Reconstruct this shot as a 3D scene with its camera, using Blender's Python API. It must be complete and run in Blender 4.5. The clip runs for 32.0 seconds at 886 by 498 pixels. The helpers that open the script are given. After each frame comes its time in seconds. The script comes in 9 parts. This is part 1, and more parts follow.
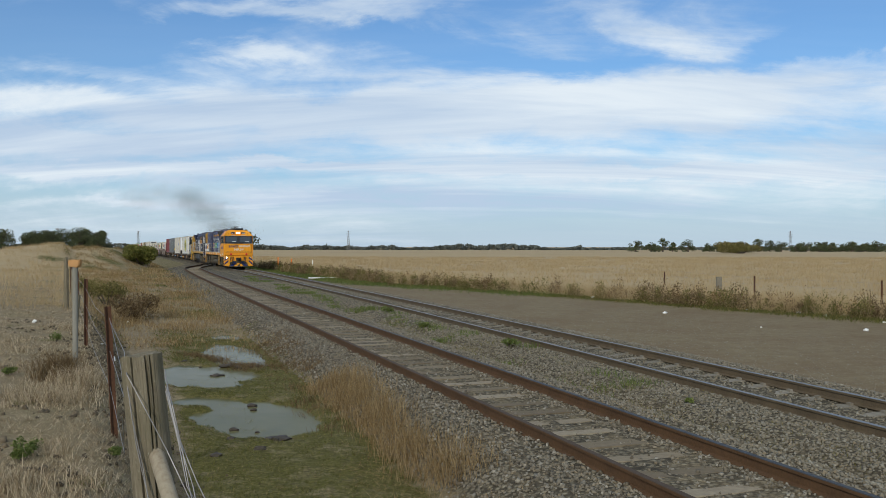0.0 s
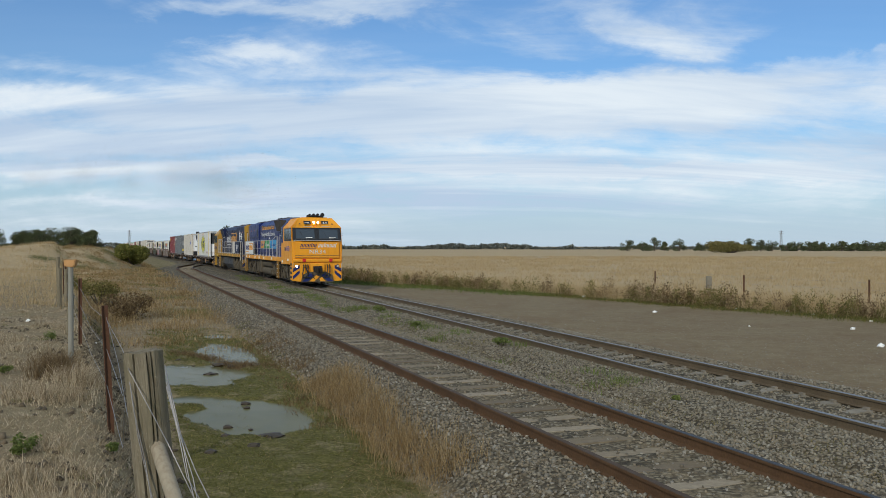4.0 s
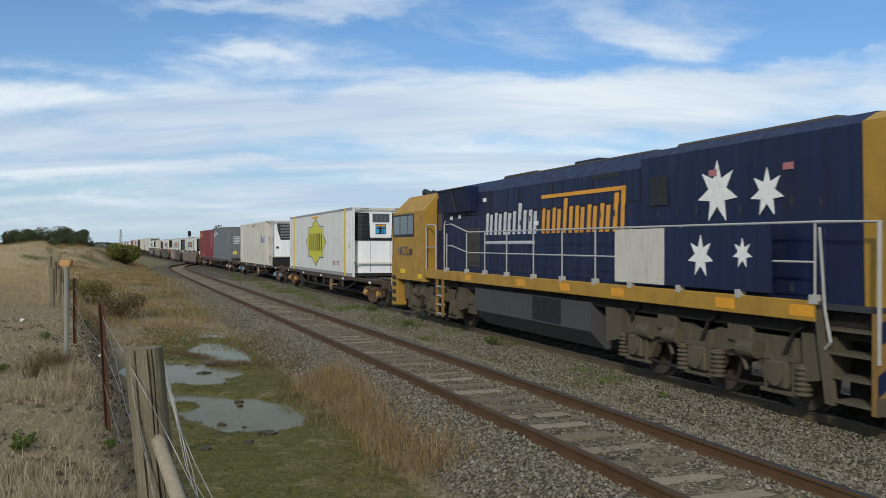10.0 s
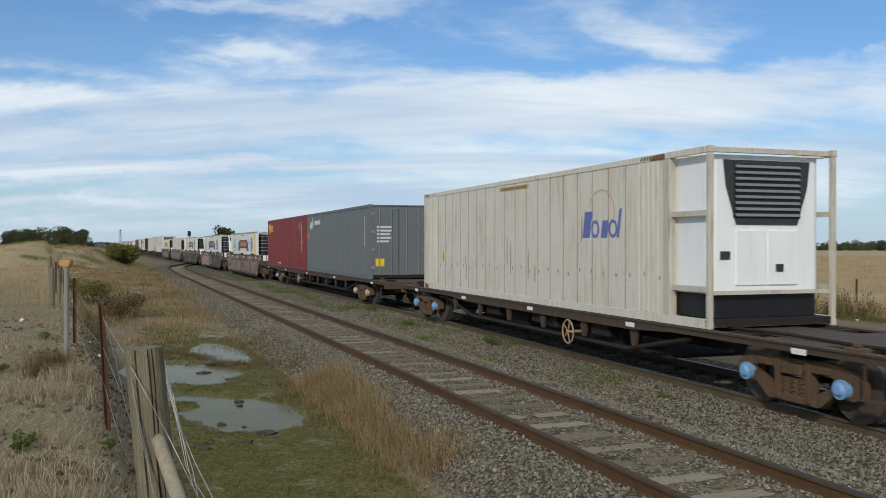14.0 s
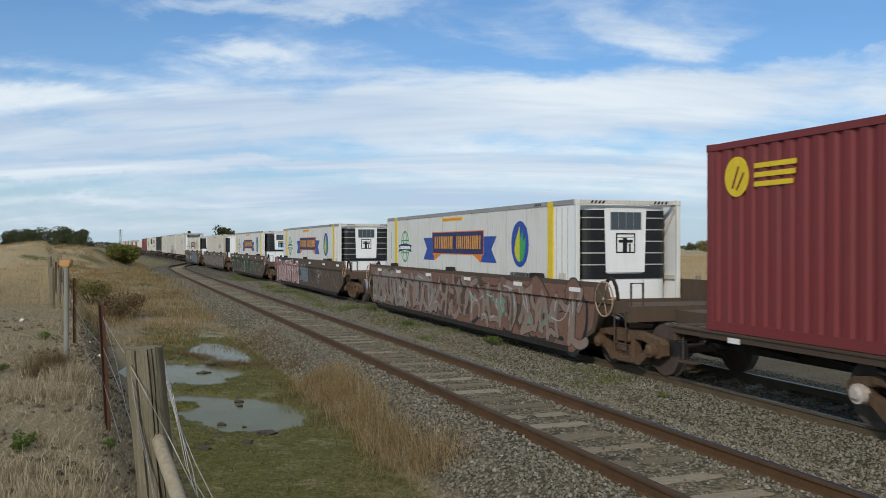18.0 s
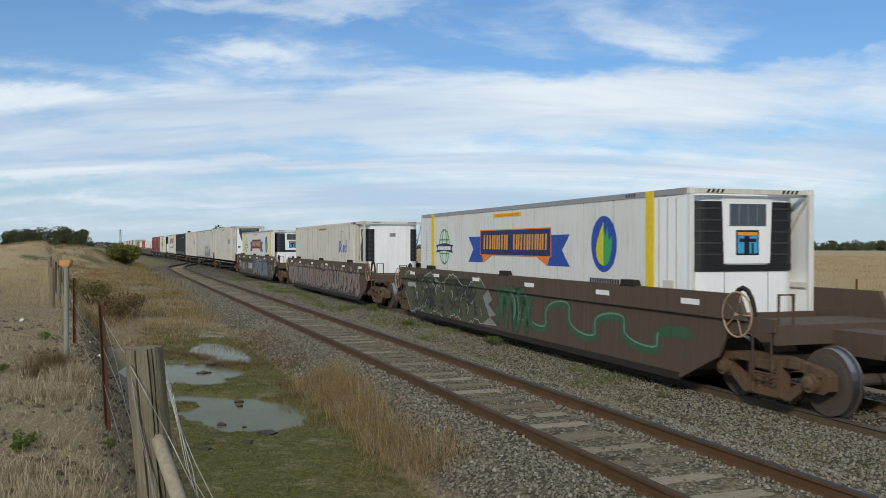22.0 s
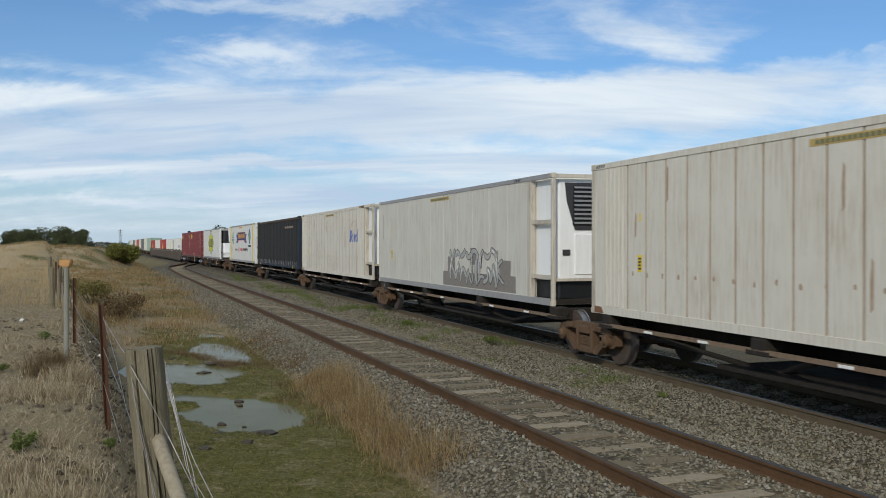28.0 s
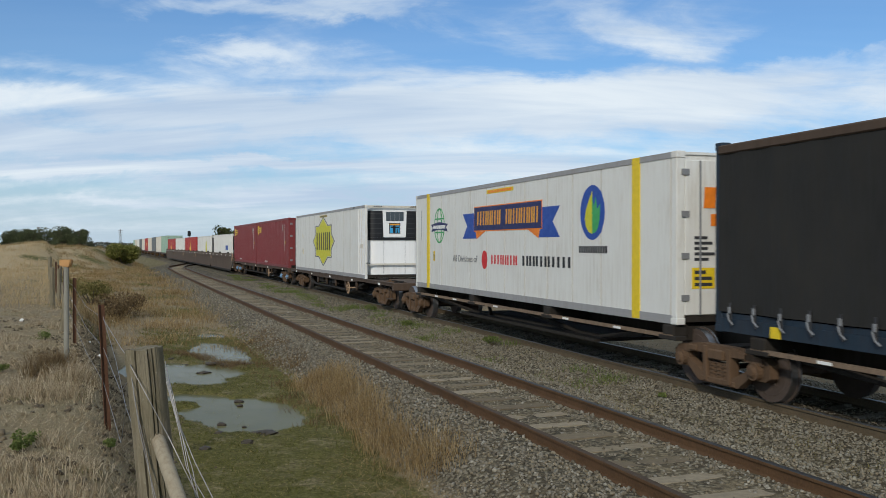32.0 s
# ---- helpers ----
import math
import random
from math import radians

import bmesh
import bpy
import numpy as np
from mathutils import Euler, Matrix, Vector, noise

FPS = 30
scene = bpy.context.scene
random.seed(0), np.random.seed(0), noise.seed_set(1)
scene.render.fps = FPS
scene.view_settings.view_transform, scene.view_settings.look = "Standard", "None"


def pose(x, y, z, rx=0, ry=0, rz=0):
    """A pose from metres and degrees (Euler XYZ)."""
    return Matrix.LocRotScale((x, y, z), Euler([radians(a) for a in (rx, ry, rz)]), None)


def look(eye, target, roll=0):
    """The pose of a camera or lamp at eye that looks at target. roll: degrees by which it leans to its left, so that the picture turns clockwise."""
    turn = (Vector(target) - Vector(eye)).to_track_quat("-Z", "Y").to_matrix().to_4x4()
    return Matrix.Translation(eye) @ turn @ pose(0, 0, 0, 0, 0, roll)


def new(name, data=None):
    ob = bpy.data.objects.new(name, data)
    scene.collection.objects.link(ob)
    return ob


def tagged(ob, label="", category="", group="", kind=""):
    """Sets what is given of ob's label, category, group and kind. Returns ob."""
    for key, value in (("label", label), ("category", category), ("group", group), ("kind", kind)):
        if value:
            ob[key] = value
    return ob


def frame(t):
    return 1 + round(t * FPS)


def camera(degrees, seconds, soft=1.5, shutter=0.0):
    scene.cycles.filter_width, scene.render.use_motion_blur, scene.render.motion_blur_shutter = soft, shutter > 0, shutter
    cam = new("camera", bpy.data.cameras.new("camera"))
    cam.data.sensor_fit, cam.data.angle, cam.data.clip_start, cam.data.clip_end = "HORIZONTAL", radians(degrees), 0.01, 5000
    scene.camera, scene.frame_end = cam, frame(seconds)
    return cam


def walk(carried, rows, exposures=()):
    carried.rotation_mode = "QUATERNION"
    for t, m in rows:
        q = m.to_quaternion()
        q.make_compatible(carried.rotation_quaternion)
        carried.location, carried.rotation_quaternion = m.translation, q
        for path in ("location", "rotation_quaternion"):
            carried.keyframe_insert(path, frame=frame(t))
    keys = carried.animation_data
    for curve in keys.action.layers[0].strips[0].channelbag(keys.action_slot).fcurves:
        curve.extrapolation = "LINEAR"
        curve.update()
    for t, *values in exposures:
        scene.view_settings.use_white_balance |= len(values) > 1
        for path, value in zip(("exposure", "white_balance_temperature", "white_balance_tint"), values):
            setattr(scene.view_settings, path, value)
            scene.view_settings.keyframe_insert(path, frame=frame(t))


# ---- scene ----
# ---- the line of the railway, in metres: rail top of the main track is z = 0, the camera stands over x = 0, y = 0 ----
EYE = 2.3236


def main_x(y):
    z = np.minimum(y, 110.0) / 50
    x = 10.0804 - 16.395 * z - 1.1205 * z ** 2 + 0.1198 * z ** 3
    return x - 0.3894 * np.maximum(y - 110.0, 0)


def main_slope(y):
    z = np.minimum(y, 110.0) / 50
    return (-16.395 - 2.241 * z + 0.3594 * z ** 2) / 50


def smooth(a, b, v):
    t = np.clip((v - a) / (b - a), 0, 1)
    return t * t * (3 - 2 * t)


def siding_x(y):
    z = np.minimum(y, 82.0) / 50
    x = 5.6158 - 17.7874 * z - 1.2899 * z ** 2 + 0.562 * z ** 3
    return np.where(y < 82, x, main_x(y) - (main_x(82.0) - x) * (1 - smooth(82, 124, y)))


def siding_up(y):
    return 0.16 * (1 - smooth(82, 118, y))


LINE_Y = np.linspace(-420, 1100, 7601)
LINE_X = main_x(LINE_Y)
LINE_S = np.concatenate([[0], np.cumsum(np.hypot(np.diff(LINE_Y), np.diff(LINE_X)))])
LINE_S = LINE_S - np.interp(4.0, LINE_Y, LINE_S)


def on_line(s):
    y = np.interp(s, LINE_S, LINE_Y)
    return float(main_x(y)), float(y)


def across(x, y):
    """Distance from the main track's centre, to the right positive."""
    return (x - main_x(y)) / np.sqrt(1 + main_slope(y) ** 2)


def at(u, y, z):
    """A place u metres across from the main track's centre, at the depth y."""
    k = float(np.sqrt(1 + main_slope(y) ** 2))
    return float(main_x(y)) + u * k, y, z


# ---- camera ----
cam = camera(53.26, 32.0, soft=0.8, shutter=0.12)
walk(cam, [(0, pose(-0.046, 0.441, EYE - 0.023, 89.812, 0, 1.036)), (1.5, pose(-0.038, 0.357, EYE - 0.019, 89.795, 0, 0.836)), (3, pose(-0.030, 0.285, EYE - 0.015, 89.781, 0, 0.653)),
           (5.5, pose(-0.016, 0.148, EYE - 0.008, 89.755, 0, 0.341)), (7, pose(-0.010, 0.092, EYE - 0.005, 89.746, 0, 0.202)), (8.5, pose(-0.005, 0.046, EYE - 0.002, 89.738, 0, 0.084)),
           (10, pose(-0.001, 0.012, EYE, 89.732, 0, 0.021)), (11, pose(0, 0, EYE, 89.73, 0, 0)), (32, pose(0, 0, EYE, 89.73, 0, 0))])

# ---- light ----
SUN_TURN, SUN_HIGH = -163, 27      # degrees: compass turn from +y towards +x, height
world = bpy.data.worlds.new("sky")
scene.world = world
world.use_nodes = True


MIX_IN = {"Factor": 0, "A": 6, "B": 7}


def node(tree, kind, inputs=None, operation="", data_type="", blend_type="", interpolation_type="", layer_name=""):
    n = tree.nodes.new(kind)
    if operation:
        n.operation = operation
    if data_type:
        n.data_type = data_type
    if blend_type:
        n.blend_type = blend_type
    if interpolation_type:
        n.interpolation_type = interpolation_type
    if layer_name:
        n.layer_name = layer_name
    for k, v in (inputs or {}).items():
        k = MIX_IN[k] if kind == "ShaderNodeMix" else k
        if isinstance(v, bpy.types.NodeSocket):
            tree.links.new(v, n.inputs[k])
        else:
            n.inputs[k].default_value = v
    return n


sun = new("sun", bpy.data.lights.new("sun", "SUN"))
sun.data.energy, sun.data.angle, sun.data.color = 2.1, radians(3), (1.0, 0.95, 0.86)
sun_way = Vector((math.sin(radians(SUN_TURN)) * math.cos(radians(SUN_HIGH)), math.cos(radians(SUN_TURN)) * math.cos(radians(SUN_HIGH)), math.sin(radians(SUN_HIGH))))
sun.matrix_world = look(sun_way * 50, (0, 0, 0))
scene.view_settings.exposure = 0.0

# sky: clear-air blue with streaked high cloud, thicker towards the horizon
wt = world.node_tree
wt.nodes.clear()
sky = node(wt, "ShaderNodeTexSky")
sky.sky_type, sky.sun_disc, sky.sun_elevation, sky.sun_rotation = "NISHITA", False, radians(SUN_HIGH), radians(SUN_TURN)
sky.air_density, sky.dust_density, sky.ozone_density = 1.0, 0.6, 2.0
tc = node(wt, "ShaderNodeTexCoord")
sep = node(wt, "ShaderNodeSeparateXYZ", {0: tc.outputs["Generated"]})
up = node(wt, "ShaderNodeMath", {0: sep.outputs["Z"], 1: 0.0}, operation="MAXIMUM")
up2 = node(wt, "ShaderNodeMath", {0: up.outputs[0], 1: 0.2}, operation="ADD")
px = node(wt, "ShaderNodeMath", {0: sep.outputs["X"], 1: up2.outputs[0]}, operation="DIVIDE")
py = node(wt, "ShaderNodeMath", {0: sep.outputs["Y"], 1: up2.outputs[0]}, operation="DIVIDE")
flat = node(wt, "ShaderNodeCombineXYZ", {0: px.outputs[0], 1: py.outputs[0]})
m1 = node(wt, "ShaderNodeMapping", {0: flat.outputs[0], "Scale": (0.62, 0.9, 1), "Rotation": (0, 0, radians(-14)), "Location": (0.9, 0.35, 0)})
n1 = node(wt, "ShaderNodeTexNoise", {"Vector": m1.outputs[0], "Scale": 0.85, "Detail": 10, "Roughness": 0.58, "Distortion": 0.9})
m2 = node(wt, "ShaderNodeMapping", {0: flat.outputs[0], "Scale": (0.7, 1.9, 1), "Rotation": (0, 0, radians(20)), "Location": (3.1, 1.7, 0)})
n2 = node(wt, "ShaderNodeTexNoise", {"Vector": m2.outputs[0], "Scale": 2.2, "Detail": 9, "Roughness": 0.62, "Distortion": 1.3})
m3 = node(wt, "ShaderNodeMapping", {0: flat.outputs[0], "Scale": (0.3, 1.5, 1), "Location": (1.0, 4.0, 0)})
n3 = node(wt, "ShaderNodeTexNoise", {"Vector": m3.outputs[0], "Scale": 1.5, "Detail": 7, "Roughness": 0.55, "Distortion": 0.6})
band = node(wt, "ShaderNodeValToRGB", {0: sep.outputs["Z"]})
for e_, (p_, v_) in zip([band.color_ramp.elements[0], band.color_ramp.elements[1]] + [band.color_ramp.elements.new(0.5) for _ in range(4)], ((0.0, 0.28), (0.045, 0.42), (0.095, 0.62), (0.15, 0.6), (0.2, 0.37), (0.32, 0.36))):
    e_.position, e_.color = p_, (v_, v_, v_, 1)
lift = node(wt, "ShaderNodeMath", {0: band.outputs[0], 1: 0.46}, operation="SUBTRACT")
a1 = node(wt, "ShaderNodeMath", {0: n2.outputs[0], 1: 0.42, 2: n1.outputs[0]}, operation="MULTIPLY_ADD")
m4 = node(wt, "ShaderNodeMapping", {0: tc.outputs["Generated"], "Scale": (3.2, 3.2, 8.5), "Rotation": (0, radians(9), 0), "Location": (0.4, 0.1, 0.7)})
n4 = node(wt, "ShaderNodeTexNoise", {"Vector": m4.outputs[0], "Scale": 2.4, "Detail": 10, "Roughness": 0.64, "Distortion": 0.7})
a2 = node(wt, "ShaderNodeMath", {0: n4.outputs[0], 1: 0.5, 2: a1.outputs[0]}, operation="MULTIPLY_ADD")
a3 = node(wt, "ShaderNodeMath", {0: a2.outputs[0], 1: lift.outputs[0]}, operation="ADD")
# the day's cloud streaks and clear gaps ahead: bearing and height as slopes, half lengths, tilt in degrees, weight
fwd = node(wt, "ShaderNodeMath", {0: sep.outputs["Y"], 1: 0.15}, operation="MAXIMUM")
sx = node(wt, "ShaderNodeMath", {0: sep.outputs["X"], 1: fwd.outputs[0]}, operation="DIVIDE")
sz = node(wt, "ShaderNodeMath", {0: sep.outputs["Z"], 1: fwd.outputs[0]}, operation="DIVIDE")
slope_v = node(wt, "ShaderNodeCombineXYZ", {0: sx.outputs[0], 1: sz.outputs[0]})
wm = node(wt, "ShaderNodeMapping", {0: slope_v.outputs[0], "Scale": (5.0, 13.0, 1)})
wn = node(wt, "ShaderNodeTexNoise", {"Vector": wm.outputs[0], "Scale": 1.0, "Detail": 9, "Roughness": 0.62, "Distortion": 0.5})
wc = node(wt, "ShaderNodeVectorMath", {0: wn.outputs["Color"], 1: (0.5, 0.5, 0.5)}, operation="SUBTRACT")
ww = node(wt, "ShaderNodeVectorMath", {0: wc.outputs[0], 1: (0.22, 0.08, 0.0)}, operation="MULTIPLY")
warped = node(wt, "ShaderNodeVectorMath", {0: slope_v.outputs[0], 1: ww.outputs[0]}, operation="ADD")
STREAKS = [(-0.17, 0.275, 0.24, 0.013, 1, 0.4), (-0.22, 0.222, 0.085, 0.013, -8, 0.34), (0.22, 0.245, 0.16, 0.022, -14, 0.34), (0.3, 0.185, 0.3, 0.03, 6, 0.2), (-0.28, 0.155, 0.3, 0.035, -6, 0.3), (0.05, 0.16, 0.4, 0.03, 3, 0.34),
           (-0.42, 0.115, 0.16, 0.012, 0, 0.4), (-0.35, 0.088, 0.3, 0.007, 0, 0.4), (0.1, 0.083, 0.4, 0.008, -1, 0.34), (0.36, 0.085, 0.2, 0.012, 2, 0.2), (-0.2, 0.052, 0.4, 0.005, 0, 0.25),
           (-0.4, 0.25, 0.2, 0.03, 0, -0.4), (-0.03, 0.235, 0.13, 0.022, -8, -0.4), (0.4, 0.225, 0.16, 0.014, 8, -0.42), (0.12, 0.205, 0.16, 0.012, 4, -0.25), (-0.42, 0.185, 0.14, 0.012, -10, -0.25), (0.47, 0.262, 0.1, 0.03, 0, -0.3), (0.25, 0.12, 0.3, 0.012, 2, -0.2), (-0.3, 0.068, 0.4, 0.009, 0, -0.2)]
total = a3.outputs[0]
for bx, bz, lx, lz, tilt, weight in STREAKS:
    mp = node(wt, "ShaderNodeMapping", {0: warped.outputs[0], "Location": (bx, bz, 0), "Rotation": (0, 0, radians(tilt)), "Scale": (lx, lz, 1)})
    mp.vector_type = "TEXTURE"
    ln = node(wt, "ShaderNodeVectorMath", {0: mp.outputs[0]}, operation="LENGTH")
    fall = node(wt, "ShaderNodeMapRange", {0: ln.outputs["Value"], 1: 0.1, 2: 1.4, 3: weight * 0.8, 4: 0.0}, interpolation_type="SMOOTHSTEP")
    total = node(wt, "ShaderNodeMath", {0: total, 1: fall.outputs[0]}, operation="ADD").outputs[0]
fine_c = node(wt, "ShaderNodeMath", {0: node(wt, "ShaderNodeMath", {0: wn.outputs[0], 1: 0.5}, operation="SUBTRACT").outputs[0], 1: 0.55, 2: total}, operation="MULTIPLY_ADD")
cover = node(wt, "ShaderNodeMapRange", {0: fine_c.outputs[0], 1: 0.72, 2: 1.3, 3: 0.1, 4: 0.97}, interpolation_type="SMOOTHSTEP")
tone = node(wt, "ShaderNodeMapRange", {0: n3.outputs[0], 1: 0.36, 2: 0.6, 3: 0.0, 4: 1.0})
tint = node(wt, "ShaderNodeMix", {"Factor": tone.outputs[0], "A": (4.9, 6.15, 7.8, 1), "B": (7.8, 8.6, 9.25, 1)}, data_type="RGBA")
haze = node(wt, "ShaderNodeMapRange", {0: sep.outputs["Z"], 1: 0.0, 2: 0.13, 3: 0.85, 4: 0.0}, interpolation_type="SMOOTHSTEP")
blue = node(wt, "ShaderNodeMix", {"Factor": 1.0, "A": sky.outputs[0], "B": (0.5, 0.82, 1.12, 1)}, data_type="RGBA", blend_type="MULTIPLY")
hazed = node(wt, "ShaderNodeMix", {"Factor": haze.outputs[0], "A": blue.outputs[2], "B": (4.9, 6.1, 7.3, 1)}, data_type="RGBA")
clouds = node(wt, "ShaderNodeMix", {"Factor": cover.outputs[0], "A": hazed.outputs[2], "B": tint.outputs[2]}, data_type="RGBA")
bg = node(wt, "ShaderNodeBackground", {"Color": clouds.outputs[2], "Strength": 0.1})
wo = node(wt, "ShaderNodeOutputWorld", {"Surface": bg.outputs[0]})

# ---- materials ----
def ramp(tree, fac, stops):
    n = node(tree, "ShaderNodeValToRGB", {0: fac})
    el = n.color_ramp.elements
    while len(el) < len(stops):
        el.new(0.5)
    for e, (p, c) in zip(el, stops):
        e.position, e.color = p, (*c, 1)
    return n.outputs[0]


def noise_at(tree, scale, detail=4, rough=0.6, coord="Object", stretch=(1, 1, 1), distort=0.0, rand=False):
    tc = node(tree, "ShaderNodeTexCoord")
    vec = tc.outputs[coord]
    if rand:
        info = node(tree, "ShaderNodeObjectInfo")
        vec = node(tree, "ShaderNodeVectorMath", {0: vec, 1: info.outputs["Random"]}, operation="ADD").outputs[0]
        k = node(tree, "ShaderNodeMath", {0: info.outputs["Random"], 1: 37.0}, operation="MULTIPLY")
        vec = node(tree, "ShaderNodeVectorMath", {0: vec, 1: k.outputs[0]}, operation="ADD").outputs[0]
    mp = node(tree, "ShaderNodeMapping", {0: vec, "Scale": stretch})
    return node(tree, "ShaderNodeTexNoise", {"Vector": mp.outputs[0], "Scale": scale, "Detail": detail, "Roughness": rough, "Distortion": distort}).outputs[0]


def mix(tree, fac, a, b, blend="MIX"):
    col = lambda c: c if isinstance(c, bpy.types.NodeSocket) else (*c, 1)
    return node(tree, "ShaderNodeMix", {"Factor": fac, "A": col(a), "B": col(b)}, data_type="RGBA", blend_type=blend).outputs[2]


def math_node(tree, op, a, b=0.0, c=0.0):
    return node(tree, "ShaderNodeMath", {0: a, 1: b, 2: c}, operation=op).outputs[0]


def span(tree, v, lo, hi, a=0.0, b=1.0):
    return node(tree, "ShaderNodeMapRange", {0: v, 1: lo, 2: hi, 3: a, 4: b}).outputs[0]


def shell(name, rough=0.6, metal=0.0, spec=0.4):
    mat = bpy.data.materials.new(name)
    mat.use_nodes = True
    t = mat.node_tree
    p = t.nodes["Principled BSDF"]
    p.inputs["Roughness"].default_value, p.inputs["Metallic"].default_value = rough, metal
    p.inputs["Specular IOR Level"].default_value = spec
    return mat, t, p


def bump(t, p, height, strength=0.3, distance=0.02):
    b = node(t, "ShaderNodeBump", {"Height": height, "Strength": strength, "Distance": distance})
    t.links.new(b.outputs[0], p.inputs["Normal"])


def paint(name, color, dirt=(0.16, 0.13, 0.1), amount=0.35, rough=0.45, metal=0.0, streak=True, grain=2.0, rand=True):
    """Weathered paint: grime in patches and in upright streaks, fine speckle."""
    mat, t, p = shell(name, rough, metal)
    big = noise_at(t, 0.9, 5, 0.65, rand=rand)
    run = noise_at(t, grain, 6, 0.6, stretch=(4.0, 4.0, 0.35) if streak else (1, 1, 1), rand=rand)
    fine = noise_at(t, 38, 3, 0.7)
    f = math_node(t, "MULTIPLY", span(t, big, 0.35, 0.75), span(t, run, 0.4, 0.72))
    base = mix(t, span(t, fine, 0.3, 0.7, 0, 0.12), color, [c * 0.75 for c in color])
    col = mix(t, math_node(t, "MULTIPLY", f, amount), base, dirt)
    t.links.new(col, p.inputs["Base Color"])
    t.links.new(span(t, run, 0.3, 0.75, rough - 0.1, rough + 0.25), p.inputs["Roughness"])
    bump(t, p, big, 0.12, 0.01)
    return mat


def plain(name, color, rough=0.6, metal=0.0, spec=0.4):
    mat, t, p = shell(name, rough, metal, spec)
    n = noise_at(t, 9, 4, 0.6, rand=True)
    t.links.new(mix(t, span(t, n, 0.3, 0.7, 0, 0.4), color, [c * 0.62 for c in color]), p.inputs["Base Color"])
    t.links.new(span(t, n, 0.3, 0.7, rough - 0.06, rough + 0.1), p.inputs["Roughness"])
    return mat


YELLOW = paint("loco_yellow", (0.78, 0.315, 0.009), (0.36, 0.16, 0.03), 0.6, 0.42, grain=2.0)
YELLOW_WORN = paint("loco_yellow_worn", (0.4, 0.22, 0.026), (0.14, 0.085, 0.035), 0.85, 0.55, streak=False, grain=3.0)
BLUE = paint("loco_blue", (0.007, 0.018, 0.11), (0.014, 0.016, 0.03), 0.6, 0.4, streak=False, grain=3.0)
BLUE_WORN = paint("loco_blue_worn", (0.006, 0.0135, 0.052), (0.016, 0.016, 0.016), 0.95, 0.55, grain=2.0)
WHITE = paint("container_white", (0.7, 0.68, 0.62), (0.33, 0.25, 0.16), 0.5, 0.5, grain=3.5)
CREAM = paint("container_cream", (0.66, 0.61, 0.51), (0.32, 0.2, 0.1), 0.75, 0.55, grain=4.0)
OFF_WHITE = paint("container_off_white", (0.6, 0.565, 0.48), (0.3, 0.22, 0.13), 0.6, 0.55, grain=3.5)
WHITE_SIGN = paint("sign_white", (0.74, 0.73, 0.69), (0.3, 0.25, 0.18), 0.3, 0.4)
REEFER = paint("cooling_unit_white", (0.84, 0.83, 0.8), (0.35, 0.28, 0.2), 0.3, 0.35)
GREY_BOX = paint("container_slate", (0.125, 0.14, 0.145), (0.18, 0.13, 0.09), 0.6, 0.55, grain=4.0)
RED_BOX = paint("container_maroon", (0.185, 0.026, 0.026), (0.12, 0.06, 0.045), 0.65, 0.5, grain=5.0)
RED_BRIGHT = paint("container_red", (0.38, 0.036, 0.03), (0.2, 0.06, 0.04), 0.4, 0.5)
GREEN_BOX = paint("container_green", (0.3, 0.42, 0.32), (0.2, 0.2, 0.12), 0.4, 0.5)
TARP_GREY = paint("tarpaulin_charcoal", (0.0165, 0.0155, 0.0135), (0.04, 0.034, 0.026), 0.95, 0.85, grain=6.0)
TARP_BLUE = paint("frame_navy", (0.012, 0.026, 0.042), (0.05, 0.035, 0.025), 0.8, 0.6, grain=6.0)
FRAME_SOOT = paint("sooty_frame", (0.56, 0.5, 0.4), (0.1, 0.06, 0.035), 0.95, 0.6, grain=5.0)
RAIL_BROWN = paint("wagon_brown", (0.072, 0.045, 0.028), (0.05, 0.04, 0.03), 0.6, 0.75)
WELL_BROWN = paint("well_brown", (0.092, 0.06, 0.038), (0.06, 0.052, 0.04), 0.7, 0.75)
# grime colour pulled near black to stand in for deep shade under the vehicles
UNDER = paint("underframe_grime", (0.022, 0.017, 0.012), (0.012, 0.01, 0.008), 0.8, 0.9)
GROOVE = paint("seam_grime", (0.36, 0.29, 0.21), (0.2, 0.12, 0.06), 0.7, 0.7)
BOGIE_BROWN = paint("bogie_rust", (0.115, 0.066, 0.034), (0.03, 0.021, 0.014), 0.8, 0.88)
BLACK = plain("black", (0.012, 0.012, 0.013), 0.5)
DARK = plain("dark_grey", (0.04, 0.04, 0.042), 0.6)
MIDGREY = plain("grey_metal", (0.22, 0.22, 0.22), 0.5)
CHROME = plain("handrail_grey", (0.44, 0.42, 0.38), 0.4)
RAILSTEEL = plain("polished_steel", (0.24, 0.235, 0.23), 0.42, 0.8)
WHEELSTEEL = plain("wheel_rust", (0.085, 0.06, 0.045), 0.75)
TREAD = plain("wheel_tread", (0.36, 0.36, 0.37), 0.4, 1.0)
DECAL_YELLOW = plain("mark_yellow", (0.78, 0.55, 0.02), 0.5)
LIME = plain("mark_lime", (0.62, 0.57, 0.025), 0.5)
SEAM = paint("seam_pale", (0.52, 0.49, 0.43), (0.3, 0.22, 0.14), 0.4, 0.6)
DECAL_BLUE = plain("mark_blue", (0.018, 0.07, 0.34), 0.5)
SCRIPT_BLUE = plain("script_blue_faded", (0.13, 0.17, 0.4), 0.6)
DECAL_NAVY = plain("mark_navy", (0.015, 0.02, 0.1), 0.5)
DECAL_ORANGE = plain("mark_orange", (0.85, 0.22, 0.015), 0.5)
DECAL_GOLD = plain("mark_gold", (0.75, 0.33, 0.025), 0.5)
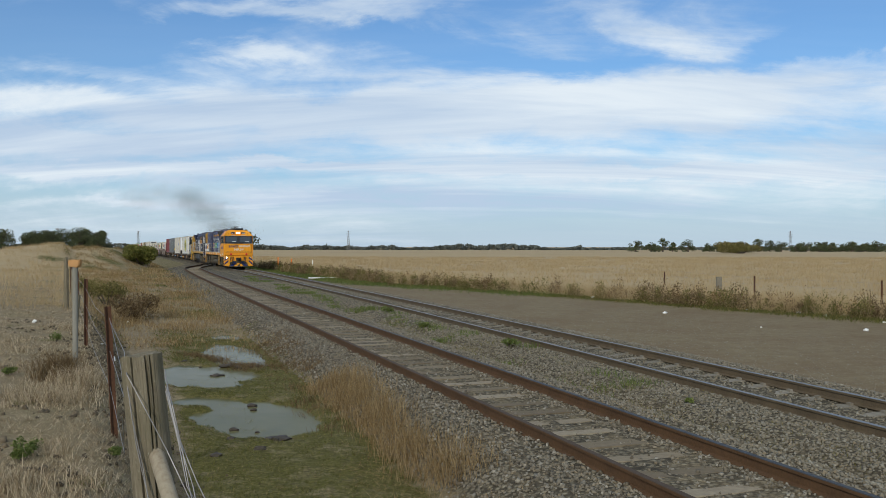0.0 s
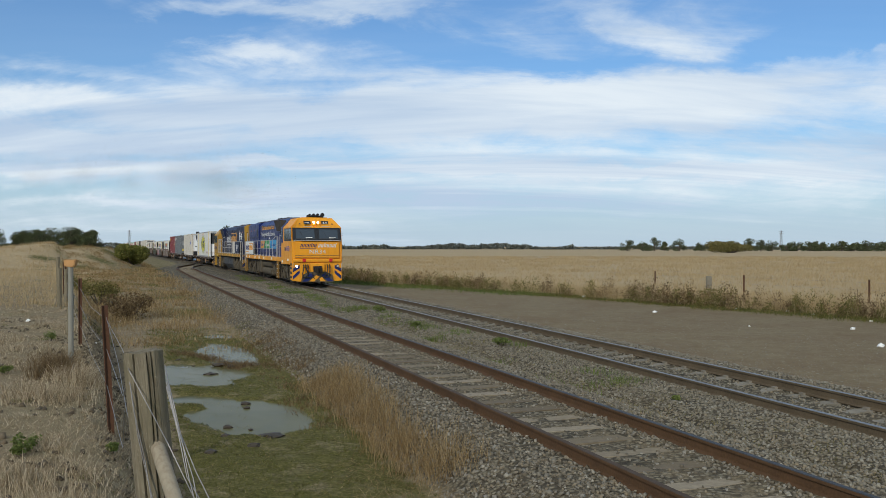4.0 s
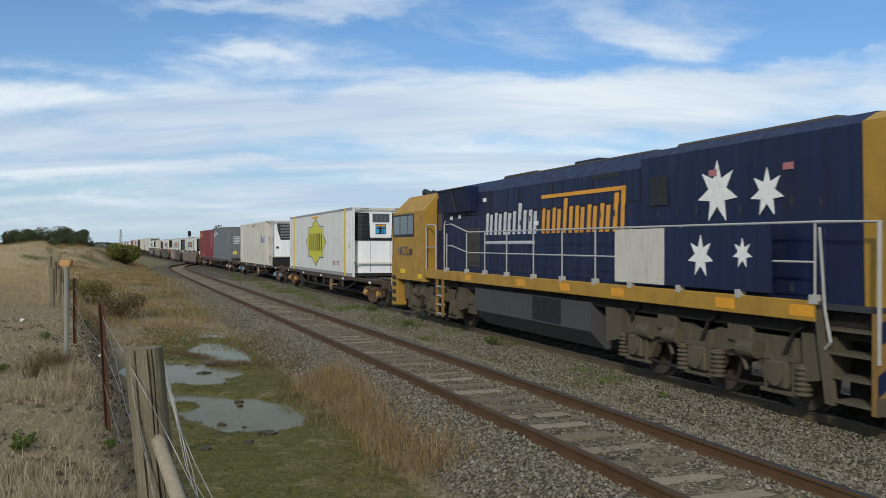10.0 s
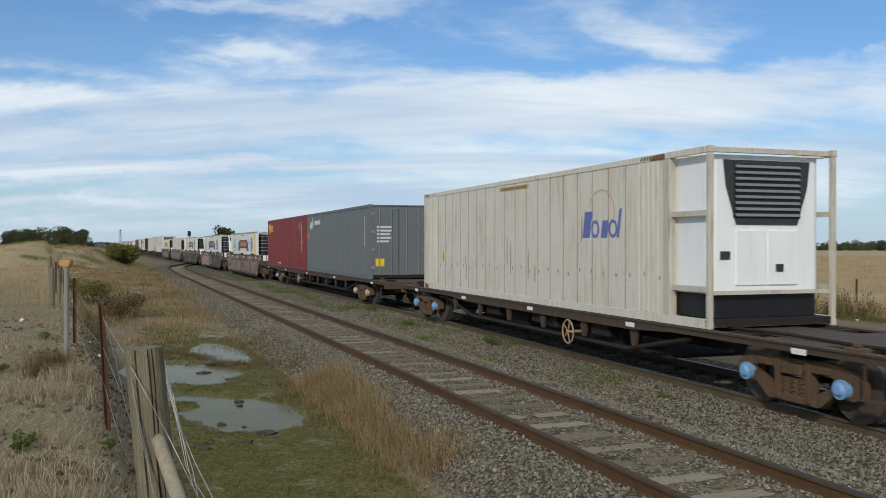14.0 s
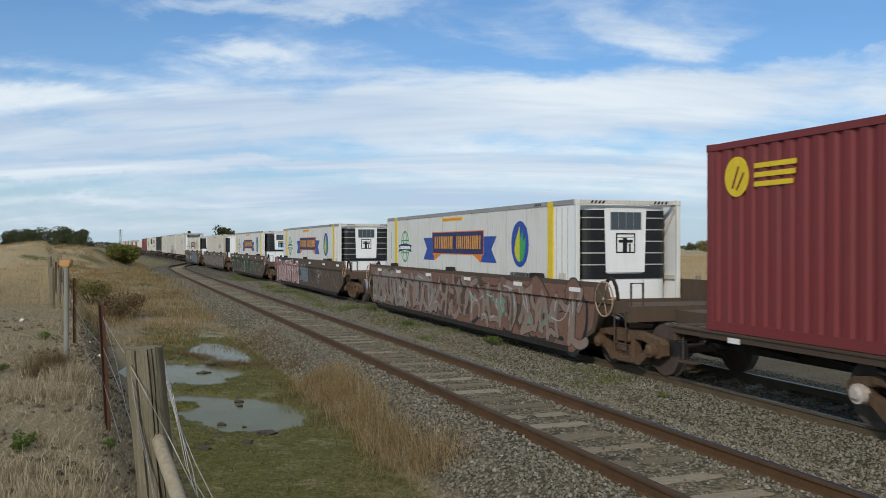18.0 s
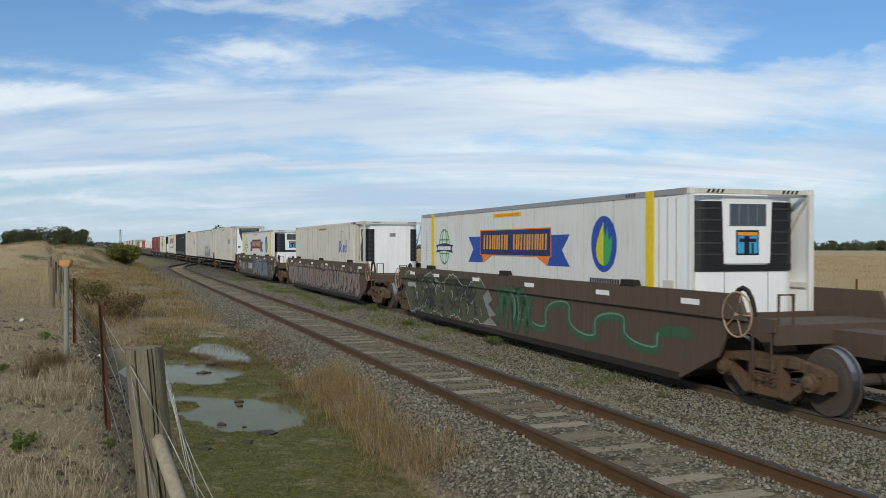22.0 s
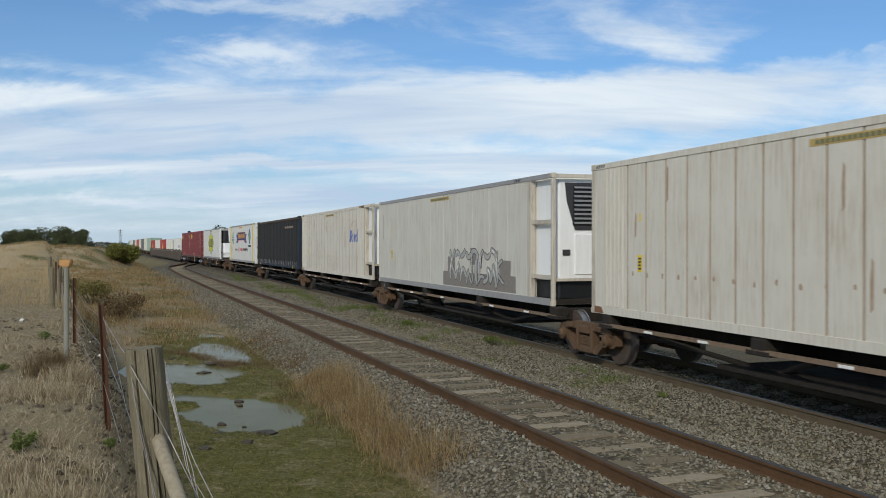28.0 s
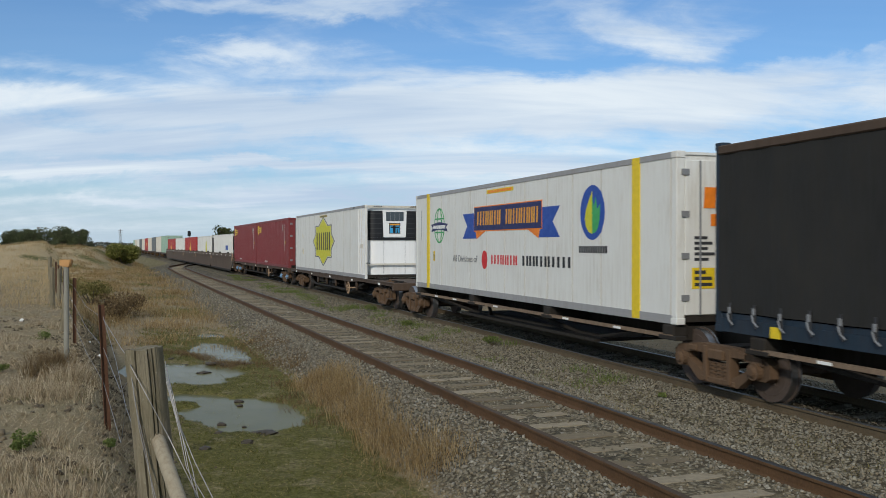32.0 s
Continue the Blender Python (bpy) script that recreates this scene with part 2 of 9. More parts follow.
DECAL_GREEN = plain("mark_green", (0.05, 0.36, 0.1), 0.5)
DECAL_CYAN = plain("mark_cyan", (0.05, 0.35, 0.62), 0.5)
DECAL_RED = plain("mark_red", (0.6, 0.02, 0.02), 0.5)
DECAL_SILVER = plain("mark_silver", (0.62, 0.61, 0.58), 0.5)
REFLECT = plain("reflector_white", (0.85, 0.83, 0.76), 0.35)
NOTICE_TAN = plain("arc_tan", (0.52, 0.4, 0.27), 0.6)
NOTICE_FADED = plain("notice_faded", (0.52, 0.36, 0.12), 0.6)
RUST_RUN = plain("rust_run", (0.42, 0.3, 0.2), 0.8)
PINK = plain("spray_pink", (0.42, 0.16, 0.16), 0.6)
SPRAY_RED = plain("spray_red", (0.5, 0.04, 0.03), 0.6)
SPRAY_GREY = plain("spray_grey", (0.25, 0.215, 0.18), 0.6)
SPRAY_GREEN = plain("spray_green", (0.04, 0.1, 0.045), 0.6)
SPRAY_PALE = plain("spray_pale", (0.42, 0.41, 0.37), 0.6)
SPRAY_TEAL = plain("spray_teal", (0.17, 0.27, 0.19), 0.6)
SPRAY_RUST = plain("spray_rust", (0.2, 0.1, 0.065), 0.6)
SPRAY_TAN = plain("spray_tan", (0.27, 0.19, 0.145), 0.6)
SPRAY_MAROON = plain("spray_maroon", (0.13, 0.03, 0.035), 0.6)
SPRAY_OLIVE = plain("spray_olive", (0.085, 0.083, 0.042), 0.6)
SPRAY_BLACK = plain("spray_black", (0.022, 0.022, 0.023), 0.6)
SPRAY_SAGE = plain("spray_sage", (0.19, 0.185, 0.09), 0.6)
SPRAY_BLUE = plain("spray_blue", (0.15, 0.18, 0.2), 0.6)

GLASS, _t, _p = shell("cab_glass", 0.08, 0.0, 0.6)
_p.inputs["Base Color"].default_value = (0.05, 0.062, 0.07, 1)
LAMP, _t, _p = shell("headlamp", 0.2)
_p.inputs["Emission Color"].default_value, _p.inputs["Emission Strength"].default_value = (1.0, 0.95, 0.85, 1), 9.0


def ground_material():
    """Bare earth, dry grass, gravel and green by the distance across the line, with ragged edges."""
    mat, t, p = shell("earth", 0.95, 0.0, 0.15)
    at_ = node(t, "ShaderNodeVertexColor", layer_name="cover")
    sp = node(t, "ShaderNodeSeparateColor", {0: at_.outputs[0]})
    n_big = noise_at(t, 0.35, 6, 0.65)
    n_mid = noise_at(t, 2.3, 6, 0.7)
    n_fine = noise_at(t, 17, 5, 0.75)
    n_far = noise_at(t, 0.012, 6, 0.6, stretch=(1, 3.0, 1))
    vor = node(t, "ShaderNodeTexVoronoi", {"Vector": node(t, "ShaderNodeTexCoord").outputs["Object"], "Scale": 17.0})
    stone = ramp(t, node(t, "ShaderNodeSeparateColor", {0: vor.outputs["Color"]}).outputs[0], [(0.0, (0.085, 0.07, 0.044)), (0.45, (0.155, 0.13, 0.085)), (0.8, (0.21, 0.18, 0.122)), (1.0, (0.28, 0.245, 0.17))])
    gap = span(t, vor.outputs["Distance"], 0.0, 0.65)
    gravel = mix(t, span(t, gap, 0.5, 1.0, 0, 0.85), stone, (0.035, 0.029, 0.02))
    gravel = mix(t, span(t, n_big, 0.45, 0.75, 0, 0.45), gravel, (0.16, 0.118, 0.068))
    straw = ramp(t, n_fine, [(0.25, (0.07, 0.05, 0.028)), (0.45, (0.19, 0.145, 0.085)), (0.7, (0.38, 0.305, 0.19))])
    straw = mix(t, span(t, n_mid, 0.4, 0.7, 0, 0.7), straw, (0.14, 0.1, 0.056))
    straw = mix(t, span(t, n_big, 0.45, 0.7, 0, 0.5), straw, (0.17, 0.145, 0.07))
    field = ramp(t, n_far, [(0.3, (0.31, 0.225, 0.115)), (0.5, (0.40, 0.30, 0.165)), (0.7, (0.34, 0.26, 0.15))])
    field = mix(t, span(t, n_mid, 0.35, 0.7, 0, 0.45), field, (0.23, 0.17, 0.09))
    dirt = ramp(t, n_mid, [(0.25, (0.12, 0.086, 0.044)), (0.5, (0.17, 0.128, 0.07)), (0.75, (0.215, 0.168, 0.098))])
    dirt = mix(t, span(t, n_fine, 0.48, 0.7, 0, 0.7), dirt, (0.26, 0.21, 0.135))
    dirt = mix(t, span(t, n_big, 0.42, 0.7, 0, 0.55), dirt, (0.13, 0.08, 0.04))
    green = ramp(t, n_fine, [(0.3, (0.042, 0.034, 0.012)), (0.5, (0.09, 0.084, 0.02)), (0.72, (0.19, 0.15, 0.06))])

    def soft(ch):
        v = math_node(t, "MULTIPLY_ADD", math_node(t, "SUBTRACT", n_mid, 0.5), 0.9, ch)
        return span(t, v, 0.38, 0.62)
    # red: gravel, green: green turf, blue: bare dirt, the rest straw; alpha: open field
    col = mix(t, at_.outputs["Alpha"], straw, field)
    col = mix(t, soft(sp.outputs[2]), col, dirt)
    col = mix(t, soft(sp.outputs[1]), col, green)
    col = mix(t, soft(sp.outputs[0]), col, gravel)
    t.links.new(col, p.inputs["Base Color"])
    h = math_node(t, "ADD", math_node(t, "MULTIPLY", math_node(t, "SUBTRACT", 1.0, gap), sp.outputs[0]), math_node(t, "MULTIPLY", n_fine, 0.8))
    bump(t, p, h, 0.6, 0.035)
    return mat


EARTH = ground_material()


def varied(name, stops, rough=0.85, fine=30, spec=0.2, island=True, trans=0.0, patch=0.0):
    """A colour that differs from piece to piece; patch: also from stretch to stretch, at that scale."""
    mat, t, p = shell(name, rough, 0.0, spec)
    g = node(t, "ShaderNodeNewGeometry")
    n = noise_at(t, fine, 3, 0.6)
    v = g.outputs["Random Per Island"] if island else node(t, "ShaderNodeObjectInfo").outputs["Random"]
    if patch:
        big = span(t, noise_at(t, patch, 5, 0.6, stretch=(1, 2.2, 1)), 0.32, 0.68)
        v = math_node(t, "MULTIPLY_ADD", v, 0.3, math_node(t, "MULTIPLY", big, 0.7))
    c = ramp(t, v, stops)
    c = mix(t, span(t, n, 0.3, 0.7, 0, 0.15 if patch else 0.35), c, (0.05, 0.042, 0.035))
    t.links.new(c, p.inputs["Base Color"])
    if trans:
        tr = node(t, "ShaderNodeBsdfTranslucent", {"Color": c})
        m = node(t, "ShaderNodeMixShader", {0: trans, 1: p.outputs[0], 2: tr.outputs[0]})
        t.links.new(m.outputs[0], t.nodes["Material Output"].inputs[0])
    return mat


STONE = varied("ballast_stone", [(0.0, (0.11, 0.09, 0.06)), (0.3, (0.19, 0.16, 0.112)), (0.55, (0.22, 0.196, 0.15)), (0.72, (0.24, 0.19, 0.118)), (0.9, (0.265, 0.24, 0.19)), (1.0, (0.36, 0.325, 0.25))])
STONE_PALE = varied("ballast_stone_pale", [(0.0, (0.15, 0.126, 0.086)), (0.3, (0.21, 0.182, 0.128)), (0.55, (0.23, 0.207, 0.158)), (0.72, (0.25, 0.2, 0.126)), (0.9, (0.265, 0.243, 0.188)), (1.0, (0.33, 0.3, 0.225))])
STRAW_PALE = varied("bank_straw", [(0.0, (0.17, 0.115, 0.06)), (0.45, (0.38, 0.29, 0.17)), (1.0, (0.68, 0.56, 0.38))], trans=0.2)
STRAW = varied("dry_grass", [(0.0, (0.17, 0.1, 0.038)), (0.5, (0.32, 0.215, 0.09)), (1.0, (0.5, 0.37, 0.19))], trans=0.25)
STRAW_FIELD = varied("field_grass", [(0.0, (0.36, 0.255, 0.125)), (0.5, (0.46, 0.34, 0.18)), (1.0, (0.54, 0.42, 0.24))], trans=0.3, patch=0.12)
TURF = varied("green_grass", [(0.0, (0.06, 0.066, 0.012)), (0.55, (0.135, 0.14, 0.028)), (0.85, (0.2, 0.185, 0.05)), (1.0, (0.3, 0.24, 0.09))], trans=0.25)
TURF_BRIGHT = varied("weed_green", [(0.0, (0.07, 0.1, 0.02)), (0.6, (0.14, 0.18, 0.04)), (1.0, (0.22, 0.24, 0.07))], trans=0.25)
LEAF = varied("leaf_green", [(0.0, (0.022, 0.032, 0.009)), (0.6, (0.055, 0.072, 0.018)), (1.0, (0.1, 0.11, 0.035))], trans=0.2)
# distance haze is put into the next two leaf colours by lightening them
LEAF_DARK = varied("leaf_dark", [(0.0, (0.032, 0.042, 0.018)), (0.6, (0.085, 0.104, 0.042)), (1.0, (0.15, 0.165, 0.07))], trans=0.15)
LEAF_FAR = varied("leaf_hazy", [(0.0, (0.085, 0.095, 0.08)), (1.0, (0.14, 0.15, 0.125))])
WEED_BROWN = varied("weed_brown", [(0.0, (0.1, 0.06, 0.026)), (0.6, (0.19, 0.125, 0.056)), (1.0, (0.28, 0.2, 0.1))], trans=0.25)
BARK = plain("bark", (0.1, 0.075, 0.055), 0.9)
SLEEPER_TIMBER = varied("sleeper_timber", [(0.0, (0.15, 0.115, 0.07)), (0.5, (0.22, 0.175, 0.11)), (1.0, (0.3, 0.245, 0.165))], island=False, fine=12)
SLEEPER_CONCRETE = varied("sleeper_concrete", [(0.0, (0.2, 0.175, 0.13)), (1.0, (0.27, 0.24, 0.185))], island=False, fine=14)


def rail_material(name, worn):
    mat, t, p = shell(name, 0.8, 0.0, 0.3)
    n = noise_at(t, 3.0, 5, 0.65)
    n2 = noise_at(t, 40, 3, 0.6)
    c = mix(t, span(t, n, 0.3, 0.7), worn, [v * 0.6 for v in worn])
    c = mix(t, span(t, n2, 0.4, 0.7, 0, 0.5), c, [v * 1.35 for v in worn])
    t.links.new(c, p.inputs["Base Color"])
    bump(t, p, n2, 0.3, 0.004)
    return mat


WEED_OLIVE = varied("weed_olive", [(0.0, (0.09, 0.08, 0.02)), (0.6, (0.19, 0.165, 0.042)), (1.0, (0.3, 0.24, 0.09))], trans=0.25)
RUST = rail_material("rail_rust", (0.1, 0.052, 0.022))
RAIL_SIDE = rail_material("rail_side", (0.115, 0.083, 0.047))
HEAD_DULL = plain("rail_head_dull", (0.07, 0.048, 0.032), 0.8, 0.0, 0.2)

HEAD_DARK = plain("rail_head_dark", (0.04, 0.038, 0.036), 0.55, 0.2)

# ---- building helpers ----
def mesh_of(name, verts, faces, mats, smooth_shade=False, slots=None):
    me = bpy.data.meshes.new(name)
    if isinstance(verts, np.ndarray):
        k = faces.shape[1]
        me.vertices.add(len(verts))
        me.vertices.foreach_set("co", verts.astype(np.float32).ravel())
        me.loops.add(faces.size)
        me.loops.foreach_set("vertex_index", faces.astype(np.int32).ravel())
        me.polygons.add(len(faces))
        me.polygons.foreach_set("loop_start", (np.arange(len(faces)) * k).astype(np.int32))
    else:
        me.from_pydata(verts, [], faces)
    for m in (mats if isinstance(mats, (list, tuple)) else [mats]):
        me.materials.append(m)
    if slots is not None:
        me.polygons.foreach_set("material_index", slots)
    if smooth_shade:
        me.polygons.foreach_set("use_smooth", [True] * len(me.polygons))
    me.update(calc_edges=True)
    return me


def part(name, bm, material, parent, label="", place=None, smooth_shade=False):
    """Links a bmesh, or a finished mesh, as one mesh object under a thing or a part."""
    if isinstance(bm, bmesh.types.BMesh):
        me = bpy.data.meshes.new(name)
        bmesh.ops.recalc_face_normals(bm, faces=bm.faces)
        bm.to_mesh(me)
        bm.free()
        me.materials.append(material)
        if smooth_shade:
            me.polygons.foreach_set("use_smooth", [True] * len(me.polygons))
    else:
        me = bm
    ob = new(name, me)
    if parent is not None:
        ob.parent = parent
    if place is not None:
        ob.matrix_basis = place
    if label:
        tagged(ob, label)
    return ob


def box(bm, x0, x1, y0, y1, z0, z1, bevel=0.0):
    r = bmesh.ops.create_cube(bm, size=1.0, matrix=Matrix.LocRotScale(((x0 + x1) / 2, (y0 + y1) / 2, (z0 + z1) / 2), None, (abs(x1 - x0), abs(y1 - y0), abs(z1 - z0))))
    if bevel:
        es = {e for v in r["verts"] for e in v.link_edges}
        bmesh.ops.bevel(bm, geom=list(es), offset=bevel, segments=1, affect="EDGES")
    return bm


def rod(bm, a, b, r, n=8, r2=None):
    a, b = Vector(a), Vector(b)
    m = Matrix.Translation((a + b) / 2) @ (b - a).to_track_quat("Z", "Y").to_matrix().to_4x4()
    bmesh.ops.create_cone(bm, cap_ends=True, segments=n, radius1=r, radius2=r if r2 is None else r2, depth=(b - a).length, matrix=m)
    return bm


def rods(bm, pts, r, n=6):
    """One bent round bar through the points."""
    pts = [Vector(p) for p in pts]
    rings = []
    prev = None
    for i, p in enumerate(pts):
        d = (pts[min(i + 1, len(pts) - 1)] - pts[max(i - 1, 0)]).normalized()
        if prev is None:
            a = d.orthogonal().normalized()
        else:
            a = (prev - d * prev.dot(d)).normalized()
        prev = a
        b = d.cross(a)
        k = 1.0
        if 0 < i < len(pts) - 1:
            k = 1 / max(0.5, math.cos((pts[i + 1] - p).angle(p - pts[i - 1], 0.0) / 2))
        rings.append([bm.verts.new(p + (a * math.cos(2 * math.pi * j / n) + b * math.sin(2 * math.pi * j / n)) * r * k) for j in range(n)])
    for q, w in zip(rings[:-1], rings[1:]):
        for j in range(n):
            bm.faces.new((q[j], q[(j + 1) % n], w[(j + 1) % n], w[j]))
    bm.faces.new(rings[0][::-1])
    bm.faces.new(rings[-1])
    return bm


def prism(bm, outline, axis, a, b):
    """An outline of 2D points pushed out along an axis from a to b. x: points are (y, z); y: (x, z); z: (x, y)."""
    put = {"x": lambda p, w: (w, p[0], p[1]), "y": lambda p, w: (p[0], w, p[1]), "z": lambda p, w: (p[0], p[1], w)}[axis]
    lo = [bm.verts.new(put(p, a)) for p in outline]
    hi = [bm.verts.new(put(p, b)) for p in outline]
    n = len(outline)
    bm.faces.new(lo)
    bm.faces.new(hi[::-1])
    for i in range(n):
        bm.faces.new((lo[i], hi[i], hi[(i + 1) % n], lo[(i + 1) % n]))
    return bm


B = bmesh.new
rng = np.random.default_rng(7)


def ripple(x, y, s):
    """Cheap smooth unevenness between -1 and 1."""
    return (np.sin(x * s + 1.3 * np.sin(y * s * 0.7)) + np.sin(y * s * 1.3 + 1.7 * np.sin(x * s * 0.6 + 1)) + np.sin((x + y) * s * 2.1 + 2)) / 3


# ---- ground ----
def siding_u(y):
    return (siding_x(y) - main_x(y)) / np.sqrt(1 + main_slope(y) ** 2)


def verge_u(y):
    """Where the bare ground beside the main track meets the grass."""
    return np.interp(y, [0, 10, 32, 40, 51, 64, 85, 140], [17.5, 17.0, 15.6, 13.6, 10.8, 6.0, 4.8, 4.2])


def fence_u(y):
    return -9.6 - 0.09 * (y - 4.9)


def bed_foot(y):
    """How far left of the siding's centre the gravel reaches."""
    return np.interp(y, [0, 30, 62, 120], [2.1, 2.1, 2.8, 3.0])


PUDDLES = [(-8.12, 14.1, 0.86, 1.55), (-8.75, 15.5, 0.6, 0.5), (-8.75, 18.6, 1.15, 1.55), (-7.7, 22.0, 0.78, 2.3), (-7.6, 26.2, 0.6, 0.8), (-9.6, 18.8, 0.6, 1.2)]
WATER = -0.385


def ground_z(u, y):
    u, y = np.asarray(u, float), np.asarray(y, float)
    us = u - siding_u(y)
    x = main_x(y) + u * np.sqrt(1 + main_slope(y) ** 2)
    main_bed = -0.135 - 0.046 * (np.abs(u) < 0.8) - 0.285 * smooth(1.7, 2.9, np.abs(u))
    side_bed = siding_up(y) - 0.135 - 0.046 * (np.abs(us) < 0.8) + 0.03 * smooth(0.35, 0.65, us) * (us < 0.8) - 0.012 * ripple(x, y, 1.9) - 0.45 * smooth(1.35, 1.0 + bed_foot(y) * 0.75, np.abs(us))
    bed = np.maximum(main_bed, side_bed)
    bed = np.where((u < 0) & (us > 0), np.maximum(bed, -0.27), bed)
    dip = 0.0
    for pu, py, ru, ry in PUDDLES:
        d = np.sqrt(((u - pu) / ru) ** 2 + ((y - py) / ry) ** 2)
        dip = np.maximum(dip, 1 - smooth(0.7, 1.25, d + 0.2 * ripple(x, y, 3.1) + 0.17 * ripple(x, y, 8.3)))
    floor = -0.33 + 0.2 * smooth(25, 45, y) - 0.13 * dip + 0.018 * ripple(x, y, 4.0)
    left = floor + smooth(-8.75, -9.9, u - 0.085 * np.minimum(-(y - 4.9), 0) * 1.0) * (0.42 - floor)
    left = left + 0.012 * np.clip(-11 - u, 0, 12) + 0.03 * ripple(x, y, 1.6) * smooth(-8.8, -10, u)
    hill = 2.2 * np.exp(-(((x + 40.5) / np.where(x > -40.5, 6.0, 9.5)) ** 2 + ((y - 98) / 24) ** 2)) + 0.12 * np.exp(-(((x + 62) / 22) ** 2 + ((y - 115) / 34) ** 2))
    left = left + hill * smooth(-6.5, -12, u)
    left_side = np.maximum(bed, left)
    right_side = np.maximum(bed, -0.47 + 0.02 * ripple(x, y, 0.9))
    z = np.where(u < 0, left_side, right_side)
    z = z + 0.012 * ripple(x, y, 7.0) * ((us > -3.2) & (u < 3))
    far = np.hypot(np.maximum(np.abs(u) - 18, 0), np.maximum(y - 130, 0))
    return z - 0.0022 * np.minimum(far, 1500) + 0.06 * ripple(x, y, 0.11) * smooth(10, 60, far)


def spread(lo, hi, step, grow, end):
    v, s = [hi], step
    while v[-1] < end:
        s *= grow
        v.append(v[-1] + s)
    return v


us_right = list(np.arange(3.25, 22, 0.5)) + spread(0, 22, 0.5, 1.22, 3800)
us_left = list(np.arange(-14, 3.01, 0.14))
us_far = [-14 - v for v in spread(0, 0.4, 0.4, 1.2, 3800)][::-1]
U = np.array(us_far + us_left + us_right)
Yn = np.concatenate([-np.array(spread(0, 4, 1.2, 1.25, 3800))[::-1], np.arange(-3, 4, 0.5), np.arange(4, 34, 0.15), np.arange(34, 130, 0.8), np.array(spread(0, 130, 0.8, 1.14, 4300))])
UU, YY = np.meshgrid(U, Yn)
GX = main_x(YY) + UU * np.sqrt(1 + main_slope(YY) ** 2)
GZ = ground_z(UU, YY)
ny, nx = UU.shape
idx = np.arange(ny * nx).reshape(ny, nx)
quads = np.stack([idx[:-1, :-1], idx[:-1, 1:], idx[1:, 1:], idx[1:, :-1]], -1).reshape(-1, 4)
gm = mesh_of("ground", np.stack([GX, YY, GZ], -1).reshape(-1, 3), quads, EARTH, True)
USd = UU - siding_u(YY)
gravel = smooth(-0.25, 0.3, USd + bed_foot(YY)) * (1 - smooth(2.4, 3.2, UU))
wet = smooth(-9.6, -9.1, UU) * (1 - smooth(-6.9, -6.5, UU)) * (1 - smooth(24, 30, YY)) * smooth(-20, 4, YY)
vu = verge_u(YY)
verge = smooth(-0.9, 0.1, UU - vu) * (1 - smooth(0.8, 2.2, UU - vu)) * 0.75
mid_green = 0.42 * np.exp(-((UU + 2.25) / 0.35) ** 2) * smooth(14, 24, YY)
far_green = 0.5 * smooth(40, 60, YY) * (UU < 0) * smooth(-8.5, -7.2, UU) * (USd < -bed_foot(YY))
slope = (UU < -7.4) * (UU > fence_u(YY) - 2) * smooth(24, 32, YY) * (0.36 + 0.3 * ripple(GX, YY, 0.5))
far_verge = 0.8 * smooth(46, 62, YY) * (1 - smooth(120, 150, YY)) * smooth(-4.2, -1.5, UU - vu) * (1 - smooth(0.6, 2.0, UU - vu)) * (UU > 2.6)
turf = np.clip(far_verge + wet * 0.62 + verge * (0.7 + 0.5 * ripple(GX, YY, 0.7)) + mid_green + far_green + slope, 0, 1)
bare = smooth(2.4, 3.2, UU) * (1 - smooth(-0.9, 0.3, UU - vu)) + 0.9 * np.exp(-((UU - fence_u(YY) - 0.45) / 0.5) ** 2) * (YY < 40)
field = np.maximum(smooth(0.5, 2.0, UU - vu), smooth(9.5, 14, -UU) * smooth(34, 60, YY))
cover = gm.color_attributes.new("cover", "FLOAT_COLOR", "POINT")
gravel = np.maximum(gravel - mid_green * 1.1, 0)
fines = (np.abs(USd) < 0.78) * (YY < 84)
gravel = gravel * (1 - 0.42 * fines)
bare = np.maximum(bare, 0.5 * fines)
cover.data.foreach_set("color", np.stack([gravel, turf, np.clip(bare, 0, 1), field], -1).reshape(-1).astype(np.float32))
ground = tagged(new("ground", gm), "dry grassy plain with gravel bed and bare earth", "ground", kind="structure")


def ground_at(x, y):
    return float(ground_z(across(x, y), y))


# ---- tracks ----
def sweep(name, xs, ys, zs, profile, mats, slots):
    """A profile (across, up) swept along a line."""
    P = np.stack([xs, ys], -1)
    d = np.gradient(P, axis=0)
    d /= np.linalg.norm(d, axis=1)[:, None]
    nrm = np.stack([d[:, 1], -d[:, 0]], -1)
    k = len(profile)
    verts = []
    for a, b in profile:
        verts.append(np.column_stack([P + nrm * a, zs + b]))
    V = np.stack(verts, 1).reshape(-1, 3)
    faces, sl = [], []
    for i in range(len(xs) - 1):
        for j in range(k):
            j2 = (j + 1) % k
            faces.append((i * k + j, i * k + j2, (i + 1) * k + j2, (i + 1) * k + j))
            sl.append(slots[j])
    return mesh_of(name, V.tolist(), faces, mats, slots=sl)


RAIL = [(-0.07, -0.16), (-0.07, -0.147), (-0.015, -0.128), (-0.013, -0.045), (-0.036, -0.036), (-0.036, -0.006), (-0.028, 0.0), (0.028, 0.0), (0.036, -0.006), (0.036, -0.036), (0.013, -0.045), (0.015, -0.128), (0.07, -0.147), (0.07, -0.16)]
RAIL_SLOT = [0, 0, 0, 0, 0, 1, 1, 1, 0, 0, 0, 0, 0, 0]
HALF = 0.7525


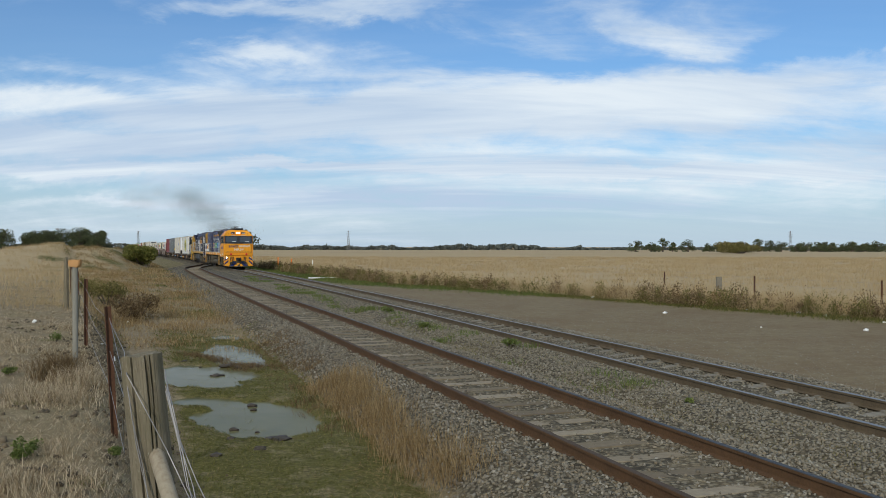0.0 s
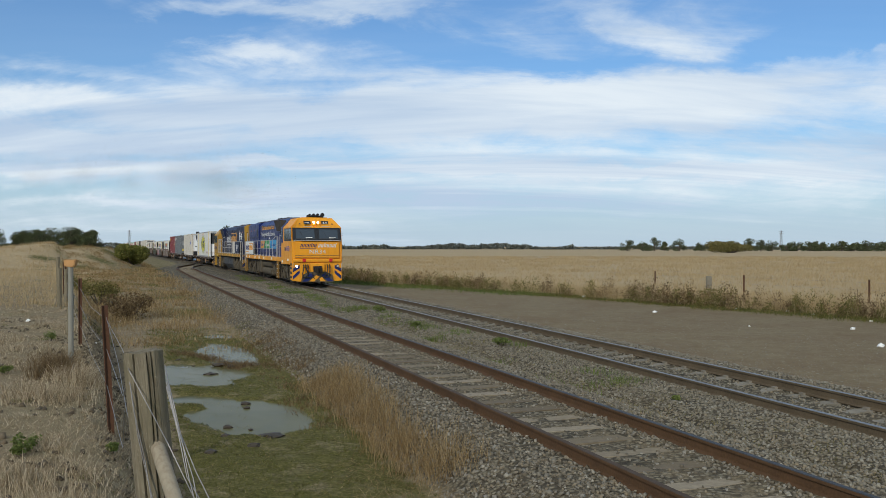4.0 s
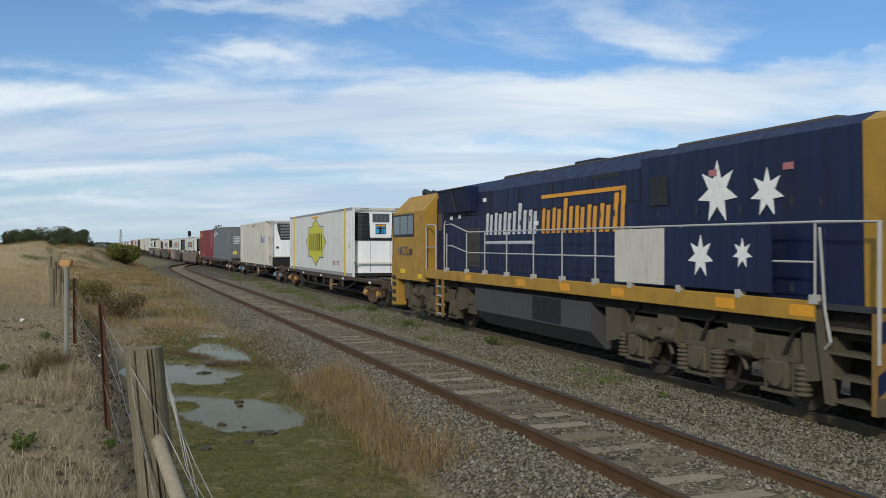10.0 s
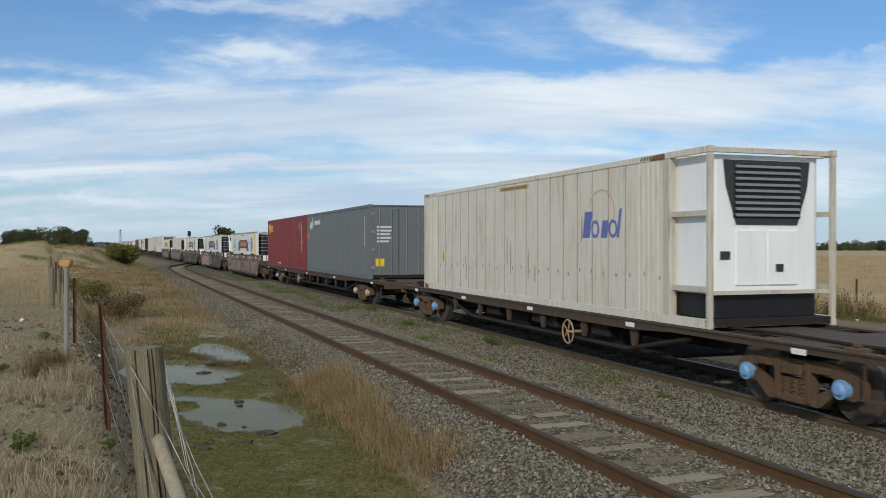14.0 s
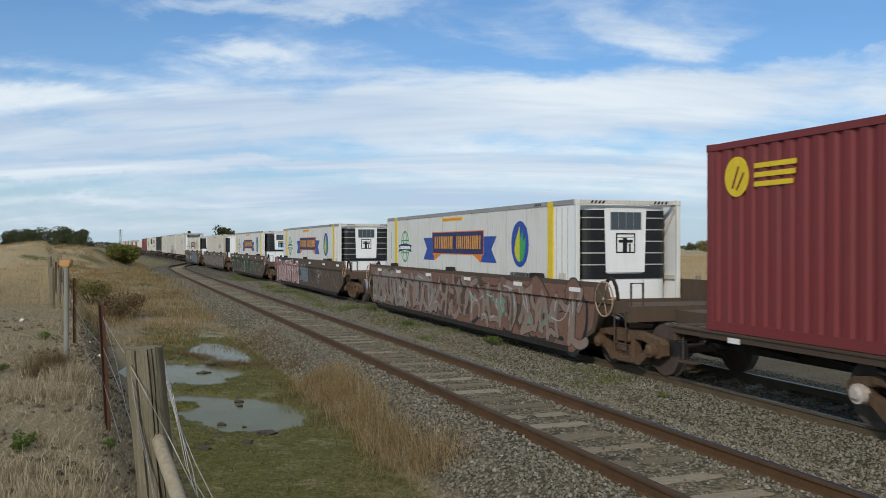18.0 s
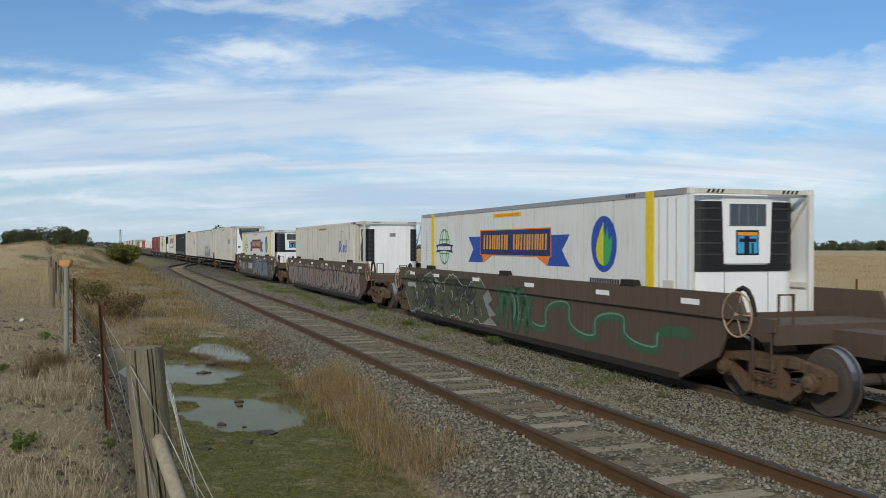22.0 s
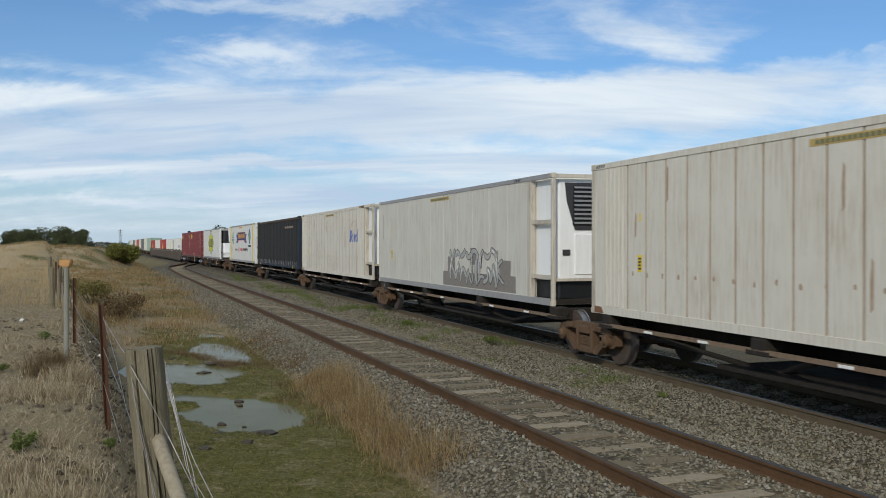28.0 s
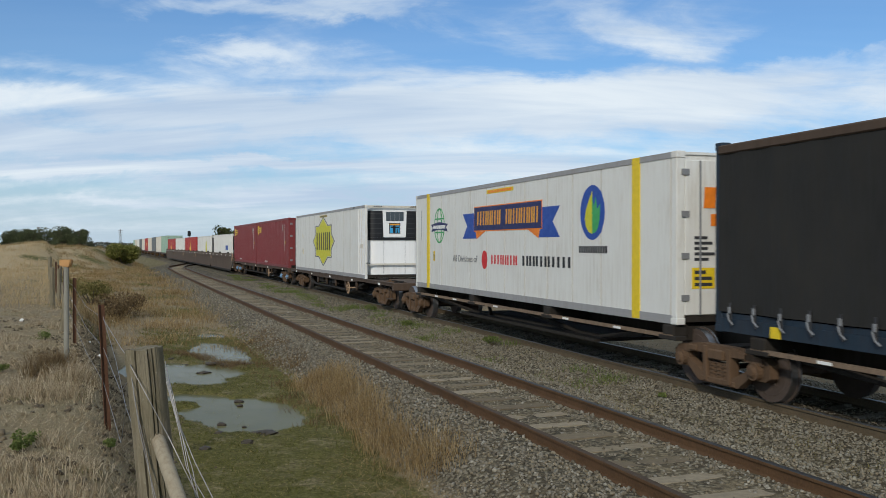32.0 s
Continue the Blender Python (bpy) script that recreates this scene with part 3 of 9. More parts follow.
def track(name, label, line, up, y0, y1, rail_mats, sleeper_me, gap, ends):
    top = tagged(new(name), label, "railway track", "railway tracks")
    y = np.concatenate([np.arange(y0, min(y1, 130), 0.7), np.arange(130, y1, 4.0)]) if y1 > 130 else np.arange(y0, y1, 0.7)
    x = line(y)
    s = np.gradient(x, y)
    k = np.sqrt(1 + s * s)
    for side in (-1, 1):
        part("rail", sweep("rail", x + side * HALF * k, y, up(y), RAIL, [rail_mats[0], rail_mats[1 if side < 0 else -1]], RAIL_SLOT), None, top)
    arc = np.concatenate([[0], np.cumsum(np.hypot(np.diff(x), np.diff(y)))])
    n = 0
    for a in np.arange(0, ends, gap):
        yy = float(np.interp(a, arc, y))
        ss = float(np.interp(a, arc, s))
        m = pose(float(line(yy)), yy, float(up(yy)), 0, 0, math.degrees(-math.atan(ss)) + float(rng.uniform(-0.8, 0.8)))
        ob = part("sleeper", sleeper_me[n % len(sleeper_me)], None, top, place=m)
        n += 1
    return top


def concrete_sleeper():
    bm = B()
    prism(bm, [(-1.25, -0.30), (1.25, -0.30), (1.24, -0.19), (0.95, -0.16), (0.55, -0.162), (0.3, -0.185), (-0.3, -0.185), (-0.55, -0.162), (-0.95, -0.16), (-1.24, -0.19)], "y", -0.115, 0.115)
    for sx in (-1, 1):
        for o in (-0.105, 0.105):
            box(bm, sx * HALF + o - 0.03, sx * HALF + o + 0.03, -0.045, 0.045, -0.165, -0.125)
    bmesh.ops.recalc_face_normals(bm, faces=bm.faces)
    me = bpy.data.meshes.new("sleeper")
    bm.to_mesh(me)
    bm.free()
    me.materials.append(SLEEPER_CONCRETE)
    return me


def timber_sleeper(k):
    r = random.Random(k)
    bm = B()
    w = 0.115 + r.uniform(-0.015, 0.02)
    a, b = 1.22 + r.uniform(0, 0.12), 1.22 + r.uniform(0, 0.12)
    prism(bm, [(-a, -0.3), (b, -0.3), (b, -0.175), (0.5, -0.165 + r.uniform(-0.008, 0.004)), (0, -0.17 + r.uniform(-0.012, 0.004)), (-0.5, -0.165), (-a, -0.175)], "y", -w, w)
    for v in bm.verts:
        v.co.y += r.uniform(-0.012, 0.012)
    bmesh.ops.recalc_face_normals(bm, faces=bm.faces)
    me = bpy.data.meshes.new("sleeper")
    bm.to_mesh(me)
    bm.free()
    me.materials.append(SLEEPER_TIMBER)
    return me


no_up = lambda y: np.zeros_like(np.asarray(y, float))
track("main_track", "standard track with bright worn rails on concrete sleepers", main_x, no_up, -12, 900, [RAIL_SIDE, RAILSTEEL], [concrete_sleeper()], 0.685, 165)
track("siding_track", "rusty siding track on weathered timber sleepers", siding_x, siding_up, -10, 124, [RUST, HEAD_DULL, HEAD_DARK], [timber_sleeper(k) for k in range(5)], 0.69, 136)

# ---- the train: forward is +y, the rail top is z = 0 in each vehicle's own space ----
def run(t):
    """Metres that the train has gone by t seconds."""
    return 10.464 * t + 0.06663 * t * t / 2 + 0.0006246 * t ** 3 / 6


MOVERS = []     # thing, distance back along the line at the start, half the distance between its bogies, turned round, height of its base
WHEELS = []     # wheelset, radius, place in its bogie
KEPT = {}


def vehicle(name, label, category, o, half, group="", flip=False, base=0.0):
    ob = tagged(new(name), label, category, group)
    MOVERS.append((ob, o, half, flip, base))
    return ob


def kept(key, make, material, smooth_shade=False):
    """A mesh made once and shared by all that is alike."""
    if key not in KEPT:
        bm = make()
        bmesh.ops.recalc_face_normals(bm, faces=bm.faces)
        me = bpy.data.meshes.new(key)
        bm.to_mesh(me)
        bm.free()
        me.materials.append(material)
        if smooth_shade:
            me.polygons.foreach_set("use_smooth", [True] * len(me.polygons))
        KEPT[key] = me
    return KEPT[key]


# flat marks: shapes of (right, up) points as one looks at the face
def on_side(x, side, y=0.0, z=0.0):
    return lambda a, b, d: (side * (x + d), y + side * a, z + b)


def on_front(y, x=0.0, z=0.0):
    return lambda a, b, d: (x - a, y + d, z + b)


def mark(name, shapes, material, parent, face, label="", thick=0.004, sink=0.012):
    bm = B()
    for sh in shapes:
        lo = [bm.verts.new(face(a, b, -sink)) for a, b in sh]
        hi = [bm.verts.new(face(a, b, thick)) for a, b in sh]
        n = len(sh)
        bm.faces.new(hi)
        for i in range(n):
            bm.faces.new((lo[i], lo[(i + 1) % n], hi[(i + 1) % n], hi[i]))
    ob = part(name, bm, material, parent, label)
    return tagged(ob, kind="stuff") if len(shapes) > 3 else ob


def rect(a0, b0, a1, b1, lean=0.0):
    h = (b1 - b0) * lean
    return [(a0, b0), (a1, b0), (a1 + h, b1), (a0 + h, b1)]


def oval(a, b, ra, rb, n=28, start=0.0, stop=2 * math.pi):
    return [(a + ra * math.cos(start + (stop - start) * i / n), b + rb * math.sin(start + (stop - start) * i / n)) for i in range(n if stop - start > 6 else n + 1)]


def star(a, b, r, k=7, inner=0.45, turn=0.0):
    return [(a + (r if i % 2 == 0 else r * inner) * math.sin(turn + math.pi * i / k), b + (r if i % 2 == 0 else r * inner) * math.cos(turn + math.pi * i / k)) for i in range(2 * k)]


def bars(a0, b0, a1, b1, tall, lean=0.0, gap=0.22):
    """Plain bars in the rhythm of a word; tall holds the share of the height and a drop for each."""
    n = len(tall)
    w = (a1 - a0) / n
    h = b1 - b0
    out = []
    for i, (up_, dn) in enumerate(tall):
        out.append(rect(a0 + i * w + w * gap / 2 - dn * h * lean, b0 - dn * h, a0 + (i + 1) * w - w * gap / 2 - dn * h * lean, b0 + up_ * h, lean))
    return out


def rhythm(a0, b0, a1, b1, beat, lean=0.0):
    """Plain bars in the rhythm of a word: o a pair of bars, i one, l one tall, I one broad, O a broad pair."""
    wide = {"o": 1.0, "i": 0.5, "l": 0.55, "I": 0.8, "O": 1.15}
    unit = (a1 - a0) / sum(wide[c] for c in beat)
    h, a, out = b1 - b0, a0, []
    for c in beat:
        w = wide[c] * unit
        for k in ((0.27, 0.73) if c in "oO" else (0.5,)):
            half_ = unit * (0.17 if c in "OI" else 0.14)
            up_ = b0 + h * (1.32 if c == "l" else 0.93 if c == "o" and k > 0.5 else 1.0)
            out.append([(p + (q - b0) * lean, q) for p, q in rect(a + w * k - half_, b0, a + w * k + half_, up_)])
        a += w
    return out


def bar_lines(a0, b0, a1, b1, rows, seed=1):
    r = random.Random(seed)
    h = (b1 - b0) / rows
    return [rect(a0, b0 + i * h + h * 0.2, a0 + (a1 - a0) * r.uniform(0.6, 1.0), b0 + i * h + h * 0.75) for i in range(rows)]


def words(name, body, size, material, parent, place, label="", squeeze=1.0, wide=None):
    """Lettering as a thin mesh; wide: the width that the whole line takes."""
    cu = bpy.data.curves.new(name, "FONT")
    cu.body, cu.size, cu.extrude = body, size, 0.003
    ob = bpy.data.objects.new(name, cu)
    scene.collection.objects.link(ob)
    dg = bpy.context.evaluated_depsgraph_get()
    me = bpy.data.meshes.new_from_object(ob.evaluated_get(dg))
    bpy.data.objects.remove(ob)
    xs = [v.co.x for v in me.vertices]
    k = wide / (max(xs) - min(xs)) if wide else squeeze
    for v in me.vertices:
        v.co.x = (v.co.x - min(xs)) * k
    me.materials.clear()
    me.materials.append(material)
    return part(name, me, None, parent, label, place=place)


def side_words(x, side, y, z):
    """Pose of lettering on a side that starts at y."""
    return Matrix(((0, 0, side, side * x), (side, 0, 0, y), (0, 1, 0, z), (0, 0, 0, 1)))


def front_words(y, x, z):
    return Matrix(((-1, 0, 0, x), (0, 0, 1, y), (0, 1, 0, z), (0, 0, 0, 1)))


# ---- bogies ----
def wheelset_bm(r, wide=0.72):
    bm = B()
    rod(bm, (-wide - 0.2, 0, 0), (wide + 0.2, 0, 0), 0.085, 10)
    for s in (-1, 1):
        was = set(bm.faces)
        rod(bm, (s * (wide - 0.005), 0, 0), (s * (wide + 0.12), 0, 0), r, 28)
        rod(bm, (s * (wide - 0.035), 0, 0), (s * (wide - 0.005), 0, 0), r + 0.03, 28)
        for f in bm.faces:
            if f not in was and len(f.verts) == 4:
                f.material_index = 1
        rod(bm, (s * (wide + 0.1), 0, 0), (s * (wide + 0.125), 0, 0), r * 0.86, 24, r * 0.8)
        rod(bm, (s * (wide + 0.11), 0, 0), (s * (wide + 0.17), 0, 0), r * 0.3, 14)
        for k in range(3):
            a = k * 2.094
            rod(bm, (s * (wide + 0.12), r * 0.5 * math.cos(a), r * 0.5 * math.sin(a)), (s * (wide + 0.132), r * 0.5 * math.cos(a), r * 0.5 * math.sin(a)), 0.035, 8)
    return bm


def wheelset_mesh(key, r, steel):
    fresh = key not in KEPT
    me = kept(key, lambda: wheelset_bm(r), steel)
    if fresh:
        me.materials.append(TREAD)
    return me


def freight_side_frame():
    """Cast frame: arched top chord, axle jaws, sloping arms, columns and a bottom bar, open between them."""
    bm = B()
    prism(bm, [(-1.08, 0.55), (-0.45, 0.6), (0.45, 0.6), (1.08, 0.55), (1.08, 0.66), (0.45, 0.75), (-0.45, 0.75), (-1.08, 0.66)], "x", -0.06, 0.1)
    for s in (-1, 1):
        prism(bm, [(s * 0.78, 0.4), (s * 0.8, 0.32), (s * 1.1, 0.32), (s * 1.2, 0.38), (s * 1.2, 0.58), (s * 1.05, 0.67), (s * 0.78, 0.64)], "x", -0.09, 0.06)
        prism(bm, [(s * 0.84, 0.5), (s * 0.8, 0.36), (s * 0.5, 0.14), (s * 0.34, 0.14), (s * 0.34, 0.26)], "x", -0.06, 0.09)
        box(bm, -0.06, 0.12, s * 0.3 - 0.05, s * 0.3 + 0.05, 0.16, 0.72, 0.012)
        box(bm, 0.08, 0.13, s * 0.62 - 0.1, s * 0.62 + 0.1, 0.6, 0.7, 0.015)
    box(bm, -0.06, 0.1, -0.44, 0.44, 0.13, 0.24, 0.02)
    box(bm, 0.02, 0.14, -0.2, 0.2, 0.52, 0.68, 0.02)
    return bm


def spring_bm():
    bm = B()
    for i in range(4):
        for k in range(3):
            rod(bm, ((k - 1) * 0.001, (k - 1) * 0.17, 0.24 + i * 0.06), ((k - 1) * 0.001, (k - 1) * 0.17, 0.275 + i * 0.06), 0.075, 10)
        box(bm, -0.05, 0.05, -0.24, 0.24, 0.275 + i * 0.06, 0.30 + i * 0.06)
    return bm


def bogie(parent, y, cap=BOGIE_BROWN, steel=WHEELSTEEL, frame_mat=BOGIE_BROWN):
    def bolster():
        bm = box(B(), -1.0, 1.0, -0.22, 0.22, 0.5, 0.74, 0.03)
        box(bm, -0.3, 0.3, -0.3, 0.3, 0.72, 0.86, 0.02)
        for s in (-1, 1):
            box(bm, -0.85, 0.85, s * 0.42 - 0.04, s * 0.42 + 0.04, 0.3, 0.38)
        return bm
    bg_ = part("bogie", kept("bogie_bolster", bolster, UNDER), None, parent, place=pose(0, y, 0))
    for s in (-1, 1):
        part("side_frame", kept("side_frame_" + frame_mat.name, freight_side_frame, frame_mat), None, bg_, place=pose(s * 1.0, 0, 0, 0, 0, 0 if s > 0 else 180))
        part("spring", kept("spring", spring_bm, BOGIE_BROWN), None, bg_, place=pose(s * 1.02, 0, 0))
    for a in (-0.93, 0.93):
        w = part("wheelset", wheelset_mesh("wheelset", 0.46, steel), None, bg_, place=pose(0, a, 0.46))
        WHEELS.append((w, 0.46, a))
        for s in (-1, 1):
            part("axle_cap", kept("axle_cap_" + cap.name, lambda: rod(rod(B(), (-0.06, 0, 0), (0.09, 0, 0), 0.13, 14), (0.09, 0, 0), (0.13, 0, 0), 0.1, 12, 0.06), cap), None, bg_, place=pose(s * 1.07, a, 0.46, 0, 0, 0 if s > 0 else 180))
    return bg_


def handwheel(parent, x, y, z, r=0.24, mat=None):
    def make():
        bm = B()
        for i in range(20):
            a, b = 2 * math.pi * i / 20, 2 * math.pi * (i + 1) / 20
            rod(bm, (0, r * math.cos(a), r * math.sin(a)), (0, r * math.cos(b), r * math.sin(b)), 0.016, 6)
        for i in range(5):
            a = 2 * math.pi * i / 5
            rod(bm, (0, 0, 0), (0, r * math.cos(a), r * math.sin(a)), 0.012, 5)
        rod(bm, (-0.3, 0, 0), (0.03, 0, 0), 0.03, 8)
        return bm
    part("handbrake_wheel", kept("handwheel%.2f" % r, make, mat or BOGIE_PALE), None, parent, place=pose(x, y, z))


RAIL_TAN = paint("side_rail_tan", (0.2, 0.135, 0.085), (0.07, 0.05, 0.036), 0.8, 0.8)
BOGIE_PALE = plain("handwheel_pale", (0.42, 0.27, 0.16), 0.7)
CAP_BLUE = plain("cap_blue", (0.2, 0.36, 0.56), 0.5)
CAP_BUFF = plain("cap_buff", (0.45, 0.26, 0.09), 0.6)
CAP_WHITE = plain("cap_white", (0.5, 0.42, 0.36), 0.6)


def coupler(parent, y, way):
    def make():
        bm = box(B(), -0.09, 0.09, -0.2, 0.32, 0.78, 0.98, 0.02)
        prism(bm, [(-0.16, 0.3), (0.16, 0.3), (0.17, 0.5), (0.05, 0.62), (0.04, 0.46), (-0.1, 0.46), (-0.14, 0.6), (-0.2, 0.56)], "z", 0.74, 1.02)
        rods(bm, [(0.3, 0.1, 0.85), (0.32, 0.35, 0.5), (0.25, 0.55, 0.42)], 0.022)
        return bm
    part("coupler", kept("coupler", make, UNDER), None, parent, place=pose(0, y, 0, 0, 0, 0 if way > 0 else 180))


# ---- container flat wagons ----
def flat_wagon(o0, o1, caps, label, wheel_y=None, sill_mat=RAIL_BROWN, boxes=(), ends=(2.35, 2.35)):
    L = o1 - o0
    h = L / 2
    w = vehicle("container_wagon", label, "flat wagon", (o0 + o1) / 2, h - 2.4, "container wagons")
    bm = box(B(), -0.32, 0.32, -h + 0.3, h - 0.3, 0.55, 0.93, 0.015)
    box(bm, -0.42, 0.42, -h + 0.3, h - 0.3, 0.9, 0.945)
    part("centre_sill", bm, UNDER, w)
    for s in (-1, 1):
        bm = B()
        prism(bm, [(-h + 0.35, 0.87), (-h + 5.0, 0.87), (-h + 6.4, 0.8), (h - 6.4, 0.8), (h - 5.0, 0.87), (h - 0.35, 0.87), (h - 0.35, 0.985), (-h + 0.35, 0.985)], "x", s * 1.2, s * 1.29)
        box(bm, s * 1.14, s * 1.31, -h + 0.35, h - 0.35, 0.96, 0.99)
        part("side_sill", bm, sill_mat, w)
    k = int(L / 1.7)
    for i in range(k + 1):
        y = -h + 0.5 + (L - 1.0) * i / k
        part("cross_bearer", kept("cross_bearer", lambda: prism(B(), [(-1.21, 0.84), (-0.35, 0.62), (0.35, 0.62), (1.21, 0.84), (1.21, 0.975), (-1.21, 0.975)], "y", -0.09, 0.09), UNDER), None, w, place=pose(0, y, 0))
    for s in (-1, 1):
        part("end_beam", kept("end_beam", lambda: box(B(), -1.28, 1.28, -0.12, 0.12, 0.72, 0.99, 0.02), RAIL_BROWN), None, w, place=pose(0, s * (h - 0.3), 0))
        deck = part("end_deck", kept("end_deck", lambda: box(box(box(B(), -0.62, 0.62, -2.0, 2.0, 0.952, 0.984), -1.2, -0.62, -0.5, 0.7, 0.95, 0.98), 0.62, 1.2, -0.5, 0.7, 0.95, 0.98), RAIL_BROWN), None, w, place=pose(0, s * (h - 2.45), 0))
        for y in (-1.85, -1.1, 1.2, 1.9):
            part("deck_rib", kept("deck_rib", lambda: box(B(), -1.19, 1.19, -0.07, 0.07, 0.9, 0.978, 0.01), UNDER), None, deck, place=pose(0, y, 0))
        part("brake_pipe", kept("brake_pipe", lambda: rods(B(), [(0.75, -1.9, 1.0), (0.78, -0.4, 1.03), (0.72, 0.9, 1.0), (0.8, 1.9, 1.02)], 0.025, 6), UNDER), None, deck)
        part("twist_lock", kept("twist_lock", lambda: box(box(B(), 1.02, 1.22, -0.14, 0.14, 0.97, 1.03, 0.01), 1.08, 1.16, -0.05, 0.05, 1.03, 1.09, 0.01), BOGIE_BROWN), None, deck, place=pose(0, 1.3 * s, 0))
        bogie(w, s * (h - ends[0 if s > 0 else 1]), caps)
        coupler(w, s * (h - 0.15), s)
        for q in (-1, 1):
            part("step", kept("shunter_step", lambda: rods(box(B(), -0.05, 0.1, -0.2, 0.2, 0.4, 0.43), [(0.02, -0.18, 0.42), (0.02, -0.18, 0.8)], 0.016), RAIL_BROWN), None, w, place=pose(q * 1.2, s * (h - 0.75), 0))
    wy = wheel_y if wheel_y is not None else h - 6.5
    handwheel(w, 1.36, wy, 0.55)
    for y, a in ((wy + 0.9, 0.5), (wy - 1.2, 0.3), (0.3, 0.8), (-2.6, 0.6)) + tuple(boxes):
        part("equipment_box", box(B(), 0.8, 1.14, y - a * 0.7, y + a * 0.7, 0.5 + 0.08 * a, 0.82, 0.03), UNDER, w)
    for y in np.arange(-h + 5.4, h - 5.3, 1.9):
        part("hanger", kept("hanger", lambda: prism(B(), [(-0.14, 0.84), (0.14, 0.84), (0.08, 0.6), (0.05, 0.5), (-0.05, 0.5), (-0.08, 0.6)], "x", -0.03, 0.03), RAIL_BROWN), None, w, place=pose(1.2, y, 0))
    part("side_truss", rods(B(), [(1.16, -h + 4.6, 0.8), (1.16, -h + 6.6, 0.42), (1.16, h - 6.6, 0.42), (1.16, h - 4.6, 0.8)], 0.045, 6), UNDER, w)
    # added dark sheet, low under the frame, to deepen the shade beneath the wagon
    part("floor_pan", box(B(), -0.9, 0.9, -h + 5.6, h - 5.6, 0.34, 0.4), UNDER, w)
    part("brake_cylinder", rod(rod(B(), (0.75, -1.9, 0.55), (0.75, -0.9, 0.55), 0.19, 14), (0.75, -0.9, 0.55), (0.75, 0.5, 0.55), 0.03, 6), UNDER, w)
    part("air_tank", rod(B(), (0.7, 2.0, 0.52), (0.7, 3.4, 0.52), 0.22, 14), UNDER, w)
    for i in range(5):
        y = -h + 2 + (L - 4) * i / 4
        part("reflector", kept("reflector", lambda: box(B(), -0.005, 0.006, -0.14, 0.14, 0.85, 0.93), REFLECT), None, w, place=pose(1.296, y, 0))
    return w


def skeletal_wagon(joints, label):
    """Short platforms that share a bogie at each joint."""
    made = []
    n = len(joints) - 1
    for i in range(n):
        o0, o1 = joints[i], joints[i + 1]
        h = (o1 - o0) / 2
        w = vehicle("skeletal_wagon", label, "flat wagon", (o0 + o1) / 2, h, "skeletal container wagons")
        part("centre_sill", box(B(), -0.28, 0.28, -h + 0.25, h - 0.25, 0.58, 0.92, 0.015), UNDER, w)
        for s in (-1, 1):
            bm = box(B(), s * 1.17, s * 1.25, -h + 1.0, h - 1.0, 0.76, 0.82)
            part("side_rail", bm, RAIL_TAN, w)
            bm = B()
            for q in (-1, 1):
                rod(bm, (s * 1.18, q * (h - 2.0), 0.76), (s * 0.6, q * (h - 4.6), 0.42), 0.045, 6)
                rod(bm, (s * 1.18, q * 1.2, 0.76), (s * 0.55, q * 2.6, 0.42), 0.045, 6)
            rod(bm, (s * 0.58, -h + 4.4, 0.42), (s * 0.58, h - 4.4, 0.42), 0.05, 6)
            part("truss_rod", bm, UNDER, w)
            for y in (-h + 1.15, -2.3, 2.3, h - 1.15):
                part("container_pedestal", kept("pedestal", lambda: box(box(B(), -0.2, 0.11, -0.17, 0.17, 0.78, 0.985, 0.025), -0.1, 0.12, -0.26, 0.26, 0.73, 0.8, 0.01), UNDER), None, w, place=pose(s * 1.14, y, 0))
        for y in (-h + 1.15, -2.3, 2.3, h - 1.15):
            part("cross_bearer", kept("skeletal_bearer", lambda: prism(B(), [(-1.1, 0.76), (-0.3, 0.6), (0.3, 0.6), (1.1, 0.76), (1.1, 0.95), (-1.1, 0.95)], "y", -0.12, 0.12), UNDER), None, w, place=pose(0, y, 0))
        # another added dark sheet that blacks out the open space between the bogies
        part("floor_pan", box(B(), -0.95, 0.95, -h + 4.2, h - 4.2, 0.36, 0.42), UNDER, w)
        for y in (-5.2, -3.6, -0.6, 3.2, 5.3):
            part("reflector", kept("reflector_low", lambda: box(B(), -0.005, 0.006, -0.13, 0.13, 0.77, 0.812), REFLECT), None, w, place=pose(1.256, y, 0))
        bogie(w, -h, BOGIE_BROWN)
        if i == 0:
            bogie(w, h - 0.1, BOGIE_BROWN)
            coupler(w, h + 1.1, 1)
        made.append(w)
    return made


def blob(a, b, ra, rb, r, n=14, rough=0.25):
    return [(a + ra * (1 + r.uniform(-rough, rough)) * math.cos(2 * math.pi * i / n), b + rb * (1 + r.uniform(-rough, rough)) * math.sin(2 * math.pi * i / n)) for i in range(n)]


def stroke(pts, w):
    """A ribbon along points."""
    L, R = [], []
    for i, p in enumerate(pts):
        a, b = pts[max(0, i - 1)], pts[min(len(pts) - 1, i + 1)]
        d = Vector((b[0] - a[0], b[1] - a[1])).normalized()
        L.append((p[0] - d.y * w, p[1] + d.x * w))
        R.append((p[0] + d.y * w, p[1] - d.x * w))
    return L + R[::-1]


def cut(shape, z, over):
    """The part of an outline above or below a height."""
    keep_ = (lambda p: p[1] >= z) if over else (lambda p: p[1] <= z)
    out = []
    for i, p in enumerate(shape):
        q = shape[(i + 1) % len(shape)]
        if keep_(p):
            out.append(p)
        if keep_(p) != keep_(q):
            k = (z - p[1]) / (q[1] - p[1])
            out.append((p[0] + (q[0] - p[0]) * k, z))
    return out


RAIL_FOOT = 1.222


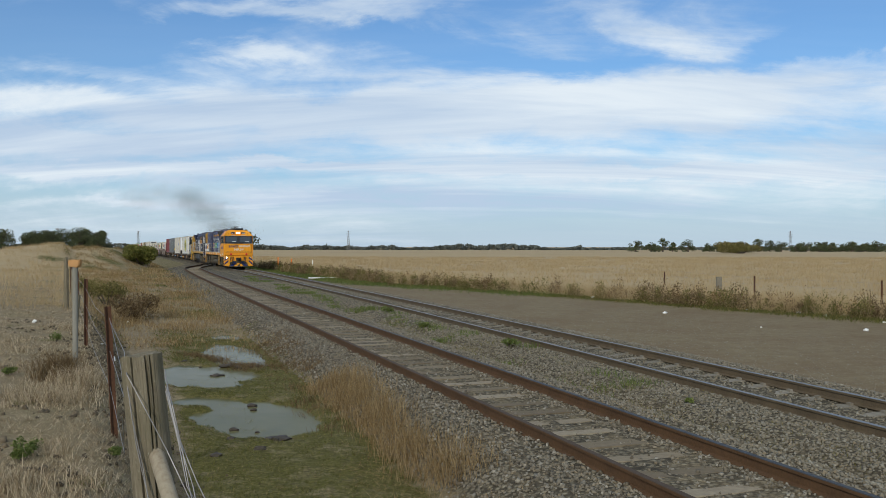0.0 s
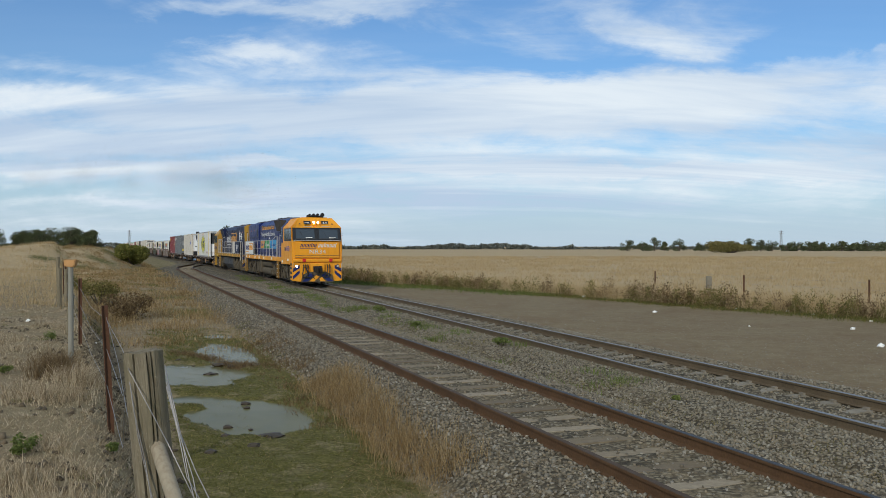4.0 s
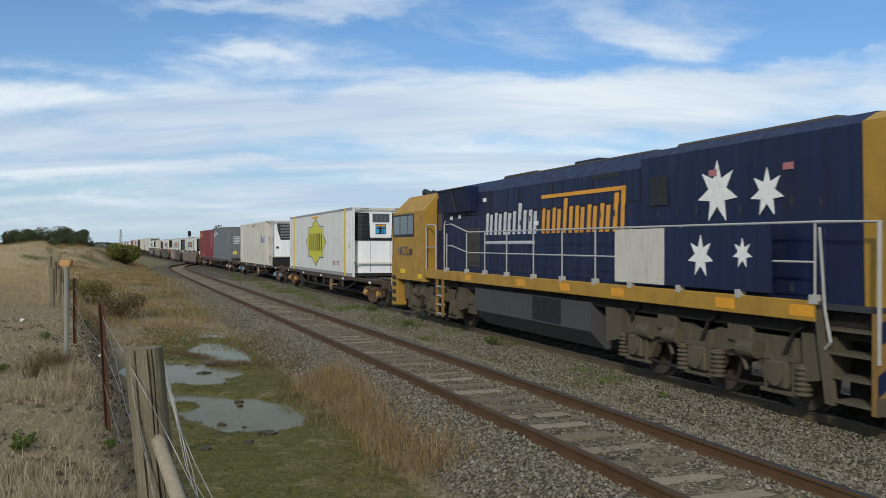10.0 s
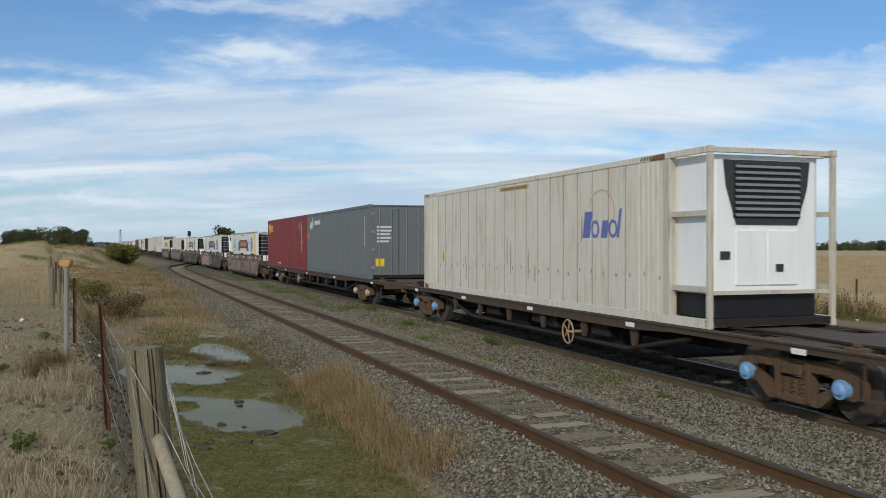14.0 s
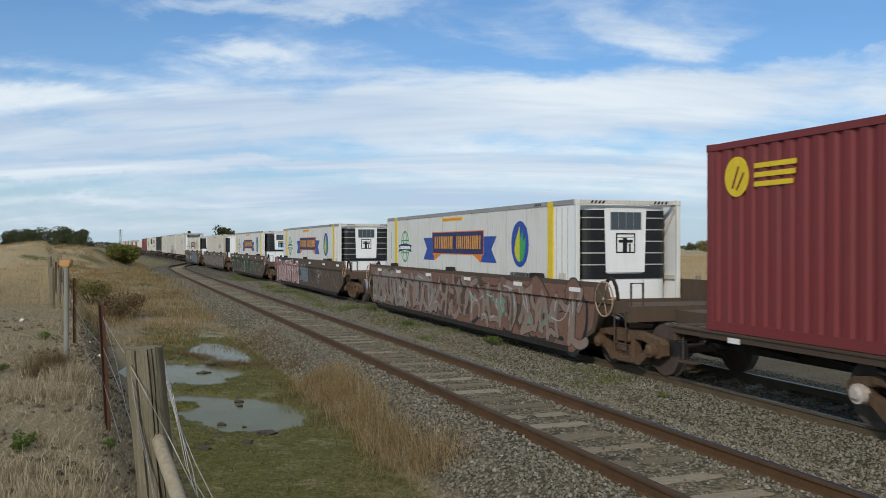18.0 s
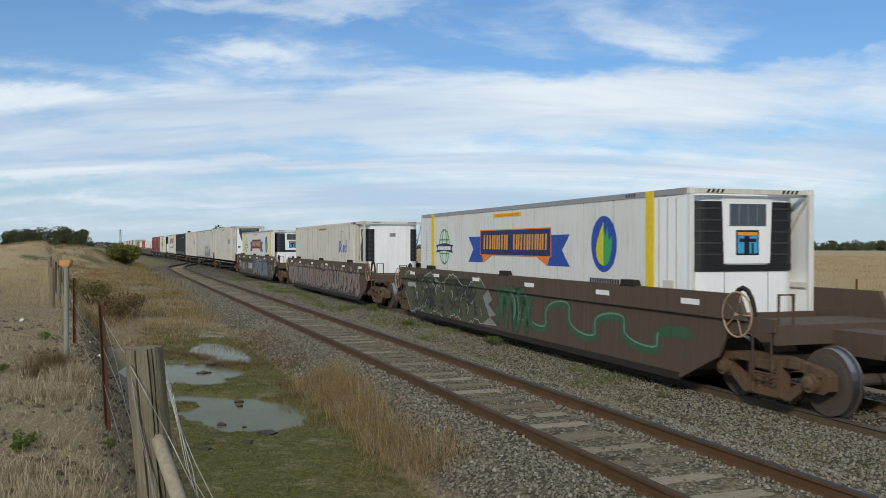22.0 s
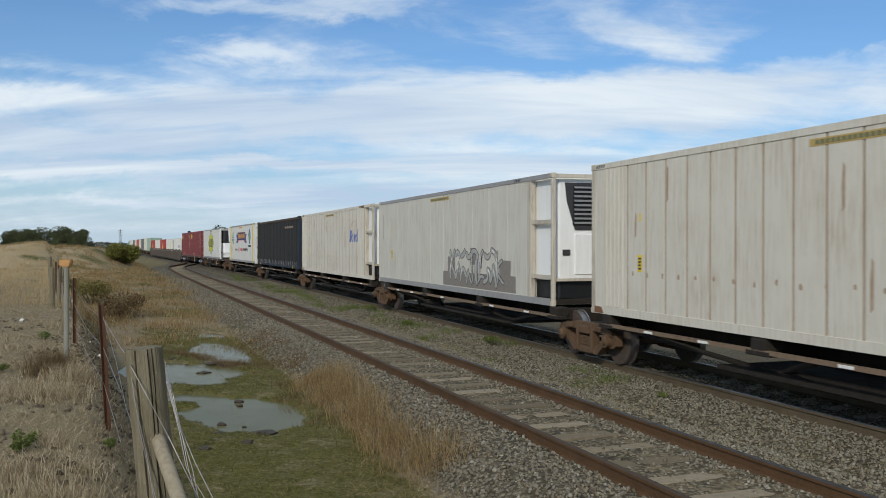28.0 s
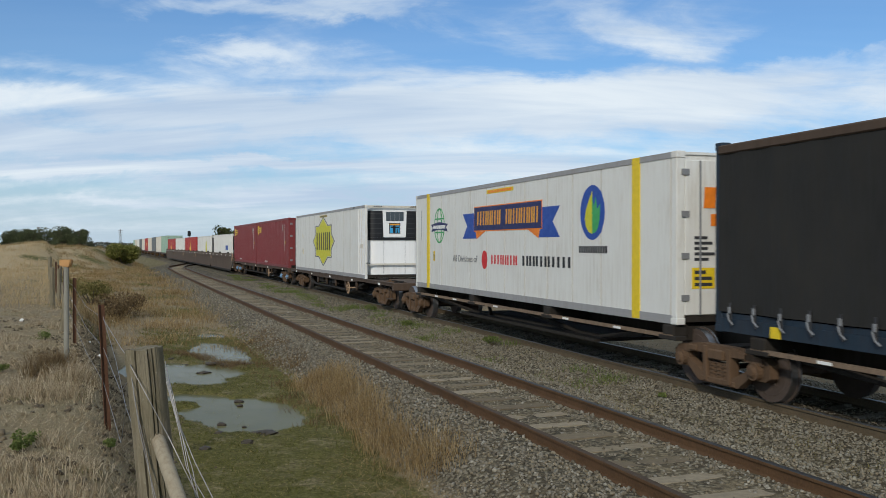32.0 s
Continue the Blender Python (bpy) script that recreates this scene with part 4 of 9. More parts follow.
def spray(name, shapes, mat, parent, faces, layer, label=""):
    """Sprayed shapes that run over the wall and up over its thicker top rail."""
    for face, over in ((faces[0], False), (faces[1], True)):
        got = [q for q in (cut(s_, RAIL_FOOT, over) for s_ in shapes) if len(q) > 2]
        if faces[0] is faces[1]:
            got = [] if over else list(shapes)
        if not got:
            continue
        bm = B()
        for i, sh in enumerate(got):
            d = 0.002 + layer * 0.0022 + 0.00004 * i
            bm.faces.new([bm.verts.new(face(a, b, d)) for a, b in sh])
        bmesh.ops.triangulate(bm, faces=bm.faces[:])
        tagged(part(name, bm, mat, parent, label), kind="stuff")


def capped(pts, w):
    """A ribbon with round ends."""
    rim = stroke(pts, w)
    n = len(pts)
    d1 = Vector((pts[-1][0] - pts[-2][0], pts[-1][1] - pts[-2][1]))
    a1 = math.atan2(d1.y, d1.x)
    d0 = Vector((pts[0][0] - pts[1][0], pts[0][1] - pts[1][1]))
    a0 = math.atan2(d0.y, d0.x)
    tip = [(pts[-1][0] + w * math.cos(a1 + math.pi / 2 - k * math.pi / 6), pts[-1][1] + w * math.sin(a1 + math.pi / 2 - k * math.pi / 6)) for k in range(1, 6)]
    tail = [(pts[0][0] + w * math.cos(a0 + math.pi / 2 - k * math.pi / 6), pts[0][1] + w * math.sin(a0 + math.pi / 2 - k * math.pi / 6)) for k in range(1, 6)]
    return rim[:n] + tip + rim[n:] + tail


def sway(p, q, r, bow):
    """A bowed line from p to q."""
    n = 7
    dx, dy = q[0] - p[0], q[1] - p[1]
    k = r.uniform(-bow, bow)
    return [(p[0] + dx * i / n - dy * k * math.sin(math.pi * i / n), p[1] + dy * i / n + dx * k * math.sin(math.pi * i / n)) for i in range(n + 1)]


def piece_lines(a, b, ra, rb, r, bow=0.2):
    """Two to four bowed lines that lean on one another: an abstract sprayed figure."""
    P_ = [(a - ra * r.uniform(0.5, 1), b + rb * r.uniform(0.6, 1)), (a - ra * r.uniform(0.4, 1), b - rb * r.uniform(0.7, 1)), (a + ra * r.uniform(0.3, 1), b + rb * r.uniform(0.2, 1)), (a + ra * r.uniform(0.4, 1), b - rb * r.uniform(0.5, 1)), (a + ra * r.uniform(-0.3, 0.3), b + rb * r.uniform(-0.3, 0.3))]
    ways = r.choice([[(0, 1), (1, 3), (4, 2)], [(0, 4), (4, 1), (2, 3), (4, 2)], [(0, 2), (4, 1), (4, 3)], [(0, 1), (0, 2), (2, 3)], [(0, 3), (1, 2)], [(0, 1), (4, 3), (4, 2), (1, 3)]])
    return [sway(P_[i], P_[j], r, bow) for i, j in ways]


def graffiti(parent, y0, y1, z0, z1, mats, seed, faces, fat=0.2, bow=0.25, each=0.8, spots=0, dark=0.05, rim=0.035, glints=1, square=False):
    """Layers of sprayed figures: shade, rim, body, spots and glints, no letters."""
    r = random.Random(seed)
    W, H = y1 - y0, z1 - z0
    n = max(2, int(W / (H * each)))
    lines = []
    for i in range(n):
        lines += piece_lines(y0 + W * (i + 0.5) / n, (z0 + z1) / 2, W / n * 0.52, H * 0.5 - fat * 0.7, r, bow)
    wide = [fat * r.uniform(0.7, 1.15) for _ in lines]
    shade, edge, body, spot, glint = mats
    capped_ = stroke if square else capped
    if shade:
        spray("sprayed_shade", [capped_([(a + dark, b - dark) for a, b in L], w + rim * 1.3) for L, w in zip(lines, wide)], shade, parent, faces, 0)
    spray("sprayed_rim", [capped_(L, w + rim) for L, w in zip(lines, wide)], edge, parent, faces, 1)
    spray("sprayed_body", [capped_(L, w) for L, w in zip(lines, wide)], body, parent, faces, 2)
    if spots:
        spray("sprayed_spot", [blob(p[0] + r.uniform(-0.4, 0.4) * fat, p[1] + r.uniform(-0.4, 0.4) * fat, fat * r.uniform(0.15, 0.42), fat * r.uniform(0.15, 0.4), r, 9, 0.25) for p in (r.choice(r.choice(lines)) for _ in range(spots))], spot, parent, faces, 3)
    if glints:
        spray("sprayed_glint", [stroke([(p[0] - w * 0.55, p[1] + w * 0.3) for p in L[1:r.randint(4, 7)]], 0.012 + 0.012 * r.random()) for L, w in zip(lines, wide) if r.random() < 0.7 * glints], glint, parent, faces, 4)


# ---- well wagons ----
WELL_HALF = 10.45


def well_wagon(o, seed, art, label, near=True, mat=WELL_BROWN):
    h = WELL_HALF
    w = vehicle("well_wagon", label, "well wagon", o, h - 1.6, "well wagons")
    e = 8.0
    for s in (-1, 1):
        bm = B()
        prism(bm, [(-e + 0.75, 0.16), (e - 0.75, 0.16), (e + 0.25, 0.62), (e + 0.45, 0.98), (e + 1.5, 1.1), (e + 1.5, 1.28), (-e - 1.5, 1.28), (-e - 1.5, 1.1), (-e - 0.45, 0.98), (-e - 0.25, 0.62)], "x", s * 1.27, s * 1.31)
        part("side_wall", bm, mat, w)
        bm = B()
        prism(bm, [(-e - 0.95, 1.22), (e + 0.95, 1.22), (e + 0.75, 1.6), (-e - 0.75, 1.6)], "x", s * 1.29, s * 1.37)
        part("top_rail", bm, mat, w)
        part("bottom_rail", box(B(), s * 1.2, s * 1.33, -e + 0.8, e - 0.8, 0.12, 0.24), UNDER, w)
        for y in (-5.7, 0.0, 5.7):
            part("lug", kept("lug", lambda: prism(B(), [(-0.28, 1.58), (0.28, 1.58), (0.2, 1.7), (-0.24, 1.7)], "x", -0.06, 0.06), UNDER), None, w, place=pose(s * 1.31, y, 0))
        for y in (-7.6, -5.2, -2.0, 1.3, 4.6, 7.4):
            part("reflector", kept("well_reflector", lambda: box(B(), -0.005, 0.006, -0.24, 0.24, 1.38, 1.47), REFLECT), None, w, place=pose(s * 1.375, y + 0.2, 0))
    part("well_floor", box(B(), -1.25, 1.25, -e + 0.6, e - 0.6, 0.2, 0.3), UNDER, w)
    for s in (-1, 1):
        bm = box(B(), -1.28, 1.28, s * (e + 0.2), s * (e + 1.5), 1.1, 1.18)
        box(bm, -0.3, 0.3, s * (e + 0.2), s * (h - 0.05), 0.78, 1.12)
        box(bm, -1.26, 1.26, s * (e - 0.6), s * (e - 0.55), 0.3, 1.2)
        box(bm, -1.28, 1.28, s * (e + 1.44), s * (e + 1.52), 0.92, 1.2)
        part("end_platform", bm, mat, w)
        bogie(w, s * (e + 1.05), BOGIE_BROWN, frame_mat=BOGIE_BROWN)
        coupler(w, s * (h - 0.1), s)
        bm = B()
        for q in (-1, 1):
            rods(bm, [(q * 1.2, s * (e + 1.45), 1.18), (q * 1.2, s * (e + 1.45), 1.62), (q * 0.95, s * (e + 1.45), 1.62), (q * 0.95, s * (e + 1.45), 1.18)], 0.018)
            rods(bm, [(q * 1.28, s * (e + 1.0), 0.45), (q * 1.28, s * (e + 1.0), 1.1)], 0.016)
            rods(bm, [(q * 1.28, s * (e + 1.4), 0.45), (q * 1.28, s * (e + 1.4), 1.1)], 0.016)
            rods(bm, [(q * 1.28, s * (e + 1.0), 0.5), (q * 1.28, s * (e + 1.4), 0.5)], 0.016)
        part("handrail", bm, RAIL_BROWN, w)
        arch = [(1.1, s * (e + 0.55) + 0.28 * math.cos(a), 1.18 + 0.5 * math.sin(a)) for a in np.linspace(0, math.pi, 9)]
        part("hoop", rods(B(), arch, 0.035, 8), UNDER, w)
    handwheel(w, 1.36, e + 0.75, 1.3, 0.33)
    handwheel(w, 1.3, -e - 1.3, 1.2, 0.33)
    if near:
        face = on_side(1.31, 1)
        art(w, (face, on_side(1.37, 1)))
        mark("stencil", bars(-8.1, 0.98, -7.2, 1.12, [(1, 0)] * 4), SPRAY_PALE, w, face)
    return w

# ---- containers: bottom at z = 0 of their own space ----
def ribbed(L0, L1, x, z0, z1, pitch, depth, duty, side):
    """A side sheet with upright ribs: pitch along the length, depth inwards, duty the share of the flat."""
    bm = B()
    pts, y = [], L0
    k = max(1, round((L1 - L0) / pitch))
    p = (L1 - L0) / k
    sl = min(p * (1 - duty) * 0.3, 0.05)
    for i in range(k):
        y = L0 + i * p
        f = p * duty
        pts += [(y, 0), (y + f, 0), (y + f + sl, depth), (y + p - sl, depth)]
    pts.append((L1, 0))
    lo = [bm.verts.new((side * (x - d), yy, z0)) for yy, d in pts]
    hi = [bm.verts.new((side * (x - d), yy, z1)) for yy, d in pts]
    for i in range(len(pts) - 1):
        f = bm.faces.new((lo[i], lo[i + 1], hi[i + 1], hi[i]))
        # on wide flats the slopes and recesses take the second, darker colour
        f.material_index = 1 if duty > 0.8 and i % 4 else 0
    return bm


def corner_post(H, k=0.08):
    bm = box(B(), -k, k, -k * 0.94, k * 0.94, 0.11, H - 0.11, 0.01)
    for z in (0, H - 0.118):
        box(bm, -k * 1.1, k * 1.1, -k * 1.1, k * 1.1, z, z + 0.118, 0.012)
    return bm


def hazard(parent, face, a0, b0, n=4):
    mark("hazard_stripe", [rect(a0 + i * 0.09, b0, a0 + i * 0.09 + 0.045, b0 + 0.06, 0.6) for i in range(n)], BLACK, parent, face)


def box_container(o0, o1, base, skin, label, H=2.9, W=2.5, pitch=0.28, depth=0.035, duty=0.5, frame_d=0.0, rail_mat=None, name="shipping_container", half=None, group="containers on the train", posts=None):
    """The shell: sheets, rails, posts, roof, floor. frame_d: depth of the open frame at the forward end."""
    L = o1 - o0
    c = vehicle(name, label, "container", (o0 + o1) / 2, half or L * 0.42, group, base=base)
    h, w = L / 2, W / 2
    f = h - frame_d
    rail_mat = rail_mat or skin
    for s in (-1, 1):
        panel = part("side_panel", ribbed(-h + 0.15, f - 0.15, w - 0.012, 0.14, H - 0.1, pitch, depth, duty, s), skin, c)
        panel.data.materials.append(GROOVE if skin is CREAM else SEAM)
        part("bottom_rail", box(B(), s * (w - 0.1), s * w, -h + 0.14, h - 0.14, 0.01, 0.155), rail_mat, c)
        part("top_rail", box(B(), s * (w - 0.07), s * w, -h + 0.14, h - 0.14, H - 0.11, H - 0.01), rail_mat, c)
        for e in (-1, 1):
            slim = bool(frame_d) and e > 0
            part("corner_post", kept("corner_post%.2f" % H + skin.name + str(slim), lambda: corner_post(H, 0.045 if slim else 0.08), posts or skin), None, c, place=pose(s * (w - (0.05 if slim else 0.085)), e * (h - (0.05 if slim else 0.085)), 0))
        if frame_d:
            part("frame_post", kept("frame_post%.2f" % H + skin.name, lambda: box(B(), -0.06, 0.06, -0.1, 0.1, 0.1, H - 0.05, 0.01), posts or skin), None, c, place=pose(s * (w - 0.065), f - 0.1, 0))
    part("roof", box(B(), -w + 0.03, w - 0.03, -h + 0.03, f - 0.02, H - 0.06, H - 0.015), skin, c)
    part("floor", box(B(), -w + 0.03, w - 0.03, -h + 0.03, h - 0.03, 0.04, 0.15), UNDER, c)
    part("front_wall", box(B(), -w + 0.03, w - 0.03, f - 0.1, f - 0.05, 0.1, H - 0.04), skin, c)
    part("end_wall", box(B(), -w + 0.03, w - 0.03, -h + 0.04, -h + 0.09, 0.1, H - 0.04), skin, c)
    return c, h, w, H, f


def doors(c, e, h, w, H, skin, marks=None):
    """Two leaves with locking bars on the end e (+1 forward)."""
    for s in (-1, 1):
        d = part("door", box(B(), min(s * 0.02, s * (w - 0.17)), max(s * 0.02, s * (w - 0.17)), e * (h - 0.04), e * (h - 0.005), 0.16, H - 0.15, 0.01), skin, c)
        for a in (0.3, 0.8):
            part("locking_bar", rods(B(), [(s * a, e * (h + 0.02), 0.16), (s * a, e * (h + 0.02), H - 0.16)], 0.018, 8), MIDGREY, d)
        for z in (0.4, 1.1, 1.8, 2.5):
            part("hinge", box(B(), s * (w - 0.24), s * (w - 0.1), e * (h - 0.01), e * (h + 0.02), z, z + 0.1), MIDGREY, d)
    if marks:
        marks(c)


def louvre(name, parent, x0, x1, z0, z1, y, n, mat=BLACK, slat=DARK):
    g = part(name, box(B(), x0, x1, y - 0.03, y, z0, z1, 0.01), mat, parent)
    for i in range(n):
        z = z0 + (z1 - z0) * (i + 0.5) / n
        bm = B()
        prism(bm, [(y - 0.01, z + 0.02), (y + 0.03, z - 0.02), (y + 0.036, z - 0.012), (y, z + 0.03)], "x", x0 + 0.03, x1 - 0.03)
        part("slat", bm, slat, g)
    return g


def cooling_unit(c, h, f, w, H, kind):
    """The refrigeration unit in the open frame at the forward end."""
    soot = FRAME_SOOT if kind == "snow" else FRAME_PALE
    z0, z1 = 0.55, H - 0.12
    y0, y1 = f - 0.06, h - 0.2
    u = w - 0.16
    turn_r = 0.16 if kind == "snow" else 0.34

    def way(grow, x_in=0.0, y_in=y0):
        """Half of the rounded plan, from the side round the corner to the front."""
        out = [(u + grow, y_in)]
        for i in range(9):
            a = math.pi / 2 * i / 8
            out.append((u - turn_r + (turn_r + grow) * math.cos(a), y1 - turn_r + (turn_r + grow) * math.sin(a)))
        return out + [(x_in, y1 + grow)]

    def wrap(s, lo_, hi_, g0, g1, x_in, y_in):
        """A curved band on one corner of the casing."""
        ring = way(g1, x_in, y_in) + way(g0, x_in, y_in)[::-1]
        return prism(B(), [(s * a, b) for a, b in ring], "z", lo_, hi_)

    half_ = way(0.0)[:-1]
    shape = half_ + [(-a, b) for a, b in half_[::-1]]
    body = part("cooling_unit", prism(B(), shape, "z", z0, z1), REEFER, c, "white refrigeration unit with dark air grilles")
    low_ = [(a * 0.985, b - 0.012 if b > y0 else b) for a, b in shape]
    part("lower_panel", prism(B(), low_, "z", 0.16, z0 - 0.012), BLACK if kind == "snow" else REEFER, body)
    if kind in ("wing", "deep"):
        lo = z0 + (z1 - z0) * (0.48 if kind == "wing" else 0.36)
        side_y = y1 - 0.78
        for s in (-1, 1):
            g = part("side_grille", wrap(s, lo, z1 - 0.1, -0.02, 0.012, 0.42, side_y), BLACK, body)
            for i in range(5):
                z = lo + 0.1 + (z1 - 0.2 - lo) * (i + 0.3) / 5
                part("slat", wrap(s, z, z + (0.03 if kind == "wing" else 0.026), 0.0, 0.022, 0.46, side_y + 0.06), DARK if kind == "wing" else CHROME, g)
            part("lower_band", wrap(s, lo - 0.11, lo - 0.002, -0.02, 0.02, 0.0, side_y), BLACK, body)
            part("panel_seam", box(B(), s * 0.02 - 0.006 + s * 0.42, s * 0.02 + 0.006 + s * 0.42, y1 - 0.01, y1 + 0.004, 0.2, lo - 0.12), MIDGREY, body)
        part("centre_panel", prism(B(), [(-0.46, lo + 0.02), (0.46, lo + 0.02), (0.5, z1 - 0.02), (-0.5, z1 - 0.02)], "y", y1 - 0.01, y1 + 0.03), REEFER, body)
        fc = on_front(y1 + 0.03)
        top_z = z1 - 0.1
        part("solar_panel", box(B(), -0.36, 0.36, y1 + 0.02, y1 + 0.05, top_z - 0.4, top_z - 0.04), GLASS, body)
        mark("solar_line", [rect(-0.36 + 0.18 * k - 0.006, top_z - 0.4, -0.36 + 0.18 * k + 0.006, top_z - 0.04) for k in range(5)], MIDGREY, body, on_front(y1 + 0.05), thick=0.003)
        lz = top_z - 0.7
        mark("emblem_plate", [rect(-0.23, lz - 0.2, 0.23, lz + 0.22)], BLACK, body, fc)
        mark("emblem_field", [rect(-0.2, lz - 0.17, 0.2, lz + 0.12)], DECAL_CYAN if kind == "wing" else REFLECT, body, fc, thick=0.008)
        mark("emblem_crown", [rect(-0.2, lz + 0.13, 0.2, lz + 0.19)], DECAL_GOLD if kind == "wing" else REFLECT, body, fc, thick=0.008)
        mark("emblem", [rect(-0.07, lz - 0.17, 0.03, lz + 0.12), rect(-0.17, lz + 0.02, 0.17, lz + 0.08), rect(0.08, lz - 0.17, 0.12, lz + 0.0)], BLACK, body, fc, thick=0.012)
    elif kind == "snow":
        g = mark("grille_surround", [[(-0.85, z1 - 0.08), (0.85, z1 - 0.08), (0.8, z1 - 0.5), (0.6, z1 - 1.12), (-0.6, z1 - 1.12), (-0.8, z1 - 0.5)][::-1]], DARK, body, on_front(y1 + 0.015))
        louvre("grille", body, -0.66, 0.66, z1 - 1.02, z1 - 0.14, y1 + 0.03, 9, BLACK, MIDGREY)
        part("access_door", box(B(), -0.62, 0.0, y1 - 0.01, y1 + 0.03, z0 + 0.12, z1 - 1.2, 0.02), REEFER, body)
        part("access_door", box(B(), 0.02, 0.62, y1 - 0.01, y1 + 0.03, z0 + 0.12, z1 - 1.2, 0.02), REEFER, body)
        part("gauge", box(B(), 0.72, 0.9, y1, y1 + 0.02, z0 + 0.55, z0 + 0.68), DARK, body)
        part("control_box", box(B(), -0.3, -0.16, y1 + 0.02, y1 + 0.05, z0 + 0.35, z0 + 0.47), DARK, body)
    else:
        for s in (-1, 1):
            g = part("side_grille", wrap(s, z0 + 0.75, z1 - 0.2, -0.02, 0.012, u - 0.2, y1 - 0.72), BLACK, body)
            for i in range(6):
                z = z0 + 0.85 + (z1 - z0 - 1.15) * i / 6
                part("slat", wrap(s, z, z + 0.05, 0.0, 0.03, u - 0.18, y1 - 0.68), DARK, g)
        part("centre_panel", box(B(), -0.6, 0.6, y1 - 0.01, y1 + 0.03, z0 + 0.1, z1 - 0.06, 0.03), REEFER, body)
        mark("name_plate", [rect(-0.12, z1 - 0.5, 0.12, z1 - 0.36)], MIDGREY, body, on_front(y1 + 0.03))
    bm = box(B(), -w + 0.06, w - 0.06, h - 0.13, h - 0.05, H - 0.1, H - 0.02)
    part("top_beam", bm, soot, c)
    bm = box(B(), -w + 0.06, w - 0.06, h - 0.13, h - 0.05, 0.03, 0.12)
    part("bottom_beam", bm, soot, c)
    part("middle_beam", box(B(), -w + 0.06, w - 0.06, h - 0.12, h - 0.06, 0.54, 0.6), soot, c)
    for s in (-1, 1):
        if kind in ("wing", "deep"):
            cheek = part("side_cheek", box(B(), s * (w - 0.05), s * (w - 0.022), f - 0.02, h - 0.1, 0.14, H - 0.1, 0.004), REEFER, c)
            for k in range(3):
                part("cheek_rib", box(B(), s * (w - 0.03), s * (w - 0.012), f + 0.16 + 0.26 * k, f + 0.2 + 0.26 * k, 0.2, H - 0.16), FRAME_PALE, cheek)
            part("latch_plate", box(B(), s * (w - 0.03), s * (w - 0.006), f + 0.3, f + 0.62, 1.2, 1.36, 0.004), FRAME_PALE, cheek)
        if kind == "snow":
            part("side_bar", box(B(), s * (w - 0.1), s * (w - 0.04), f - 0.05, h - 0.1, H * 0.62, H * 0.65), soot, c)
            part("gusset", box(B(), s * (w - 0.1), s * (w - 0.05), f - 0.05, h - 0.1, H * 0.2, H * 0.23), soot, c)
            continue
        part("brace", rods(B(), [(s * (w - 0.07), f - 0.05, H * 0.45), (s * (w - 0.07), h - 0.1, H - 0.15)], 0.025, 6), soot, c)
        part("brace", rods(B(), [(s * (w - 0.07), f - 0.05, H * 0.4), (s * (w - 0.07), h - 0.1, 0.2)], 0.025, 6), soot, c)
        part("gusset", box(B(), s * (w - 0.1), s * (w - 0.05), f - 0.05, h - 0.1, H * 0.42, H * 0.45), soot, c)
        hazard(c, on_front(h - 0.049), -0.9 if s < 0 else 0.6, H - 0.09)
        hazard(c, on_front(h + 0.004), s * (w - 0.085) - 0.05, H * 0.2, 2)
    hazard(c, on_side(w, 1), f - 0.9, H - 0.09)


# ---- liveries as plain shapes in their colours ----
def livery_diamond(c, w, a, b, k, side=1):
    face = on_side(w - 0.012, side)
    out = [(-2.42, 0), (-1.78, 0.36), (-1.78, 0.76), (-1.02, 0.76), (0, 1.18), (1.02, 0.76), (1.78, 0.76), (1.78, 0.36), (2.42, 0), (1.78, -0.36), (1.78, -0.76), (1.02, -0.76), (0, -1.18), (-1.02, -0.76), (-1.78, -0.76), (-1.78, -0.36)]
    sc = lambda q: [(a + p * k * q, b + r * k * q) for p, r in out][::-1]
    mark("emblem_border", [sc(1.0)], BLACK, c, face, thick=0.004)
    mark("emblem_line", [sc(0.945)], WHITE_SIGN, c, face, thick=0.006)
    mark("emblem_field", [sc(0.92)], LIME, c, face, thick=0.008)
    mark("emblem_word", rhythm(a - 1.62 * k, b - 0.42 * k, a + 1.62 * k, b + 0.42 * k, "IIIIOI"), BLACK, c, face, thick=0.011)


